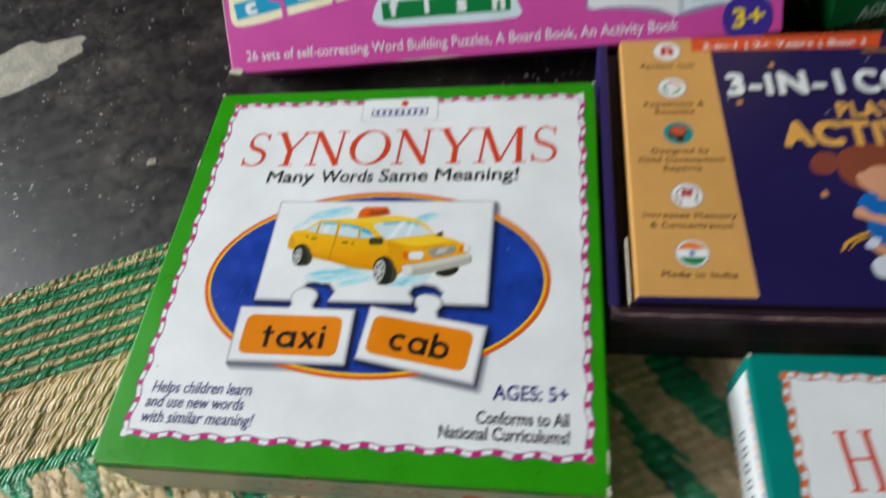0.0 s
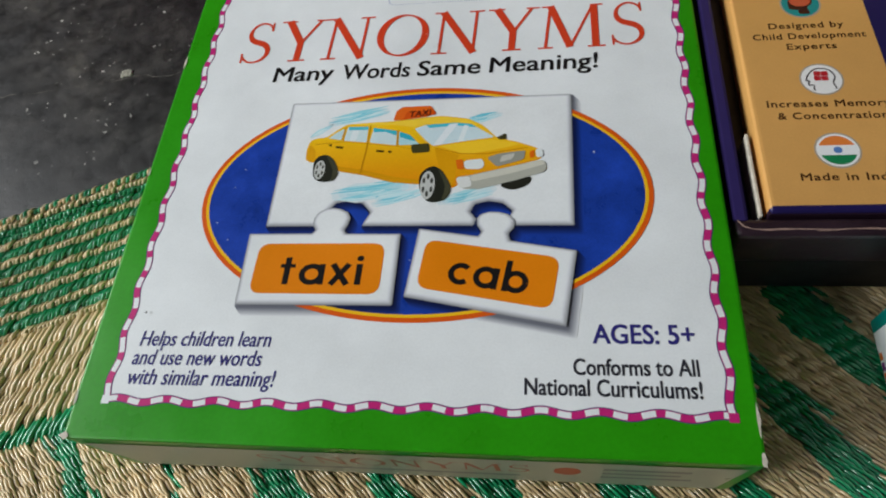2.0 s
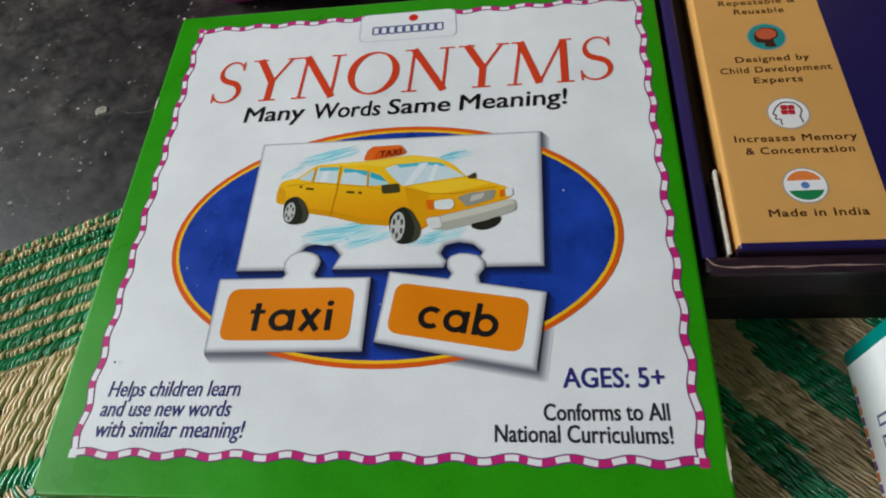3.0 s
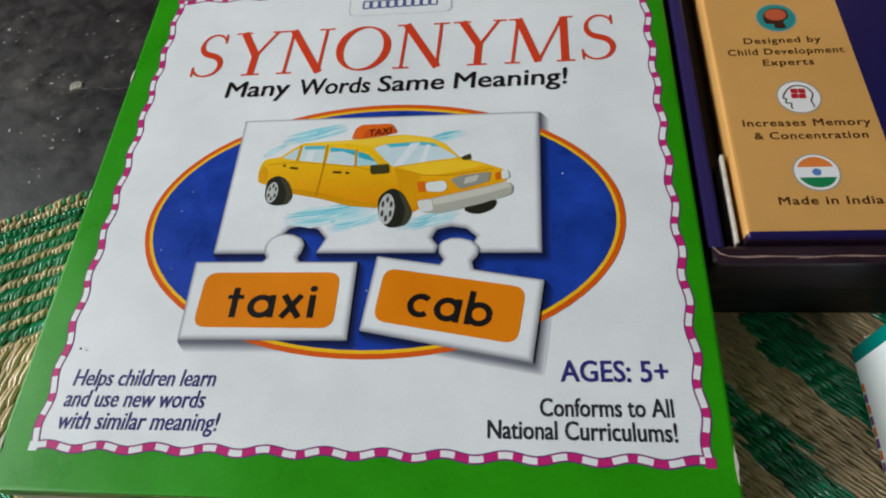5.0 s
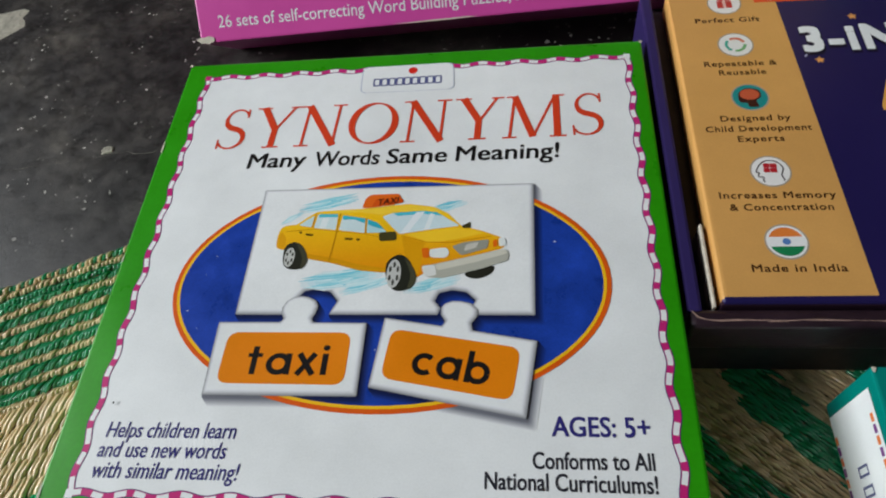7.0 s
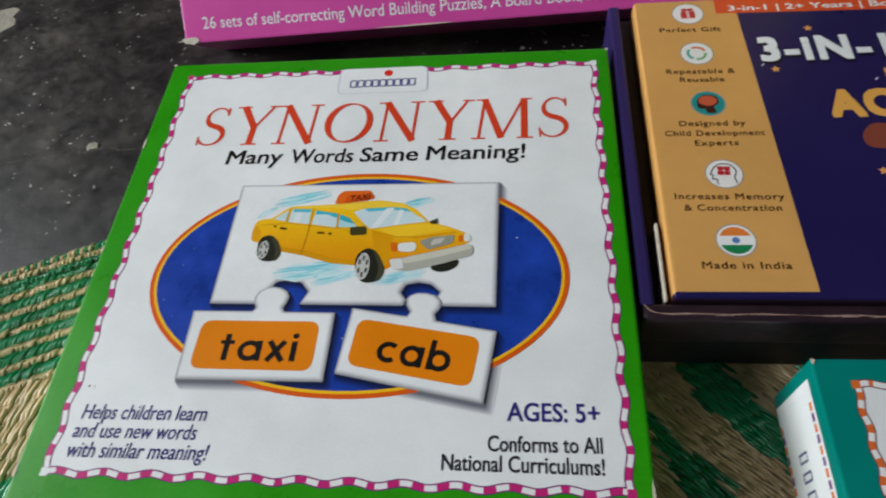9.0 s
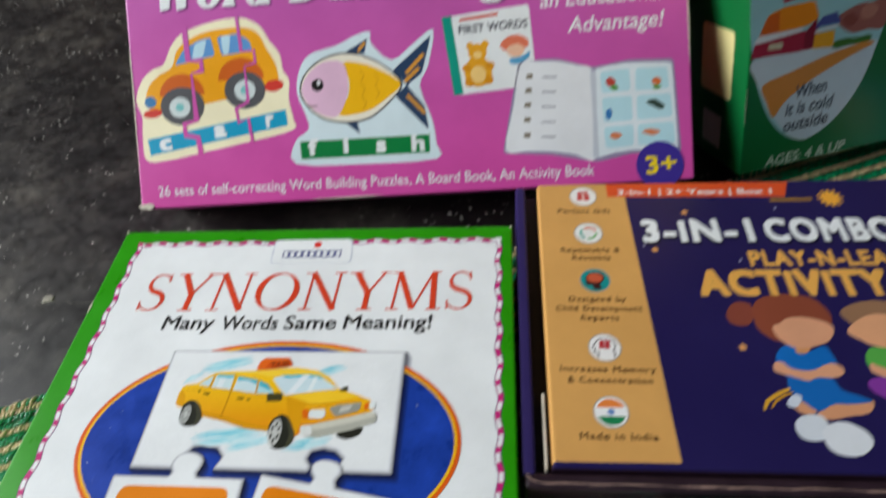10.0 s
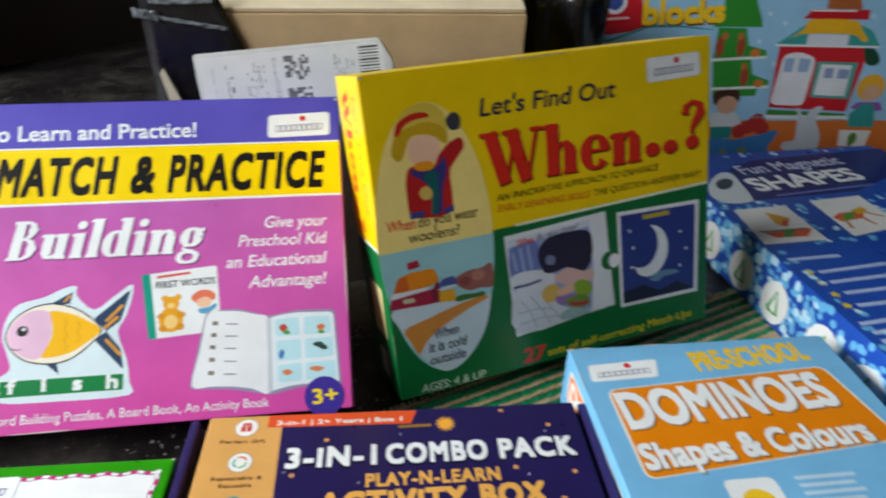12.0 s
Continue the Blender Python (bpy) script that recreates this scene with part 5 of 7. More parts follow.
printed(when, "figure_mitten", [smooth_loop([(53.2, 186.1), (58.2, 188.8), (62.1, 185.1), (61.1, 178.5), (55.9, 177.7), (52.7, 181.5)], 3)], 5, ink(58, 58, 66))
printed(when, "figure_glove", [smooth_loop([(29.9, 141.9), (34.6, 145.5), (38.5, 141.4), (37.1, 136.6), (31.8, 136.7)], 3)], 8, ink(206, 176, 90))
prints(when, "figure_cuff", [[(21.7, 129.7), (32.2, 129.5), (31.2, 125.4), (22.2, 125.4)], [(45.0, 128.3), (52.0, 130.1), (51.8, 125.8), (45.6, 124.6)]], 8, ink(60, 64, 130))
text(when, "heading_lettering", "Let's Find Out", [(75.9, 183.5), (176.9, 183.8)], 11.0, 3, ink(30, 26, 60), 0.15, 0.02)
for layer, dx, dy, colour in ((3, 0.9, -1.2, ink(70, 20, 10)), (4.5, 0.0, 0.0, ink(212, 44, 28))):
    for string, line in (("When", [(75.4, 137.7), (199.1, 136.4)]), ("..", [(199.6, 138.8), (228.9, 138.5)]), ("?", [(230.4, 139.1), (252.1, 139.3)])):
        serif_text(when, "title_lettering" if dx == 0 else "drop_lettering", string, [(x + dx, y + dy) for x, y in line], 34.9, layer, colour, 0.0, 0.03)
text(when, "small_lettering", "AN INNOVATIVE APPROACH TO ENHANCE", [(82.9, 126.5), (212.0, 127.4)], 4.6, 3, ink(60, 40, 10), 0.2, 0.01)
text(when, "small_lettering", "EARLY LEARNING SKILLS", [(83.0, 119.1), (154.4, 117.2)], 4.6, 3, ink(214, 80, 20), 0.2, 0.01)
text(when, "small_lettering", "THE QUESTION-ANSWER WAY!", [(157.6, 117.5), (249.2, 116.9)], 4.6, 3, ink(60, 40, 10), 0.2, 0.01)
picture_card = printed(when, "picture_card", [[(86.0, 101.1), (165.9, 104.9), (172.0, 31.4), (89.9, 25.5)]], 3, ink(222, 226, 232))
printed(picture_card, "picture_wall", [[(87.8, 97.7), (152.3, 101.1), (154.4, 68.0), (152.2, 30.9), (92.1, 27.2)]], 4, ink(148, 160, 200))
printed(picture_card, "picture_heading", [[(87.8, 97.7), (152.3, 101.1), (152.8, 96.3), (88.1, 92.7)]], 4.4, ink(206, 210, 222))
printed(picture_card, "picture_curtain", [smooth_loop([(88.9, 89.5), (98.8, 93.6), (109.7, 93.7), (112.2, 81.5), (110.4, 68.7), (98.6, 69.3), (89.4, 67.8)], 3)], 5, ink(108, 122, 178))
printed(picture_card, "curtain_fold", [strip([(91.3, 88.7), (93.6, 74.9)], [2.0, 2.0])], 5.5, ink(150, 164, 206))
printed(picture_card, "curtain_fold", [strip([(97.2, 90.8), (99.5, 73.1)], [2.0, 2.0])], 5.5, ink(150, 164, 206))
printed(picture_card, "curtain_fold", [strip([(103.0, 92.1), (105.4, 73.6)], [2.0, 2.0])], 5.5, ink(150, 164, 206))
printed(picture_card, "picture_pillow", [smooth_loop([(89.4, 71.0), (98.6, 73.2), (112.1, 71.6), (124.2, 64.6), (119.9, 57.2), (102.7, 57.2), (90.9, 61.5)], 3)], 5.6, ink(214, 218, 226))
printed(picture_card, "pillow_edge", [strip([(90.1, 62.9), (102.8, 62.9), (112.1, 64.4)], [2.0, 2.0, 2.0])], 6, ink(64, 74, 124))
printed(picture_card, "picture_hair", [smooth_loop([(110.5, 83.0), (115.5, 91.9), (128.3, 95.3), (150.7, 93.5), (154.5, 81.8), (152.6, 69.2), (145.2, 63.1), (133.7, 69.3), (124.2, 67.8), (114.7, 69.5)], 3)], 6.4, ink(40, 38, 62))
printed(picture_card, "hair_light", [smooth_loop([(116.4, 78.8), (119.8, 81.4), (124.1, 78.2), (122.4, 73.7), (117.3, 74.7)], 3)], 6.8, ink(120, 126, 158))
printed(picture_card, "picture_cheek", [smooth_loop([(126.3, 66.6), (135.0, 68.7), (146.1, 63.8), (154.1, 64.0), (153.4, 55.9), (141.8, 53.9), (129.5, 57.1), (122.5, 62.4)], 3)], 7, ink(214, 176, 170))
printed(picture_card, "picture_quilt", [smooth_loop([(90.9, 59.5), (107.0, 58.5), (117.7, 54.4), (124.3, 42.8), (142.2, 34.6), (152.6, 32.9), (152.2, 30.9), (92.1, 27.2)], 3)], 6, ink(206, 212, 220))
printed(picture_card, "quilt_fold", [strip([(95.0, 52.6), (102.6, 40.9), (106.8, 29.1)], [1.2, 1.2, 1.2])], 6.6, ink(176, 184, 200))
printed(picture_card, "quilt_fold", [strip([(102.7, 54.0), (112.1, 40.6), (117.3, 29.5)], [1.2, 1.2, 1.2])], 6.6, ink(176, 184, 200))
printed(picture_card, "quilt_fold", [strip([(112.1, 51.3), (120.8, 38.9), (127.0, 30.0)], [1.2, 1.2, 1.2])], 6.6, ink(176, 184, 200))
printed(picture_card, "quilt_fold", [strip([(92.3, 42.9), (106.9, 43.3), (119.9, 40.7)], [1.2, 1.2, 1.2])], 6.6, ink(176, 184, 200))
printed(picture_card, "quilt_fold", [strip([(93.9, 34.3), (111.2, 35.8), (133.3, 32.1)], [1.2, 1.2, 1.2])], 6.6, ink(176, 184, 200))
printed(picture_card, "picture_sleeve", [smooth_loop([(112.1, 54.6), (118.1, 59.2), (125.1, 57.1), (126.9, 50.1), (120.8, 45.5), (113.8, 47.7)], 3)], 7.4, ink(214, 176, 88))
printed(picture_card, "picture_hand", [smooth_loop([(124.2, 53.1), (133.0, 55.6), (140.1, 53.4), (136.6, 49.9), (126.9, 48.5)], 3)], 7.8, ink(226, 180, 150))
printed(picture_card, "picture_cuff", [smooth_loop([(122.5, 48.5), (133.1, 48.9), (142.0, 46.4), (135.8, 41.7), (126.1, 42.0)], 3)], 7.6, ink(150, 116, 176))
printed(picture_card, "picture_toy", [smooth_loop([(138.3, 55.4), (144.4, 57.5), (151.6, 53.7), (152.7, 46.8), (146.5, 43.8), (140.2, 46.7)], 3)], 8, ink(128, 164, 44))
printed(picture_card, "toy_body", [smooth_loop([(132.2, 44.9), (142.0, 46.4), (150.1, 42.3), (149.3, 36.5), (139.4, 36.8), (131.4, 40.9)], 3)], 8, ink(110, 140, 60))
printed(picture_card, "toy_scarf", [strip([(134.0, 41.2), (142.1, 38.8), (149.3, 39.1)], [3.0, 3.0, 3.0])], 8.6, ink(176, 60, 60))
printed(picture_card, "picture_blanket", [smooth_loop([(126.6, 35.2), (135.4, 37.6), (146.7, 33.7), (152.2, 30.9), (137.8, 28.7), (127.0, 30.0)], 3)], 8.2, ink(150, 178, 180))
text(picture_card, "picture_lettering", "When", [(95.5, 92.6), (108.0, 93.2)], 4.6, 5, ink(206, 60, 50), 0.1, 0.02)
text(picture_card, "picture_lettering", "do you sleep?", [(110.5, 93.9), (143.7, 96.2)], 4.6, 5, ink(70, 74, 110), 0.1, 0.01)
printed(when, "card_knob", [oval(*(167.6, 67.1), 6, 7)], 4, DGREEN)
moon_card = printed(when, "moon_card", [[(175.6, 101.9), (248.2, 99.3), (247.5, 25.2), (177.4, 27.4)]], 3, ink(230, 232, 236))
printed(when, "card_knob", [oval(*(172.4, 66.2), 4.5, 5.5)], 5, ink(230, 232, 236))
printed(moon_card, "night_sky", [[(178.4, 98.9), (244.6, 96.5), (244.3, 28.3), (179.9, 30.0)]], 4, ink(44, 60, 130))
printed(moon_card, "night_hill", [[(179.2, 38.9), (197.4, 41.6), (212.6, 33.6), (228.3, 38.0), (244.3, 28.8), (179.9, 30.0)]], 5, ink(30, 40, 60))
MO = (203.0, 67.3)
printed(moon_card, "crescent_moon", [oval(MO[0], MO[1], 17, 20, 0, 24, -125, 70) + oval(MO[0] - 6, MO[1] + 5, 14, 17, 0, 24, -120, 60)[::-1]], 5, ink(226, 232, 236))
prints(moon_card, "star", [oval(*p, 1.2, 1.2, 0, 6) for p in [(186.2, 85.9), (231.1, 77.3), (189.2, 72.3), (236.3, 62.9), (231.0, 50.3), (187.7, 57.2)]], 5, WHITE)
printed(moon_card, "cloud", [smooth_loop([(204.0, 46.4), (211.9, 49.3), (225.4, 48.1), (229.5, 44.7), (216.0, 44.2), (211.4, 41.6), (204.2, 43.4)], 3)], 6, ink(104, 140, 168))
printed(moon_card, "lettering_bar", [bar(*[(197.6, 94.3), (220.8, 93.9)], 3.4)], 6, ink(190, 170, 60))
text(when, "count_lettering", "27", [(94.4, 3.3), (111.9, 2.7)], 11, 3, ink(206, 60, 50), 0.1, 0.04)
text(when, "foot_lettering", "sets of self-correcting Match Ups", [(113.9, 4.0), (242.2, 5.4)], 6, 3, ink(216, 200, 40), 0.1, 0.02)
text(when, "foot_lettering", "AGES: 4 & UP", [(15.3, 1.9), (63.8, 0.9)], 6, 3, ink(200, 220, 200), 0.1, 0.01)
badge(when, [(202.6, 206.2), (246.2, 206.8), (247.7, 190.8), (203.2, 189.9)], 3, (140, 140, 160))
SIDE = plane_at((-0.0002, 0, -0.0655), (0, 0, 1), (0, 1, 0))
printed(when, "spine_yellow", [[(0.5, G[0][1]), (65, G[0][1]), (65, 216.2), (0.5, 216.2)]], 1, YEL2, "", SIDE)
printed(when, "spine_rule", [[(0.5, G[0][1] - 1), (65, G[0][1] - 1), (65, G[0][1] + 1), (0.5, G[0][1] + 1)]], 2, WHITE, "", SIDE)
serif_text(when, "spine_lettering", "When..?", [(13, 208), (13, 112)], 17, 2, ink(214, 60, 30)).matrix_basis = SIDE
text(when, "spine_small_lettering", "Let's Find Out", [(42, 204), (42, 128)], 7, 2, ink(206, 110, 60), 0.0, 0.0, "", SIDE)
TOPSIDE = plane_at((0, 0.2170, 0), (1, 0, 0), (0, 0, -1))
printed(when, "top_yellow", [[(0.5, 0.3), (255.9, 0.3), (255.9, 65), (0.5, 65)]], 1, YEL2, "", TOPSIDE)
printed(pink, "top_violet", [[(0.5, 0.3), (306.5, 0.3), (306.5, 46.5), (0.5, 46.5)]], 1, ink(88, 80, 178), "", plane_at((0, 0.2165, 0), (1, 0, 0), (0, 0, -1)))
printed(when, "spine_picture", [soft([(20, 40), (52, 40), (52, 78), (20, 78)], 3)], 2, ink(226, 214, 150), "", SIDE)
printed(when, "spine_mark", [[(24, 8), (44, 8), (44, 28), (24, 28)]], 2, ink(200, 206, 200), "", SIDE)
scuffs(when, [(1, 215.5, 2, 1.2), (255.6, 214, 0.8, 2), (0.4, 40, 0.4, 12), (120, 216.3, 30, 0.4), (255.9, 60, 0.4, 10)], 8, 9)

# ---- the combo activity box ----
combo = thing("combo_activity_box", plane_at((0.2034, 0.0697, 0.0448), (1.0000, -0.0046, 0.0000), (0.0046, 1.0000, 0.0000)), "dark violet activity box with a tan strip, lying flat", "game box", "game boxes")
DARKIN = shade("black_card_edge", (24, 20, 26), 0.5, spread=0.3, scale=60)
part("tray", block(0.0, 0.242, 0.0, 0.159, -0.0412, -0.010, 0.001), DARKIN, combo)
part("side_flap", block(-0.0018, 0.0032, 0.004, 0.1585, -0.030, -0.0012, 0.0012), ink(50, 40, 92), combo)
part("side_flap", block(0.2368, 0.242, 0.002, 0.1585, -0.030, -0.0012, 0.0012), ink(50, 40, 92), combo)
part("front_lip", block(-0.0012, 0.2432, -0.0012, 0.0052, -0.0200, -0.0016, 0.0026, 5), shade("violet_black_card", (44, 29, 38), 0.4, spread=0.4, scale=60, bump=0.2, fine=300), combo)
rng = random.Random(21)
FOLD = shade("rubbed_fold", (150, 122, 112), 0.8, spread=0.5, scale=400)
rim = [(-0.6, 12.0), (-0.7, 7.5), (-0.3, 4.2), (1.4, 2.0), (4.0, 1.1)] + [(x, 0.9 + rng.uniform(-0.25, 0.25)) for x in range(8, 240, 5)] + [(241.6, 2.4)]
wear = [rng.uniform(0.15, 0.75) for _ in rim]
prints(combo, "lip_wear", [strip(rim[i:i + 6], wear[i:i + 6]) for i in range(0, len(rim) - 1, 5)], 1, FOLD, "rubbed pale fold", pose(0, 0, -0.0015))
prints(combo, "lip_wear", [strip([(x, 0.3), (x + 2.5, 0.5), (x + rng.uniform(4, 7), 0.35)], [0.1, 0.5, 0.1]) for x in (22, 61, 70, 118, 160, 205)], 2, FOLD, "", pose(0, 0, -0.0015))
part("lid_panel", block(0.0095, 0.2335, 0.0062, 0.159, -0.012, 0.0, 0.0016, 3), NAVY, combo)
# Brown-violet ink puts the dark reflection on the navy front edge into colour.
part("panel_edge", block(0.0093, 0.2337, 0.0060, 0.0075, -0.012, -0.0012, 0.0004), ink(46, 30, 44), combo)
part("torn_tab", block(0.0068, 0.0078, 0.006, 0.038, -0.011, -0.0022, 0.0003), SCUFF, combo, "torn pale card tab")
TANP = ink(216, 162, 92)
part("tan_wrap", block(0.0094, 0.0140, 0.0070, 0.1588, -0.0115, 0.00001, 0.0016, 3), TANP, combo)
printed(combo, "tan_strip", [[(11.2, 8.4), (56.1, 8.7), (53.1, 151.2)] + [(46.5, 158.4), (10.2, 158.4)]], 1, TANP)
CIRC = [(32.4, 149.6), (32.8, 123.9), (33.2, 94.6), (33.7, 58.5), (33.0, 28.9)]
discs = []
for i, ((x, y), col) in enumerate(zip(CIRC, ((240, 236, 232), (236, 236, 232), (20, 140, 140), (240, 238, 236), (238, 238, 238)))):
    printed(combo, "icon_ring", [oval(x, y, 7.0, 7.0, 0, 32)], 2, ink(176, 160, 140))
    discs.append(printed(combo, "icon_disc", [oval(x, y, 6.4, 6.4, 0, 32)], 3, ink(*col)))
x, y = CIRC[0]
printed(discs[0], "gift_icon", [[(x - 3, y - 3), (x + 3, y - 3), (x + 3, y + 1.5), (x - 3, y + 1.5)], oval(x - 1.3, y + 2.6, 1.4, 1), oval(x + 1.3, y + 2.6, 1.4, 1)], 4, ink(196, 60, 56))
printed(discs[0], "gift_ribbon", [[(x - 0.6, y - 3), (x + 0.6, y - 3), (x + 0.6, y + 1.5), (x - 0.6, y + 1.5)]], 5, ink(236, 190, 180))
x, y = CIRC[1]
for a0, col in ((20, (220, 120, 90)), (140, (70, 170, 150)), (260, (120, 180, 120))):
    printed(discs[1], "cycle_icon", band(oval(x, y, 3.6, 3.6, 0, 10, a0, a0 + 100), [1.2] * 11), 4, ink(*col))
x, y = CIRC[2]
printed(discs[2], "brain_icon", [oval(x, y + 1.4, 3.6, 2.8)], 5, ink(200, 90, 60))
printed(discs[2], "mind_icon", [smooth_loop([(x - 4, y + 2), (x - 1, y + 4.6), (x + 3.6, y + 3.6), (x + 4, y), (x + 2, y - 2), (x + 2.5, y - 5), (x - 1, y - 5), (x - 1.4, y - 3), (x - 4, y - 2.4)], 3)], 4, ink(60, 24, 26))
x, y = CIRC[3]
mind = smooth_loop([(x - 2.6, y - 4.8), (x - 2.8, y - 2.6), (x - 4.4, y - 2.4), (x - 4.0, y - 0.6), (x - 4.9, y - 0.4), (x - 3.8, y + 2.2), (x - 1.2, y + 4.6), (x + 2.6, y + 4.2), (x + 4.4, y + 1.2), (x + 3.4, y - 1.8), (x + 3.6, y - 4.4)], 4)
printed(discs[3], "mind_outline", band(mind[:41], [0.5] * 41), 4, ink(70, 60, 62))
prints(discs[3], "puzzle_icon", [soft([(x + a - 1.1, y + b - 1.0), (x + a + 1.1, y + b - 1.0), (x + a + 1.1, y + b + 1.0), (x + a - 1.1, y + b + 1.0)], 0.5) for a, b in ((-1.2, 0.4), (1.1, 0.3), (-1.0, 2.5), (1.3, 2.4))], 5, ink(190, 40, 50))
x, y = CIRC[4]
printed(discs[4], "flag_saffron", [oval(x, y, 5.6, 5.6, 0, 20, 20, 160)], 4, ink(230, 130, 60))
printed(discs[4], "flag_green", [oval(x, y, 5.6, 5.6, 0, 20, 200, 340)], 4, ink(30, 130, 80))
printed(discs[4], "flag_wheel", [oval(x, y, 1.3, 1.3, 0, 16)], 5, ink(90, 130, 190))
BROWN = ink(74, 44, 20)
for line, words in (([(19.2, 138.0), (44.7, 137.4)], "Perfect Gift"), ([(19.1, 112.0), (46.3, 111.5)], "Repeatable &"), ([(24.0, 107.0), (41.5, 106.7)], "Reusable"),
                    ([(20.7, 82.7), (45.5, 82.4)], "Designed by"), ([(14.7, 77.6), (51.8, 77.2)], "Child Development"), ([(25.3, 72.5), (41.3, 72.3)], "Experts"),
                    ([(14.7, 47.0), (52.7, 46.4)], "Increases Memory"), ([(17.4, 41.8), (50.8, 41.4)], "& Concentration"), ([(20.3, 17.5), (49.3, 17.4)], "Made in India")):
    text(combo, "strip_lettering", words, line, 2.7, 2, BROWN, 0.0, 0.022, "", None, 1.12)
printed(combo, "ribbon_label", [[(44.6, 158.5), (134.2, 157.6), (130.3, 147.0), (44.6, 149.0)]], 2, ink(222, 84, 40))
text(combo, "ribbon_lettering", "3-in-1 | 2+ Years | Box 1", [(50.0, 150.4), (124.9, 149.4)], 3.6, 3, WHITE, 0, 0.02)
for name, dy, layer, colour, bold in (("drop_lettering", -1.4, 2, ink(16, 12, 40), 0.075), ("title_lettering", 0.0, 3, WHITE, 0.05)):
    word_row(combo, name, (("3-iN-1", [(58.8, 118.4 + dy), (108.8, 118.2 + dy)]), ("COMBO", [(115.4, 118.0 + dy), (173.2, 117.9 + dy)]), ("PACK", [(181.2, 117.8 + dy), (225.2, 117.7 + dy)])), 13.2, layer, colour, 0, bold, "chunky white capitals" if dy == 0 else "", 1.14)
GOLD = ink(232, 172, 84)
text(combo, "title_lettering", "PLAY-N-LEARN", [(103.8, 102.8), (178.0, 102.8)], 8.2, 3, GOLD, 0, 0.05, "", None, 1.14)
word_row(combo, "title_lettering", (("ACTiViTY", [(79.0, 86.3), (157.6, 86.3)]), ("BOX", [(166.4, 86.5), (201.5, 86.5)])), 13.0, 3, GOLD, 0, 0.06, "chunky gold capitals", 1.12)
SUN = (151.1, 145.5)
rays = []
for i in range(12):
    a = i * math.pi / 6
    rays.append(bar((SUN[0] + 3.6 * math.cos(a), SUN[1] + 3.6 * math.sin(a)), (SUN[0] + 6 * math.cos(a), SUN[1] + 6 * math.sin(a)), 1.0))
printed(combo, "sun_disc", [oval(*SUN, 4.2, 4.2)] + rays, 2, ink(236, 168, 60))
printed(combo, "maker_bars", [bar(*[(122.5, 144.8), (142.4, 145.0)], 2.2)], 2, ink(150, 110, 50))
for sx, sy in [(80.3, 137.1), (62.6, 112.9), (188.1, 110.6), (213.7, 140.9), (186.4, 154.2), (221.1, 105.6), (211.0, 88.5)] + [(89.3, 58.9)]:
    star = [(sx + (2.0 if i % 2 == 0 else 1.0) * math.cos(i * math.pi / 5 + 0.3), sy + (2.0 if i % 2 == 0 else 1.0) * math.sin(i * math.pi / 5 + 0.3)) for i in range(10)]
    printed(combo, "gold_star", [star], 2, ink(226, 160, 90))
prints(combo, "white_fleck", [bar((px, py), (px + 1.2, py + 1.4), 0.6) for px, py in [(122.9, 138.4), (57.5, 115.0), (98.8, 105.0), (194.2, 104.6), (210.1, 135.4), (209.3, 115.0)]], 2, ink(190, 190, 220))
# three seated figures as plain shapes
printed(combo, "figure_bun", [smooth_loop([(87.1, 77.4), (91.4, 81.9), (97.2, 81.3), (97.9, 75.9), (94.4, 70.0), (88.7, 70.0), (86.4, 72.9)], 3)], 2, ink(134, 68, 54))
printed(combo, "figure_hair", [smooth_loop([(98.0, 78.8), (102.5, 84.0), (111.4, 86.4), (122.6, 84.9), (127.7, 78.8), (128.3, 72.1), (123.6, 65.8), (113.9, 63.0), (105.7, 61.6), (100.8, 63.8), (97.2, 69.4)], 3)], 3, ink(140, 72, 52))
printed(combo, "figure_head", [smooth_loop([(103.8, 69.4), (107.2, 70.9), (110.6, 73.5), (117.1, 74.1), (124.4, 72.1), (127.8, 68.6), (124.9, 63.0), (119.6, 60.0), (111.4, 58.3), (106.2, 61.0), (103.8, 65.2)], 3)], 4, ink(222, 160, 124))
printed(combo, "figure_neck", [smooth_loop([(110.4, 60.2), (115.7, 60.2), (114.1, 56.5), (109.9, 56.2)], 3)], 3.4, ink(214, 150, 96))
printed(combo, "figure_top", [smooth_loop([(100.9, 54.2), (105.1, 59.4), (109.6, 59.7), (111.5, 56.4), (115.7, 57.3), (121.2, 59.7), (123.0, 55.7), (123.4, 49.7), (118.8, 44.0), (110.2, 41.9), (103.6, 43.9), (101.3, 49.5)], 3)], 3, ink(22, 106, 186))
printed(combo, "figure_arm", [smooth_loop([(99.7, 51.6), (102.8, 51.9), (105.8, 48.8), (112.9, 48.0), (120.8, 51.5), (124.9, 49.7), (124.5, 46.6), (120.1, 44.8), (114.5, 45.0), (110.2, 43.4), (106.0, 44.9), (101.3, 46.4), (98.7, 47.9)], 3)], 5, ink(222, 160, 124))
printed(combo, "figure_skirt", [smooth_loop([(103.7, 44.9), (110.2, 43.4), (119.1, 45.0), (121.5, 39.6), (126.9, 37.2), (130.7, 34.7), (122.5, 33.4), (116.4, 33.3), (110.4, 30.3), (106.3, 33.6), (103.7, 36.9), (102.1, 40.9)], 3)], 4, ink(24, 102, 180))
printed(combo, "figure_leg", [smooth_loop([(110.4, 30.3), (116.6, 34.0), (125.7, 33.9), (131.2, 35.1), (128.7, 30.2), (119.8, 28.2), (113.3, 26.9), (109.3, 28.2)], 3)], 3, ink(214, 152, 112))
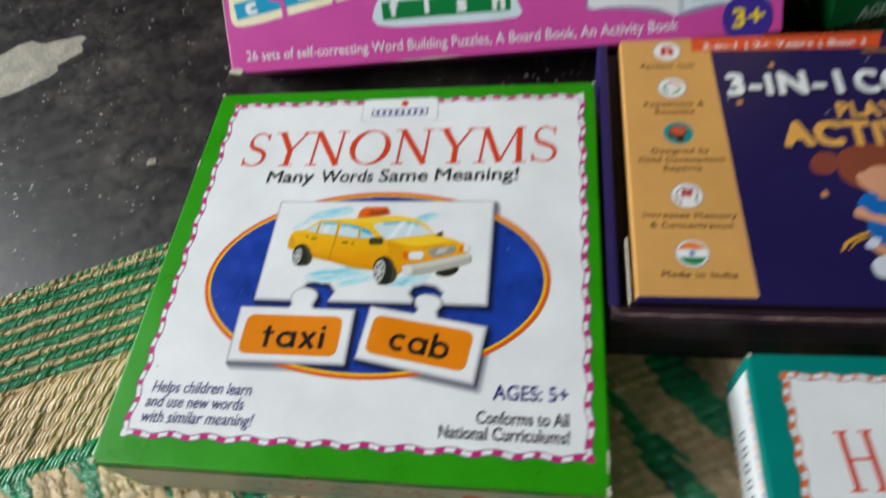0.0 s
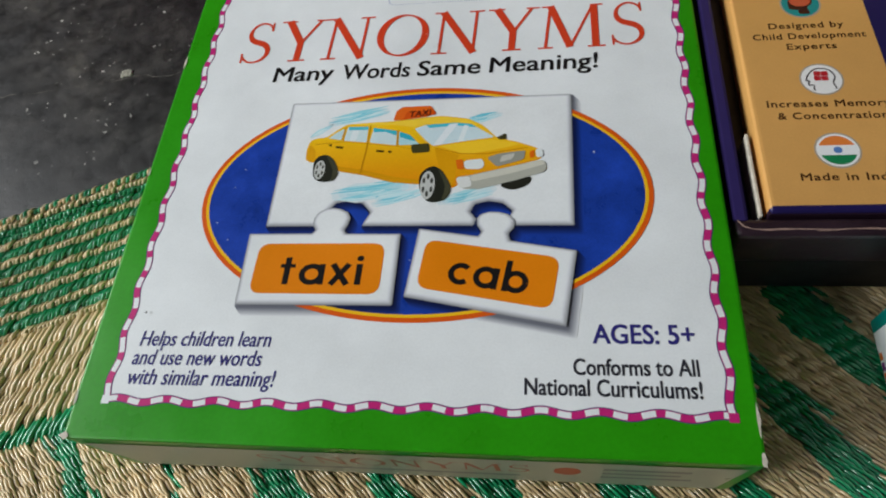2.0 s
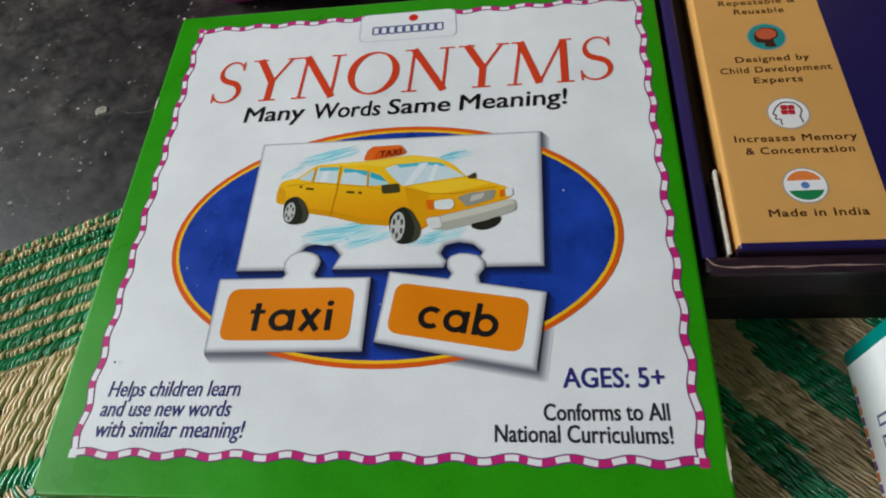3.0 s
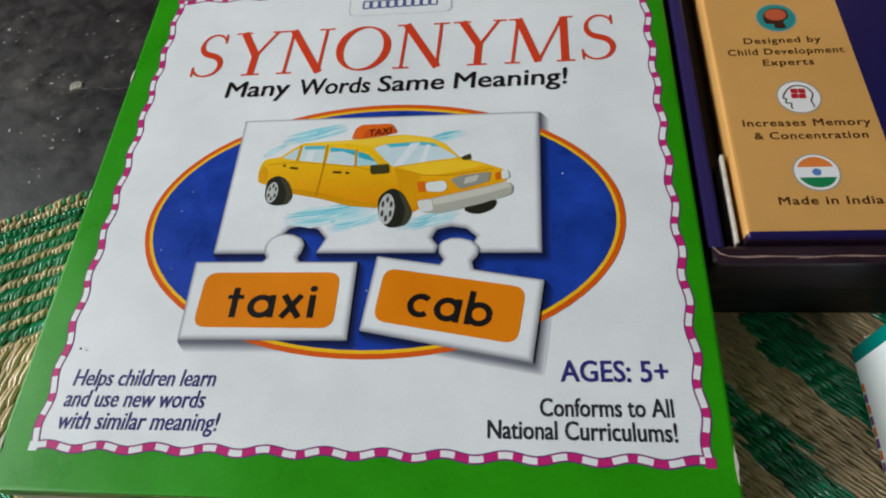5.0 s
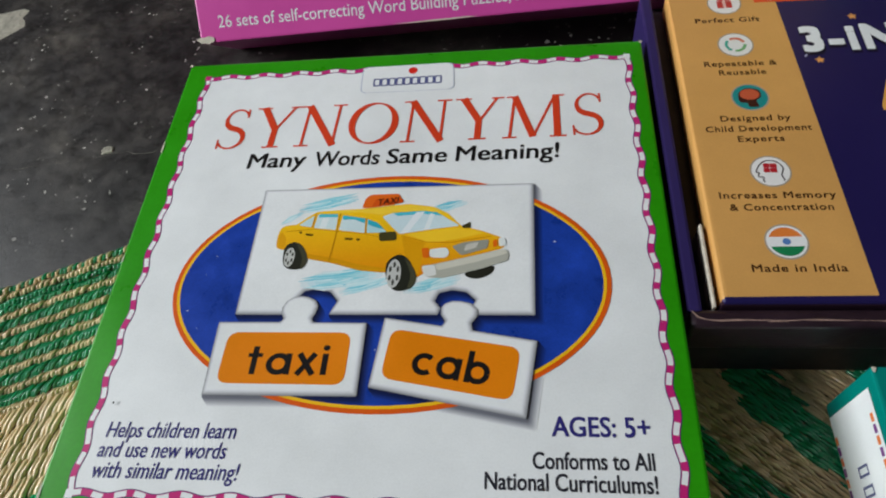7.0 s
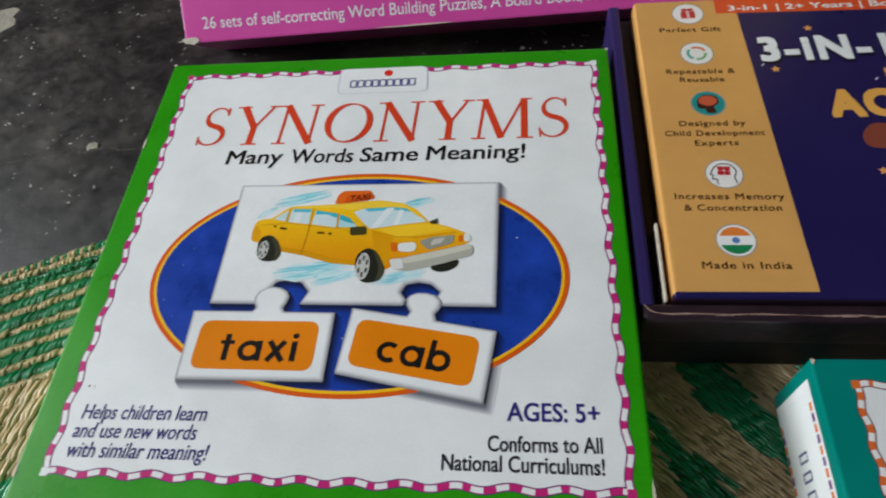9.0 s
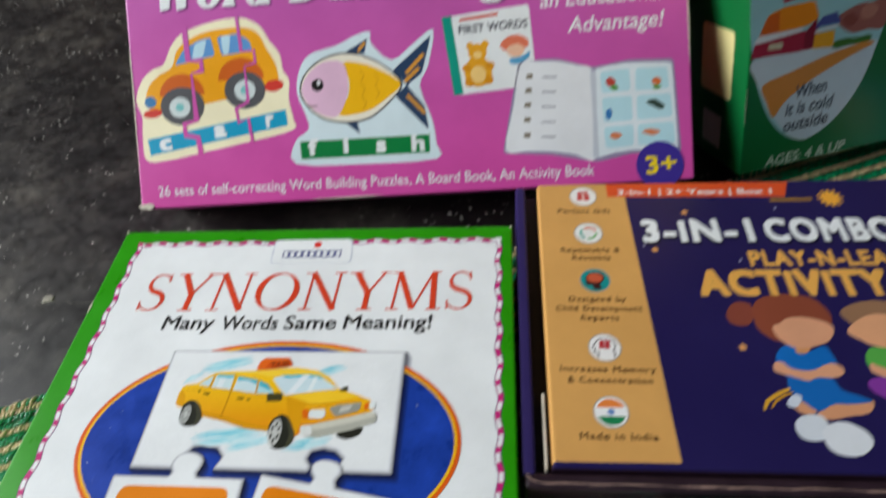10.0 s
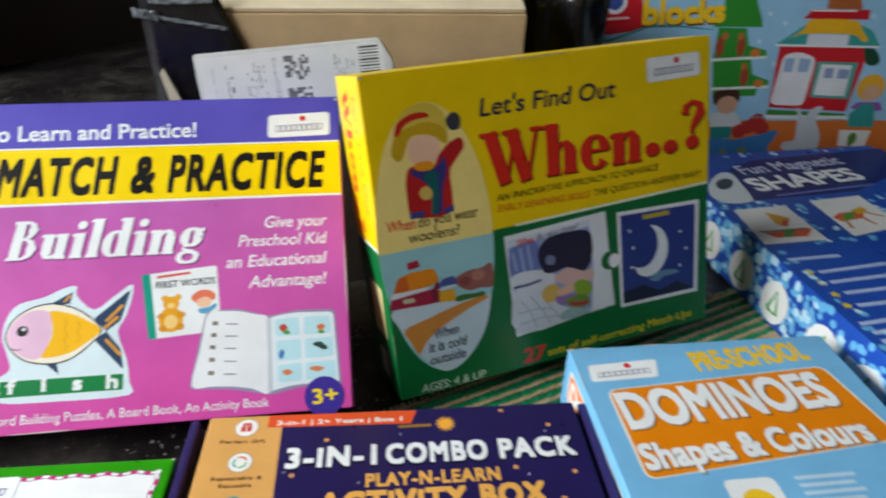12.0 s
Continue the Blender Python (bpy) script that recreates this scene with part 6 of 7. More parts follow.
printed(combo, "figure_leg", [smooth_loop([(101.4, 33.1), (106.2, 34.1), (109.4, 29.9), (104.0, 29.3)], 3)], 3, ink(214, 152, 112))
printed(combo, "figure_shoe", [smooth_loop([(99.8, 24.6), (103.7, 28.4), (109.9, 28.7), (112.0, 25.3), (111.3, 20.6), (106.6, 18.3), (101.0, 19.2)], 3)], 5, ink(214, 220, 228))
printed(combo, "figure_shoe", [smooth_loop([(108.5, 21.2), (112.8, 25.3), (119.0, 25.9), (124.6, 22.1), (125.1, 17.5), (120.5, 13.4), (114.5, 12.6), (109.5, 15.0)], 3)], 6, ink(222, 226, 232))
printed(combo, "figure_shoe", [smooth_loop([(99.8, 34.2), (103.2, 37.4), (105.7, 36.0), (102.9, 32.1), (100.1, 32.1)], 3)], 5, ink(206, 214, 226))
printed(combo, "gold_swirl", band([(90.6, 30.8), (92.6, 34.4), (96.9, 37.3), (103.4, 40.4)], [1.0, 1.6, 1.6, 1.0]), 2, ink(214, 160, 50))
printed(combo, "gold_swirl", band([(93.5, 31.5), (96.0, 34.7), (99.5, 36.9), (104.2, 38.7)], [0.6, 1.0, 1.0, 0.6]), 2, ink(196, 140, 40))
printed(combo, "figure_hair", [smooth_loop([(132.6, 76.0), (138.1, 80.4), (147.5, 82.8), (155.8, 81.5), (161.7, 77.2), (162.9, 70.5), (159.1, 65.3), (150.8, 63.4), (139.4, 65.0), (136.1, 69.7)], 3)], 3, ink(150, 112, 84))
printed(combo, "figure_head", [smooth_loop([(132.5, 66.7), (138.1, 72.3), (145.2, 75.5), (152.4, 75.1), (158.8, 72.4), (160.5, 67.3), (156.4, 62.5), (149.2, 59.0), (141.2, 59.5), (136.3, 62.6)], 3)], 4, ink(226, 164, 122))
printed(combo, "figure_top", [smooth_loop([(136.1, 56.1), (139.9, 59.2), (149.0, 58.1), (157.5, 59.2), (157.4, 53.4), (156.7, 46.7), (151.0, 44.5), (140.9, 44.6), (136.3, 48.0), (134.9, 52.1)], 3)], 3, ink(88, 170, 74))
printed(combo, "figure_arm", [smooth_loop([(136.3, 51.6), (139.7, 49.9), (145.7, 48.8), (153.6, 51.7), (157.5, 52.3), (154.4, 47.1), (146.6, 44.8), (138.9, 45.6), (135.2, 48.0)], 3)], 5, ink(222, 160, 124))
printed(combo, "figure_leg", [smooth_loop([(132.0, 42.8), (137.3, 45.5), (148.7, 44.4), (158.4, 46.2), (164.0, 43.4), (163.2, 37.1), (156.4, 35.4), (151.6, 40.1), (146.0, 37.0), (138.9, 35.5), (133.2, 38.5)], 3)], 2.6, ink(132, 58, 156))
printed(combo, "figure_shoe", [smooth_loop([(142.4, 37.3), (148.9, 38.7), (150.6, 33.3), (146.9, 27.4), (141.9, 28.4)], 3)], 4, ink(206, 150, 116))
printed(combo, "figure_shoe", [smooth_loop([(153.3, 35.8), (158.7, 36.9), (162.6, 35.6), (161.3, 31.4), (153.0, 31.1)], 3)], 4, ink(196, 120, 76))
printed(combo, "figure_hair", [smooth_loop([(171.2, 78.4), (177.1, 82.2), (189.8, 82.9), (199.5, 79.9), (203.4, 72.7), (199.4, 64.1), (182.1, 65.0), (171.8, 68.8), (170.6, 73.1)], 3)], 3, ink(150, 72, 44))
printed(combo, "figure_head", [smooth_loop([(170.7, 69.6), (175.7, 75.0), (182.4, 77.0), (191.7, 76.1), (199.7, 73.4), (199.0, 66.9), (191.1, 61.4), (180.2, 60.5), (173.1, 63.0)], 3)], 4, ink(222, 160, 124))
printed(combo, "figure_plait", [smooth_loop([(165.9, 56.3), (170.8, 60.2), (175.8, 62.3), (172.0, 56.0), (167.4, 54.2)], 3)], 3, ink(140, 66, 42))
printed(combo, "figure_top", [smooth_loop([(172.0, 56.0), (179.5, 58.9), (188.6, 58.4), (191.8, 54.5), (188.0, 46.2), (176.6, 44.3), (175.0, 49.3)], 3)], 3, ink(188, 72, 160))
printed(combo, "figure_arm", [smooth_loop([(172.4, 55.2), (176.4, 54.3), (184.5, 54.5), (186.9, 52.3), (182.0, 49.8), (175.5, 49.6), (172.0, 51.5)], 3)], 5, ink(222, 160, 124))
printed(combo, "figure_skirt", [smooth_loop([(171.3, 40.7), (177.1, 45.3), (187.2, 45.4), (184.5, 34.0), (173.4, 36.9)], 3)], 4, ink(20, 132, 170))
printed(combo, "figure_shoe", [smooth_loop([(161.4, 32.8), (167.6, 37.2), (173.4, 36.9), (173.7, 32.3), (166.4, 28.1), (161.9, 28.6)], 3)], 5, ink(210, 216, 224))

# ---- the teal word box at the front ----
teal = lid_box("teal_word_game_box", plane_at((0.2542, -0.1424, 0.0402), (1.0000, 0.0066, 0.0000), (-0.0066, 1.0000, 0.0000)), 0.200, 0.199, 0.0362, 0.0362, ink(0, 128, 118), TRAY,
               "teal and white word game box lying flat on the mat")
ribbon_border(teal, 11.6, 190, 10.0, 190.5, 1, (220, 110, 50), 5.0, 0.5, (60, 60, 100))
serif_text(teal, "title_lettering", "HO", [(25.8, 149.6), (56.3, 152.3)], 20.6, 5, RED, 0.0, 0.10)
TL = left_of(0.199)
printed(teal, "side_panel", [[(5, -35.0), (194, -35.0), (194, -4.5), (5, -4.5)]], 1, WHITE, "", TL)
for k, (y0, y1) in enumerate(((-8.0, -6.2), (-34.8, -33.0))):
    for tone, start in (((226, 120, 60), 12), ((120, 60, 130), 15.4)):
        prints(teal, "side_dash", [[(start + i * 6.8, y0), (start + 2.6 + i * 6.8, y0), (start + 2.6 + i * 6.8, y1), (start + i * 6.8, y1)] for i in range(26)], 2, ink(*tone), "", TL)
prints(teal, "lettering_bar", [bar((24 + i * 6.0, y), (27.4 + i * 6.0, y), 0.8) for i in range(9) for y in (-18.5, -24.5)] + [bar((x + i * 6.0, -18.5), (x + i * 6.0, -24.5), 0.8) for i in range(9) for x in (24.4, 27.0)], 2, ink(84, 90, 130), "", TL)
printed(teal, "side_dot", [oval(58, -13.5, 2.4, 2.4, 0, 16)], 2, ink(214, 50, 30), "", TL)
scuffs(teal, [(0.6, 198, 1.0, 1.0), (0.4, 120, 0.3, 6)], 11, 9)

# ---- the dominoes box ----
SKY = ink(120, 184, 226)
dom = lid_box("dominoes_game_box", plane_at((0.4492, 0.0801, 0.0513), (0.9998, 0.0221, 0.0000), (-0.0221, 0.9998, 0.0000)), 0.186, 0.190, 0.0475, 0.0475, SKY, TRAY,
              "light blue preschool dominoes game box lying on the mat")
badge(dom, [(8.7, 172.6), (56.7, 175.3), (52.0, 158.6), (6.7, 157.1)], 1, (150, 150, 170))
text(dom, "heading_lettering", "PRE-SCHOOL", [(81.8, 161.7), (164.4, 166.8)], 17.1, 1, ink(240, 196, 40), 0, 0.05)
PAN = [(15.2, 148.6), (166.2, 158.1), (176.9, 94.8), (15.1, 80.7)]
printed(dom, "panel_rim", [soft(grown(PAN, 1.8), 7)], 1, ink(236, 226, 210))
printed(dom, "orange_panel", [soft(PAN, 6)], 2, ink(230, 132, 12))
for string, line, cap in (("DOMINOES", [(18.7, 117.0), (158.5, 125.0)], 27.8), ("Shapes & Colours", [(17.4, 86.6), (161.5, 95.4)], 17.2)):
    text(dom, "drop_lettering", string, [(x + 0.7, y - 0.9) for x, y in line], cap, 3, ink(110, 70, 40), 0, 0.05)
    text(dom, "title_lettering", string, line, cap, 4, WHITE, 0, 0.045, "bold white lettering")
DC = (69.3, 58.9)
printed(dom, "white_tile", [soft([(DC[0] - 15, DC[1] - 15), (DC[0] + 15, DC[1] - 15), (DC[0] + 15, DC[1] + 17), (DC[0] - 15, DC[1] + 17)], 5)], 1, WHITE)
printed(dom, "yellow_disc", [oval(*DC, 10, 10)], 2, ink(240, 196, 40))
DL = (96.0, 73.6)
prints(dom, "lettering_bar", [bar((DL[0], DL[1] - i * 5), (DL[0] + 36 - 3 * (i % 2), DL[1] - i * 5), 2.4) for i in range(4)], 1, ink(190, 216, 236))
DS = left_of(0.190)
printed(dom, "side_panel", [soft([(12, -34), (150, -34), (150, -8), (12, -8)], 4)], 1, ink(236, 226, 210), "", DS)
printed(dom, "side_orange", [soft([(14, -32), (148, -32), (148, -10), (14, -10)], 4)], 2, ink(232, 120, 40), "", DS)
text(dom, "side_lettering", "DOMINOES", [(18, -28), (120, -28)], 14, 3, WHITE, 0, 0.05, "", DS)
scuffs(dom, [(1, 188.8, 3, 1.2), (12, 189.6, 6, 0.6), (0.5, 160, 0.6, 12), (60, 189.6, 10, 0.5)], 13, 9)

# ---- the magnetic shapes box ----
BLUE = ink(34, 78, 172)
shp = lid_box("magnetic_shapes_box", plane_at((0.6579, 0.2082, 0.0600), (0.9956, 0.0932, 0.0000), (-0.0932, 0.9956, 0.0000)), 0.260, 0.360, 0.0562, 0.0562, BLUE, TRAY,
              "dark blue magnetic shapes box with pale dots, lying flat")
rng = random.Random(2)
dots, pale = [], []
CARDS = [(-3.5, 167.6), (76.4, 250.2)]
for i in range(620):
    x, y = rng.uniform(3, 256), rng.uniform(3, 357)
    if x < 20 or CARDS[0][1] < y < CARDS[1][1] or y > 350:
        (dots if i % 3 else pale).append(oval(x, y, rng.uniform(2.0, 4.2), rng.uniform(2.0, 3.8), 0, 9))
tagged(printed(shp, "pale_dots", dots, 1, ink(104, 176, 222)), kind="stuff")
tagged(printed(shp, "white_dots", pale, 2, ink(186, 222, 240)), kind="stuff")
printed(shp, "title_panel", [soft([(57.0, 320.3), (95.1, 338.6), (268.2, 351.3), (248.6, 295.8), (161.2, 256.4), (39.8, 252.1)], 6)], 1.5, ink(22, 30, 104))
text(shp, "heading_lettering", "Fun Magnetic", [(66.8, 306.6), (195.1, 318.5)], 20.0, 2, ink(186, 196, 222), 0, 0.02)
text(shp, "title_lettering", "SHAPES", [(60.4, 269.8), (190.1, 281.1)], 26.0, 2, WHITE, 0, 0.04)
printed(shp, "heading_bar", [bar(*[(71.4, 258.5), (189.1, 268.0)], 3)], 2, ink(110, 120, 190))
printed(shp, "white_card", [[(11.2, 236.6), (66.5, 238.0), (64.9, 175.5), (3.8, 175.7)]], 3, ink(232, 230, 226))
printed(shp, "white_card", [[(96.3, 243.3), (154.0, 247.5), (151.7, 187.2), (92.3, 177.4)]], 3, ink(232, 230, 226))
printed(shp, "boat_shape", [[(14.9, 194.2), (64.0, 195.3), (50.7, 183.3), (21.2, 184.5)]], 4, ink(226, 90, 40))
printed(shp, "boat_sail", [[(38.6, 228.4), (55.3, 215.3), (44.4, 202.1), (35.4, 205.4)]], 4, ink(220, 160, 30))
printed(shp, "sail_tip", [[(45.1, 211.4), (54.7, 214.3), (43.3, 201.3), (38.7, 202.9)]], 5, ink(206, 80, 40))
printed(shp, "boat_keel", [[(36.1, 194.2), (46.6, 194.7), (36.4, 184.3), (27.3, 184.6)]], 5, ink(70, 150, 50))
printed(shp, "mast_line", [bar(*[(12.0, 195.6), (59.9, 195.9)], 2)], 5, ink(60, 110, 40))
printed(shp, "animal_shape", [[(97.0, 210.6), (108.5, 217.7), (136.3, 218.4), (124.7, 205.7), (99.8, 202.8)]], 4, ink(226, 100, 40))
printed(shp, "animal_back", [[(111.6, 216.2), (126.4, 217.5), (113.5, 205.1), (103.4, 204.4)]], 5, ink(90, 160, 50))
printed(shp, "animal_head", [[(123.4, 221.2), (139.4, 225.9), (138.8, 216.9), (125.1, 212.1)]], 5, ink(226, 170, 40))
prints(shp, "animal_leg", [bar(*[(105.5, 204.1), (101.4, 190.1)], 3), bar(*[(124.6, 207.9), (128.7, 193.5)], 3), bar(*[(134.9, 215.2), (147.6, 205.8)], 2.4)], 4, ink(200, 120, 50))
printed(shp, "round_emblem", [smooth_loop([(23.2, 297.6), (43.4, 313.7), (54.4, 309.6), (51.0, 287.5), (43.5, 255.1), (31.6, 248.5), (14.5, 249.7), (5.8, 260.2), (8.7, 276.7)], 3)], 3, ink(206, 212, 216))
printed(shp, "emblem_mark", [smooth_loop([(27.6, 294.4), (41.9, 300.4), (45.1, 292.1), (31.9, 278.5), (21.6, 279.9)], 3)], 4, ink(60, 70, 80))
STAR_AT = [(13.9, 131.5), (14.3, 116.4), (14.1, 101.2), (13.4, 86.9)]
ROW_AT = [(22.2, 130.3), (88.1, 134.1), (21.5, 116.1), (85.2, 118.7), (22.6, 101.5), (81.9, 103.3), (21.1, 85.8), (76.9, 86.7)]
for i, (sx, sy) in enumerate(STAR_AT):
    printed(shp, "yellow_star", [[(sx + (4.6 if k % 2 == 0 else 2.3) * math.cos(k * 0.628), sy + (4.6 if k % 2 == 0 else 2.3) * math.sin(k * 0.628)) for k in range(10)]], 2, ink(220, 196, 40))
    printed(shp, "lettering_bar", [bar(ROW_AT[2 * i], ROW_AT[2 * i + 1], 4.2)], 2, ink(170, 190, 226))
printed(shp, "lettering_bar", [bar(*[(8.6, 150.8), (56.8, 150.8)], 4.4)], 2, ink(170, 190, 226))
prints(shp, "lettering_bar", [bar(*[(6.6, 65.6), (45.0, 67.7)], 4), bar(*[(8.4, 55.1), (44.9, 57.2)], 4), bar(*[(8.3, 45.9), (45.9, 48.1)], 4)], 2, ink(170, 190, 226))
SS = left_of(0.360)
sd, sp = [], []
for i in range(460):
    (sd if i % 3 else sp).append(oval(rng.uniform(2, 358), rng.uniform(-54, -2), rng.uniform(2.2, 4.8), rng.uniform(2.2, 4.8), 0, 9))
tagged(printed(shp, "side_dots", sd, 1, ink(104, 176, 222), "", SS), kind="stuff")
tagged(printed(shp, "side_dots", sp, 2, ink(186, 222, 240), "", SS), kind="stuff")
for c in (66, 118, 171, 220, 278, 324):
    printed(shp, "side_disc", [oval(c, -35, 17, 19)], 3, ink(234, 234, 230), "", SS)
    printed(shp, "green_figure", band([(c - 6, -44), (c, -24), (c + 6, -44), (c - 6, -44)], [3.4] * 4), 4, ink(50, 150, 50), "", SS)

# ---- the building blocks box at the back ----
blk = lid_box("building_blocks_box", plane_at((0.5389, 0.5722, 0.0007), (0.9946, 0.1035, -0.0014), (-0.0211, 0.2159, 0.9762)), 0.42, 0.32, 0.07, 0.07, ink(150, 196, 226), TRAY,
              "pale blue building blocks toy box standing at the back")
printed(blk, "red_label", [[(3.0, 233.1), (59.3, 231.6), (64.8, 185.6), (5.4, 179.9)]], 1, ink(196, 30, 44))
printed(blk, "label_disc", [oval(*(31.1, 213.9), 13, 12)], 2, ink(220, 222, 228))
printed(blk, "label_mark", [oval(*(31.1, 213.9), 9, 8)], 3, ink(60, 80, 150))
printed(blk, "label_bar", [bar(*[(14.4, 196.9), (47.6, 198.3)], 2.5)], 2, ink(226, 180, 180))
text(blk, "drop_lettering", "blocks", [(64.5, 189.5), (158.6, 191.5)], 22, 1, ink(120, 60, 20), 0, 0.06)
text(blk, "title_lettering", "blocks", [(64.3, 191.7), (157.0, 193.2)], 22, 2, ink(240, 196, 40), 0, 0.05)
printed(blk, "ground", [[(153.5, 87.0), (410.9, 76.4), (427.8, 10.0), (160.2, 32.1)]], 1, ink(214, 116, 50))
prints(blk, "tree_tier", [[(145.9, 187.5), (156.3, 198.8), (156.3, 223.6), (190.0, 222.6), (203.7, 194.3), (205.0, 186.3)], [(150.0, 154.1), (152.6, 186.7), (186.8, 185.3), (191.5, 167.3), (214.4, 161.6), (215.4, 155.1)], [(154.0, 122.5), (150.3, 152.4), (196.4, 153.1), (201.0, 136.2), (222.4, 129.0), (221.9, 122.9)], [(155.1, 113.4), (154.2, 120.7), (209.6, 120.6), (208.0, 112.7)]], 2, ink(50, 140, 50))
prints(blk, "tree_rule", [bar(*[(147.5, 153.1), (215.5, 154.5)], 3), bar(*[(151.3, 122.1), (223.5, 122.2)], 3)], 3, ink(220, 230, 226))
prints(blk, "tree_toy", [oval(*p, 5, 11, 0, 14) for p in [(156.5, 166.6), (182.1, 166.6), (190.9, 134.3)]], 4, ink(160, 70, 46))
prints(blk, "tree_toy_cap", [oval(*p, 3.5, 4, 0, 12) for p in [(161.7, 177.8), (180.6, 177.0), (189.3, 145.1)]], 5, ink(190, 110, 60))
prints(blk, "tree_bauble", [oval(*p, 6, 4.6, 0, 14) for p in [(200.9, 159.3), (210.2, 126.0)]], 4, ink(206, 120, 56))
prints(blk, "snow_fleck", [oval(*p, 2.4, 2.4, 0, 10) for p in [(233.1, 189.8), (213.0, 199.7), (226.5, 146.9), (203.9, 171.4), (343.9, 195.2)]], 2, ink(200, 220, 236))
printed(blk, "teal_wave", [strip([(-6.3, 174.2), (28.1, 176.2), (71.6, 189.5), (104.2, 189.0), (145.8, 184.8)], [1.0, 2.4, 3.0, 2.4, 1.0])], 1.5, ink(60, 150, 150))
printed(blk, "dark_wreath", [smooth_loop([(339.7, 160.5), (350.4, 162.8), (363.7, 148.1), (357.8, 141.4), (345.8, 144.2)], 3)], 5, ink(24, 70, 50))
printed(blk, "snow_edge", [bar(*[(207.2, 89.5), (334.8, 82.8)], 4)], 4, ink(224, 228, 230))
prints(blk, "cart_patch", [oval(*(200.5, 49.6), 6, 6), oval(*(176.0, 48.3), 5, 6)], 4.4, ink(120, 130, 90))
house_wall = printed(blk, "house_wall", [[(230.1, 166.8), (348.1, 161.7), (330.4, 90.1), (227.2, 99.1)]], 2, ink(200, 34, 46))
prints(house_wall, "house_eaves", [[(225.8, 168.2), (266.1, 192.1), (266.7, 166.4)], [(320.5, 190.1), (345.9, 180.3), (360.5, 162.3), (314.5, 164.3)]], 3, ink(60, 156, 150))
printed(house_wall, "eaves_rule", [bar(*[(224.6, 167.0), (359.2, 161.8)], 2.4)], 6, ink(224, 230, 232))
printed(house_wall, "house_gable", [smooth_loop([(239.7, 172.2), (257.2, 183.2), (265.8, 193.3), (321.6, 191.3), (332.8, 180.3), (342.4, 170.3), (335.5, 168.2), (320.7, 176.0), (263.1, 178.3), (249.4, 176.5)], 3)], 4, ink(232, 176, 36))
printed(house_wall, "house_ridge", [[(255.2, 194.2), (263.9, 203.6), (338.6, 202.3), (338.2, 191.8)]], 4, ink(190, 30, 40))
printed(house_wall, "ridge_rule", [bar(*[(264.1, 202.5), (320.9, 201.2)], 1.6)], 5, ink(230, 226, 220))
printed(house_wall, "house_chimney", [[(281.9, 204.2), (282.4, 215.5), (323.7, 214.3), (327.7, 202.7)]], 4, ink(170, 96, 50))
printed(house_wall, "house_upper_panel", [[(263.1, 166.5), (263.9, 177.7), (317.1, 175.5), (316.6, 164.8)]], 5, ink(214, 218, 226))
printed(house_wall, "house_door", [soft([(237.4, 157.0), (258.2, 159.1), (279.4, 152.1), (272.1, 98.9), (228.1, 102.2)], 8)], 4, ink(226, 228, 232))
prints(house_wall, "door_pane", [[(239.6, 152.2), (252.2, 152.8), (250.7, 137.2), (239.3, 137.8)], [(257.9, 152.5), (272.6, 150.6), (270.9, 136.8), (257.2, 136.9)]], 5, ink(150, 176, 206))
printed(house_wall, "house_window_frame", [[(281.7, 147.8), (334.8, 145.2), (331.1, 104.2), (279.1, 108.5)]], 4, ink(60, 160, 150))
printed(house_wall, "house_window", [[(287.3, 145.1), (328.0, 142.5), (325.1, 107.7), (283.1, 110.8)]], 5, ink(226, 230, 234))
prints(house_wall, "window_pane", [[(293.3, 140.5), (305.0, 139.9), (304.4, 128.9), (292.6, 129.5)], [(311.1, 139.0), (326.1, 137.7), (324.7, 127.2), (310.3, 128.6)]], 6, ink(140, 160, 196))
printed(house_wall, "house_base", [[(226.2, 96.7), (331.0, 87.5), (331.1, 79.7), (225.9, 89.2)]], 3, ink(60, 130, 60))
printed(blk, "rabbit_shape", [smooth_loop([(264.5, 96.8), (269.1, 95.3), (275.5, 84.6), (286.0, 95.5), (299.1, 96.6), (292.1, 82.9), (300.6, 66.1), (301.5, 50.1), (290.5, 44.3), (254.5, 49.0), (254.5, 57.6), (267.4, 59.9), (267.7, 74.9), (267.9, 85.8)], 3)], 5, ink(200, 206, 214))
printed(blk, "cart", [smooth_loop([(156.0, 66.7), (188.1, 64.4), (216.2, 68.1), (244.7, 71.9), (234.5, 53.8), (227.9, 39.8), (161.2, 41.2)], 3)], 3, ink(60, 120, 180))
prints(blk, "cart_load", [oval(*(215.3, 83.5), 11, 9), oval(*(204.7, 77.9), 11, 8), oval(*(222.3, 75.4), 10, 7), oval(*(193.9, 73.6), 9, 8)], 4, ink(176, 50, 44))
printed(blk, "figure_hair", [oval(*(172.5, 112.4), 17, 12)], 3, ink(70, 44, 34))
printed(blk, "figure_head", [oval(*(174.3, 103.7), 13, 10)], 4, ink(206, 160, 132))
printed(blk, "figure_shirt", [soft([(154.5, 96.3), (188.1, 94.7), (195.9, 79.8), (156.8, 77.4)], 4)], 3.5, ink(206, 212, 214))
printed(blk, "figure_trousers", [soft([(156.5, 80.0), (184.6, 79.3), (184.3, 65.9), (158.0, 67.2)], 3)], 4.4, ink(40, 130, 126))
printed(blk, "figure_hair", [oval(*(359.3, 116.5), 19, 15)], 4, ink(226, 170, 50))
printed(blk, "figure_head", [oval(*(361.4, 110.7), 12, 9)], 5, ink(214, 168, 138))
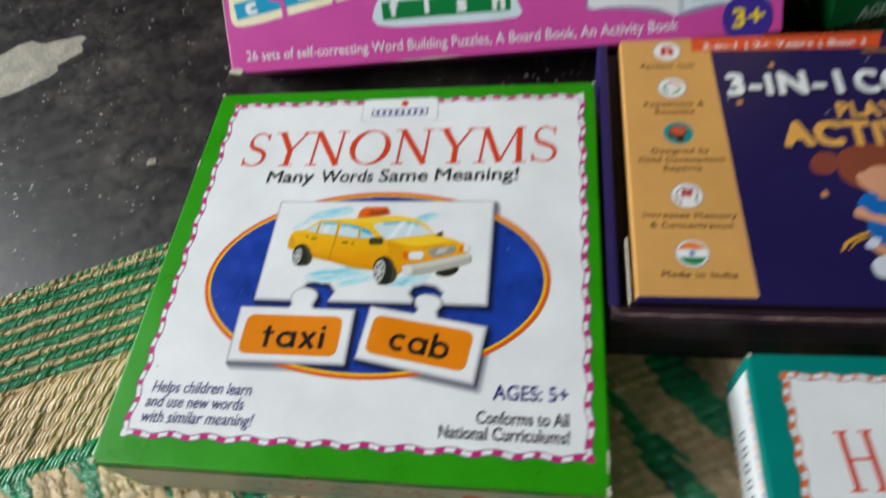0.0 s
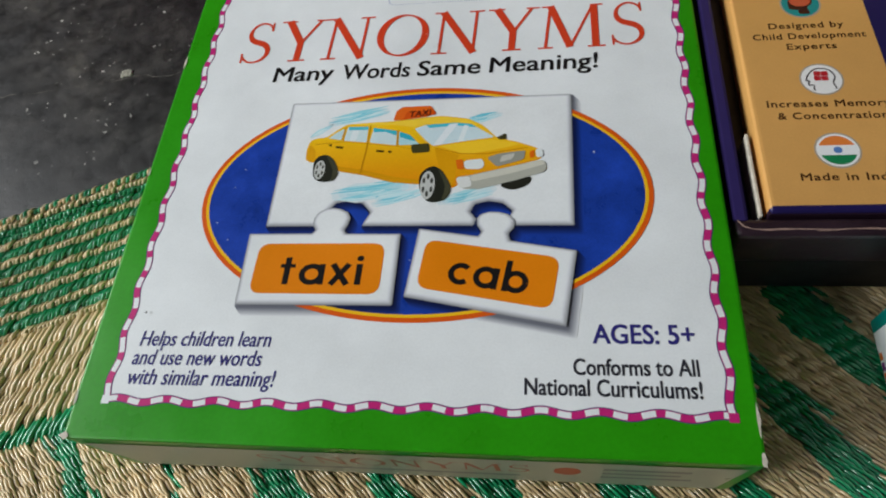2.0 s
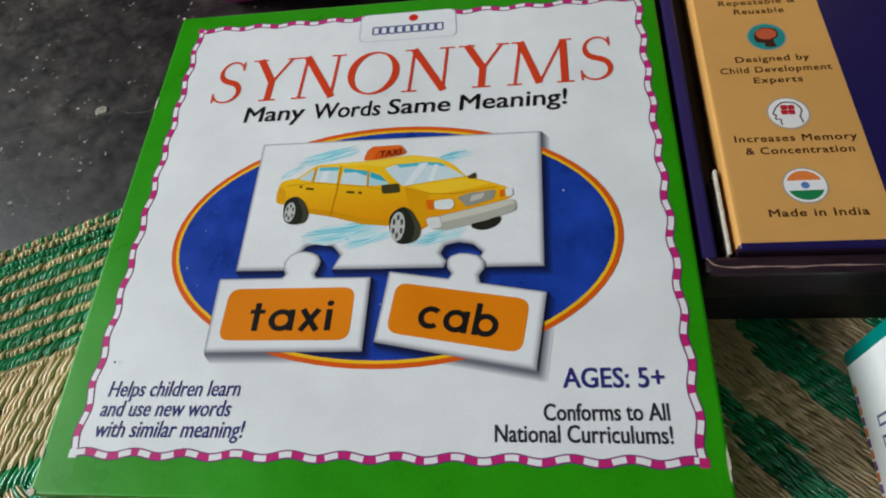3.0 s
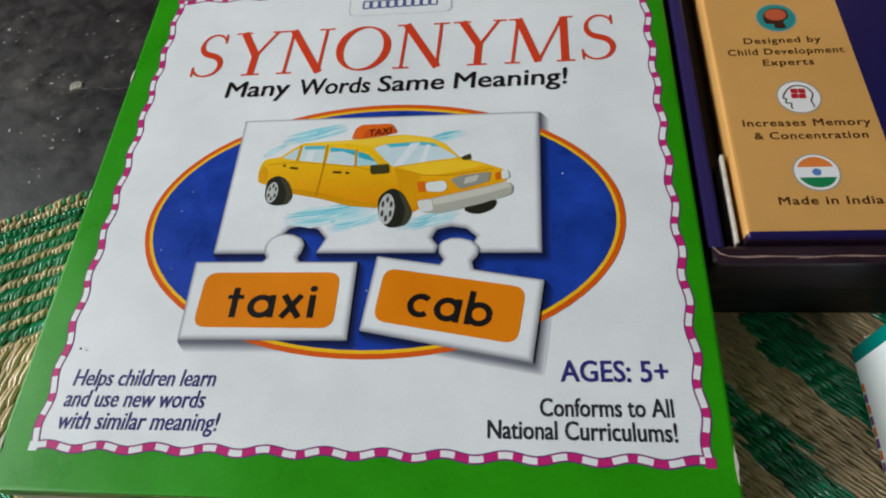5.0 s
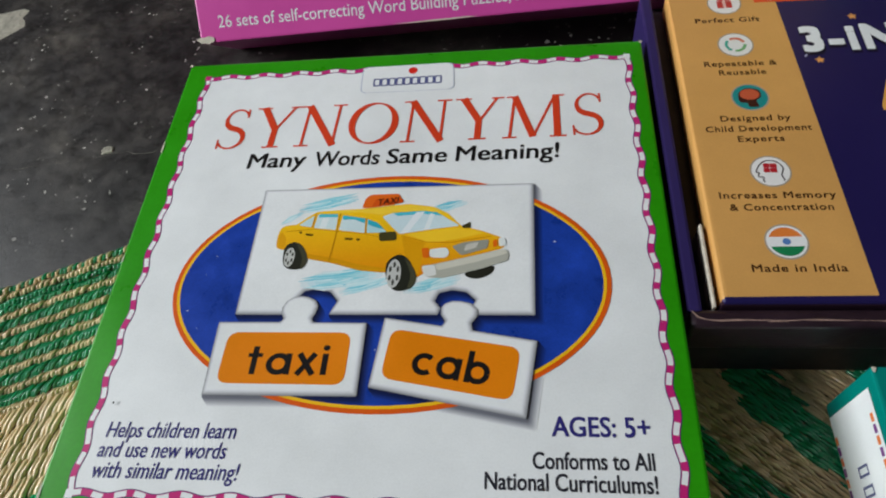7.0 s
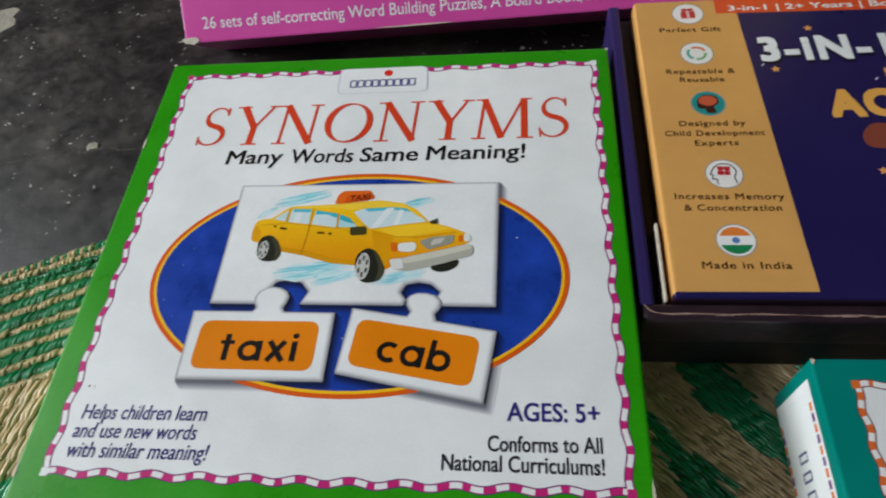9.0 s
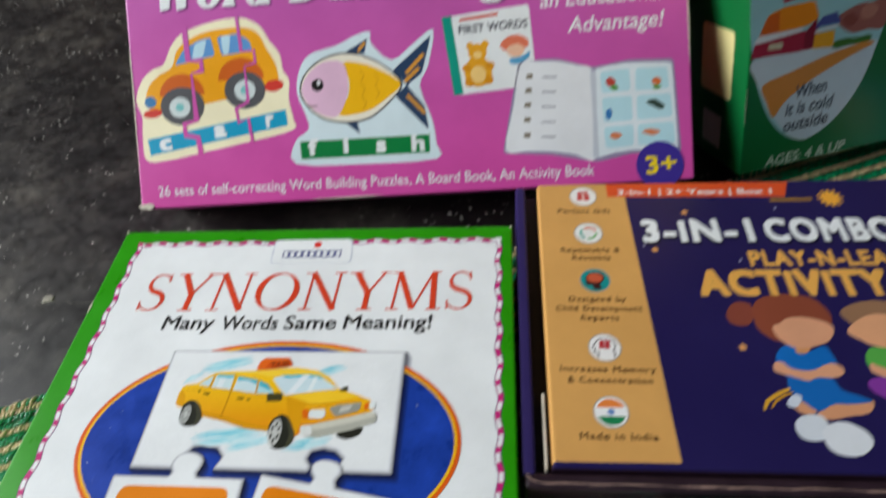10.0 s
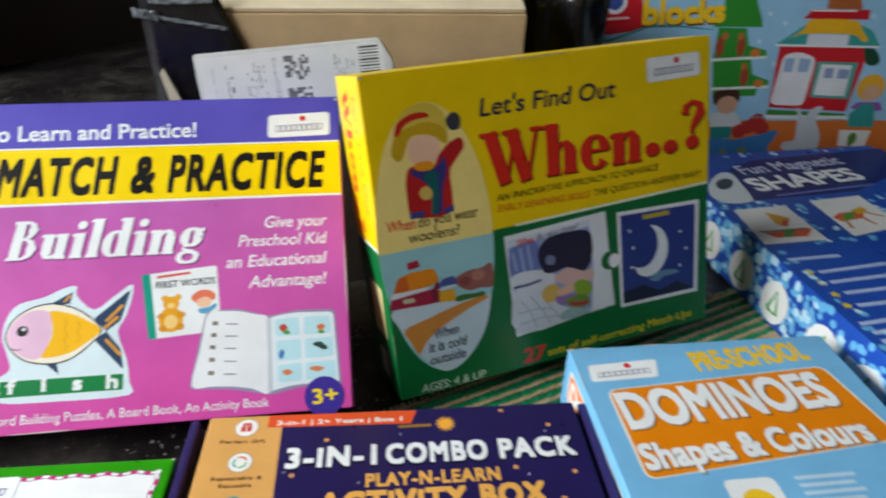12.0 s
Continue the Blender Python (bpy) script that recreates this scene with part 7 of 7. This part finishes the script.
printed(blk, "figure_shirt", [soft([(335.7, 93.7), (343.3, 100.3), (375.7, 99.0), (381.0, 89.5), (361.3, 88.2)], 3)], 4.5, ink(140, 90, 170))
printed(blk, "figure_trousers", [soft([(351.5, 97.8), (368.5, 96.8), (373.3, 69.6), (336.5, 72.1), (336.3, 87.2)], 3)], 6, ink(50, 150, 146))
printed(blk, "picture_card", [[(327.3, 68.8), (371.1, 65.8), (366.2, 46.7), (327.6, 49.5)]], 4, ink(226, 226, 222))
prints(blk, "card_picture", [oval(*(346.6, 57.5), 6, 7), oval(*(344.7, 52.3), 4, 4)], 5, ink(90, 130, 60))

# ---- the cartons behind ----
carton = thing("brown_carton", pose(0.1354, 0.499, 0.0, 0, 0, 0.8), "brown corrugated carton, open, one corner wrapped in black tape", "carton")
part("front_wall", block(0.0, 0.312, 0.0, 0.005, 0.0, 0.222, 0.001), KRAFT, carton)
part("back_wall", block(0.0, 0.312, 0.245, 0.25, 0.0, 0.222, 0.001), KRAFT, carton)
part("side_wall", block(0.0, 0.005, 0.0052, 0.2448, 0.0, 0.222, 0.001), KRAFT, carton)
part("side_wall", block(0.307, 0.312, 0.0052, 0.2448, 0.0, 0.222, 0.001), KRAFT, carton)
part("bottom", block(0.0052, 0.3068, 0.0052, 0.2448, 0.0, 0.005, 0.0005), KRAFT, carton)
part("top_flap", block(0.0, 0.31, 0.0, 0.12, 0.0, 0.004, 0.001), KRAFT_PALE, carton, "pale folded flap", pose(0.001, 0.002, 0.2225, 16))
part("top_flap", block(0.0, 0.31, -0.12, 0.0, 0.0, 0.004, 0.001), KRAFT_PALE, carton, "pale folded flap", pose(0.001, 0.248, 0.2225, -10))
bm = bmesh.new()
n = 16
rows = []
for j in range(n + 1):
    v = j / n
    z = 0.245 * (1 - v)
    x1 = 0.056 + 0.09 * v if v < 0.2 else 0.074 + 0.10 * (v - 0.2)
    r2 = []
    for i in range(9):
        u = i / 8
        w = 0.0016 * noise.noise(Vector((u * 6, v * 9, 3)))
        r2.append(bm.verts.new((-0.0025 + u * (x1 + 0.0025), -0.003 + w, z + 0.003 * noise.noise(Vector((u * 5, v * 4, 8))) if j else z)))
    rows.append(r2)
for j in range(n):
    for i in range(8):
        bm.faces.new((rows[j][i], rows[j + 1][i], rows[j + 1][i + 1], rows[j][i + 1]))
tape = part("tape_wrap", bm, TAPE, carton, "wrinkled shiny black tape", None, True)
mod = tape.modifiers.new("thick", "SOLIDIFY")
mod.thickness = 0.0008
# Grey tone puts the shine on the black wrap's folds into colour.
FILM = shade("shine_grey_film", (120, 126, 128), 0.22, spread=0.7, scale=60, bump=0.6, fine=220)


def film_scrap(name, x0, z0, x1, z1, wide, seed, label):
    """A crumpled strip of plastic film along the carton's front."""
    bm = bmesh.new()
    last = None
    for i in range(19):
        f = i / 18
        row = []
        for j in range(5):
            g = (j / 4 - 0.5) * wide * (0.7 + 0.6 * abs(noise.noise(Vector((f * 5, seed, 2)))))
            row.append(bm.verts.new((x0 + (x1 - x0) * f + 0.001 * noise.noise(Vector((f * 8, j, seed))), -0.0052 - 0.0022 * noise.noise(Vector((f * 9, j * 0.9, seed + 4))), z0 + (z1 - z0) * f + g)))
        if last:
            for j in range(4):
                bm.faces.new((last[j], row[j], row[j + 1], last[j + 1]))
        last = row
    ob = part(name, bm, FILM, carton, label, None, True)
    ob.modifiers.new("thick", "SOLIDIFY").thickness = 0.0006


film_scrap("film_fold", 0.010, 0.2200, 0.064, 0.2105, 0.004, 3, "fold of plastic film, its shine coloured grey")
film_scrap("film_fold", 0.006, 0.2325, 0.056, 0.2330, 0.007, 7, "fold of plastic film, its shine coloured grey")
film_scrap("torn_paper", -0.008, 0.2235, 0.012, 0.2205, 0.010, 12, "torn film fold, its highlight coloured grey")
printed(carton, "paper_wedge", [[(4, 175), (7.5, 180), (18, 150), (8, 150)]], 30, ink(206, 194, 172), "pale torn paper", plane_at((0, -0.006, 0), (1, 0, 0), (0, 0, 1)))
slip = thing("labelled_parcel", plane_at((0.2004, 0.3933, 0.0167), (0.9955, 0.0406, 0.0861), (-0.0935, 0.2431, 0.9655)), "slim white parcel with a printed shipping label", "parcel")
bm = bmesh.new()
outline = [(0, 0), (0.149, 0), (0.149, 0.178), (0.140, 0.195), (0, 0.195)]
low = [bm.verts.new((x, y, -0.006)) for x, y in outline]
high = [bm.verts.new((x, y, 0.0)) for x, y in outline]
bm.faces.new(low[::-1])
bm.faces.new(high)
for k in range(5):
    bm.faces.new((low[k], low[(k + 1) % 5], high[(k + 1) % 5], high[k]))
bmesh.ops.bevel(bm, geom=bm.edges[:], offset=0.0012, segments=2, affect="EDGES")
part("card", bm, shade("white_parcel_card", (208, 208, 204), 0.55, spread=0.14, scale=50, bump=0.15), slip)
printed(slip, "label_sheet", [[(3, 60), (142, 60), (142, 186), (137, 192), (3, 192)]], 1, ink(220, 220, 218))
prints(slip, "code_bar", [bar((123, 189 - i * 2.3), (138, 189 - i * 2.3), (1.5, 0.7, 1.1, 0.5)[i % 4]) for i in range(24)], 2, ink(40, 40, 42))
rng = random.Random(6)
for col, wide, grey in ((12, 0.5, 150), (22, 1.0, 140), (25, 1.4, 90), (37, 0.9, 130), (40, 1.1, 120), (43, 0.8, 150), (46, 1.2, 110), (50, 0.7, 150), (58, 0.8, 150), (60, 0.6, 160), (104, 1.2, 150), (107, 1.0, 160), (110, 1.2, 140), (113, 0.9, 160), (117, 1.1, 150)):
    y = 188 - rng.uniform(0, 6)
    while y > 80:
        h = rng.uniform(1.0, 5.0)
        if rng.random() < 0.72:
            printed(slip, "print_bar", [[(col, y), (col + wide, y), (col + wide, y - h), (col, y - h)]], 2, ink(grey, grey, grey + 2))
        y -= h + rng.uniform(0.4, 1.6)
for top in (188, 164, 140):
    for i in range(8):
        for k in range(8):
            if rng.random() < 0.55:
                px, py = 66 + i * 2.3, top - 2.3 - k * 2.3
                printed(slip, "print_block", [[(px, py), (px + 2.2, py), (px + 2.2, py + 2.2), (px, py + 2.2)]], 2, ink(104, 104, 108))
# dark bag of film between the carton and the toy box
bm = bmesh.new()
rows = []
for j in range(13):
    rows.append([])
    for i in range(11):
        u, v = i / 10, j / 12
        rows[-1].append(bm.verts.new((0.09 * u, 0.03 * math.sin(math.pi * u) * -1 + 0.02 * noise.noise(Vector((u * 4, v * 5, 1))), 0.235 * v + 0.01 * noise.noise(Vector((u * 5, 2, v * 3))))))
for j in range(12):
    for i in range(10):
        bm.faces.new((rows[j][i], rows[j][i + 1], rows[j + 1][i + 1], rows[j + 1][i]))
bag = part("plastic_bag", bm, TAPE, None, "", pose(0.453, 0.576, 0.0), True)
tagged(bag, "crumpled black plastic bag beside the carton", "bag")
mod = bag.modifiers.new("thick", "SOLIDIFY")
mod.thickness = 0.002

# ---- damage in the floor ----
def patch(name, x, y, rx, ry, turn, seed, material, label):
    rng = random.Random(seed)
    bm = bmesh.new()
    n, ringv = 36, []
    c, s = math.cos(radians(turn)), math.sin(radians(turn))
    for k, (f, z) in enumerate(((1.0, 0.0001), (0.88, 0.0005), (0.6, 0.0002), (0.3, 0.0004))):
        ringv.append([])
        for i in range(n):
            a = 6.2832 * i / n
            w = f * (1 + 0.35 * noise.noise(Vector((math.cos(a) * 2.2, math.sin(a) * 2.2, seed))))
            px, py = rx * w * math.cos(a), ry * w * math.sin(a)
            ringv[-1].append(bm.verts.new((px * c - py * s, px * s + py * c, z + 0.0004 * rng.random() * (k > 0))))
    for k in range(3):
        for i in range(n):
            bm.faces.new((ringv[k][i], ringv[k][(i + 1) % n], ringv[k + 1][(i + 1) % n], ringv[k + 1][i]))
    bm.faces.new(ringv[3])
    ob = part(name, bm, material, None, "", pose(x, y, 0.0), True)
    return tagged(ob, label, "floor patch", "", "structure")


patch("floor_patch", -0.21, 0.275, 0.055, 0.026, 30, 3, CEMENT, "chipped grey cement patch in the black floor")
patch("floor_chip", -0.065, 0.190, 0.0034, 0.0026, 10, 5, CEMENT, "small pale chip in the black floor")


SCRATCH = shade("scratched_polish", (104, 100, 92), 0.8, spread=0.5, scale=200)


def hairline(x0, y0, x1, y1, seed):
    """A thin pale scratch in the floor's polish, wandering and broken."""
    rng = random.Random(seed)
    n = 40
    bm = bmesh.new()
    last = None
    for i in range(n + 1):
        f = i / n
        x, y = x0 + (x1 - x0) * f, y0 + (y1 - y0) * f + 0.004 * noise.noise(Vector((f * 7, seed, 0))) + 0.0008 * rng.uniform(-1, 1)
        w = 0.00018 * rng.uniform(0.2, 1.3)
        pair = (bm.verts.new((x, y - w, 0.0002)), bm.verts.new((x, y + w, 0.0002)))
        if last and rng.random() < 0.8:
            bm.faces.new((last[0], pair[0], pair[1], last[1]))
        last = pair
    ob = part("floor_scratch", bm, SCRATCH)
    return tagged(ob, "thin pale scratch in the black cement floor", "scratch", "", "structure")


hairline(-0.175, 0.172, -0.028, 0.190, 4)
hairline(-0.24, 0.42, -0.05, 0.40, 9)
hairline(-0.30, 0.33, -0.16, 0.36, 15)
post = part("wooden_post", block(-0.12, 0.0, -0.07, -0.002, 0.0, 1.2, 0.006), shade("reddish_brown_wood", (110, 56, 30), 0.5, spread=0.4, scale=12, bump=0.2, fine=120), None, "", pose(-0.414, 1.021, 0.0, 0, 0, 42.1))
tagged(post, "reddish brown wooden post in the dark", "post")
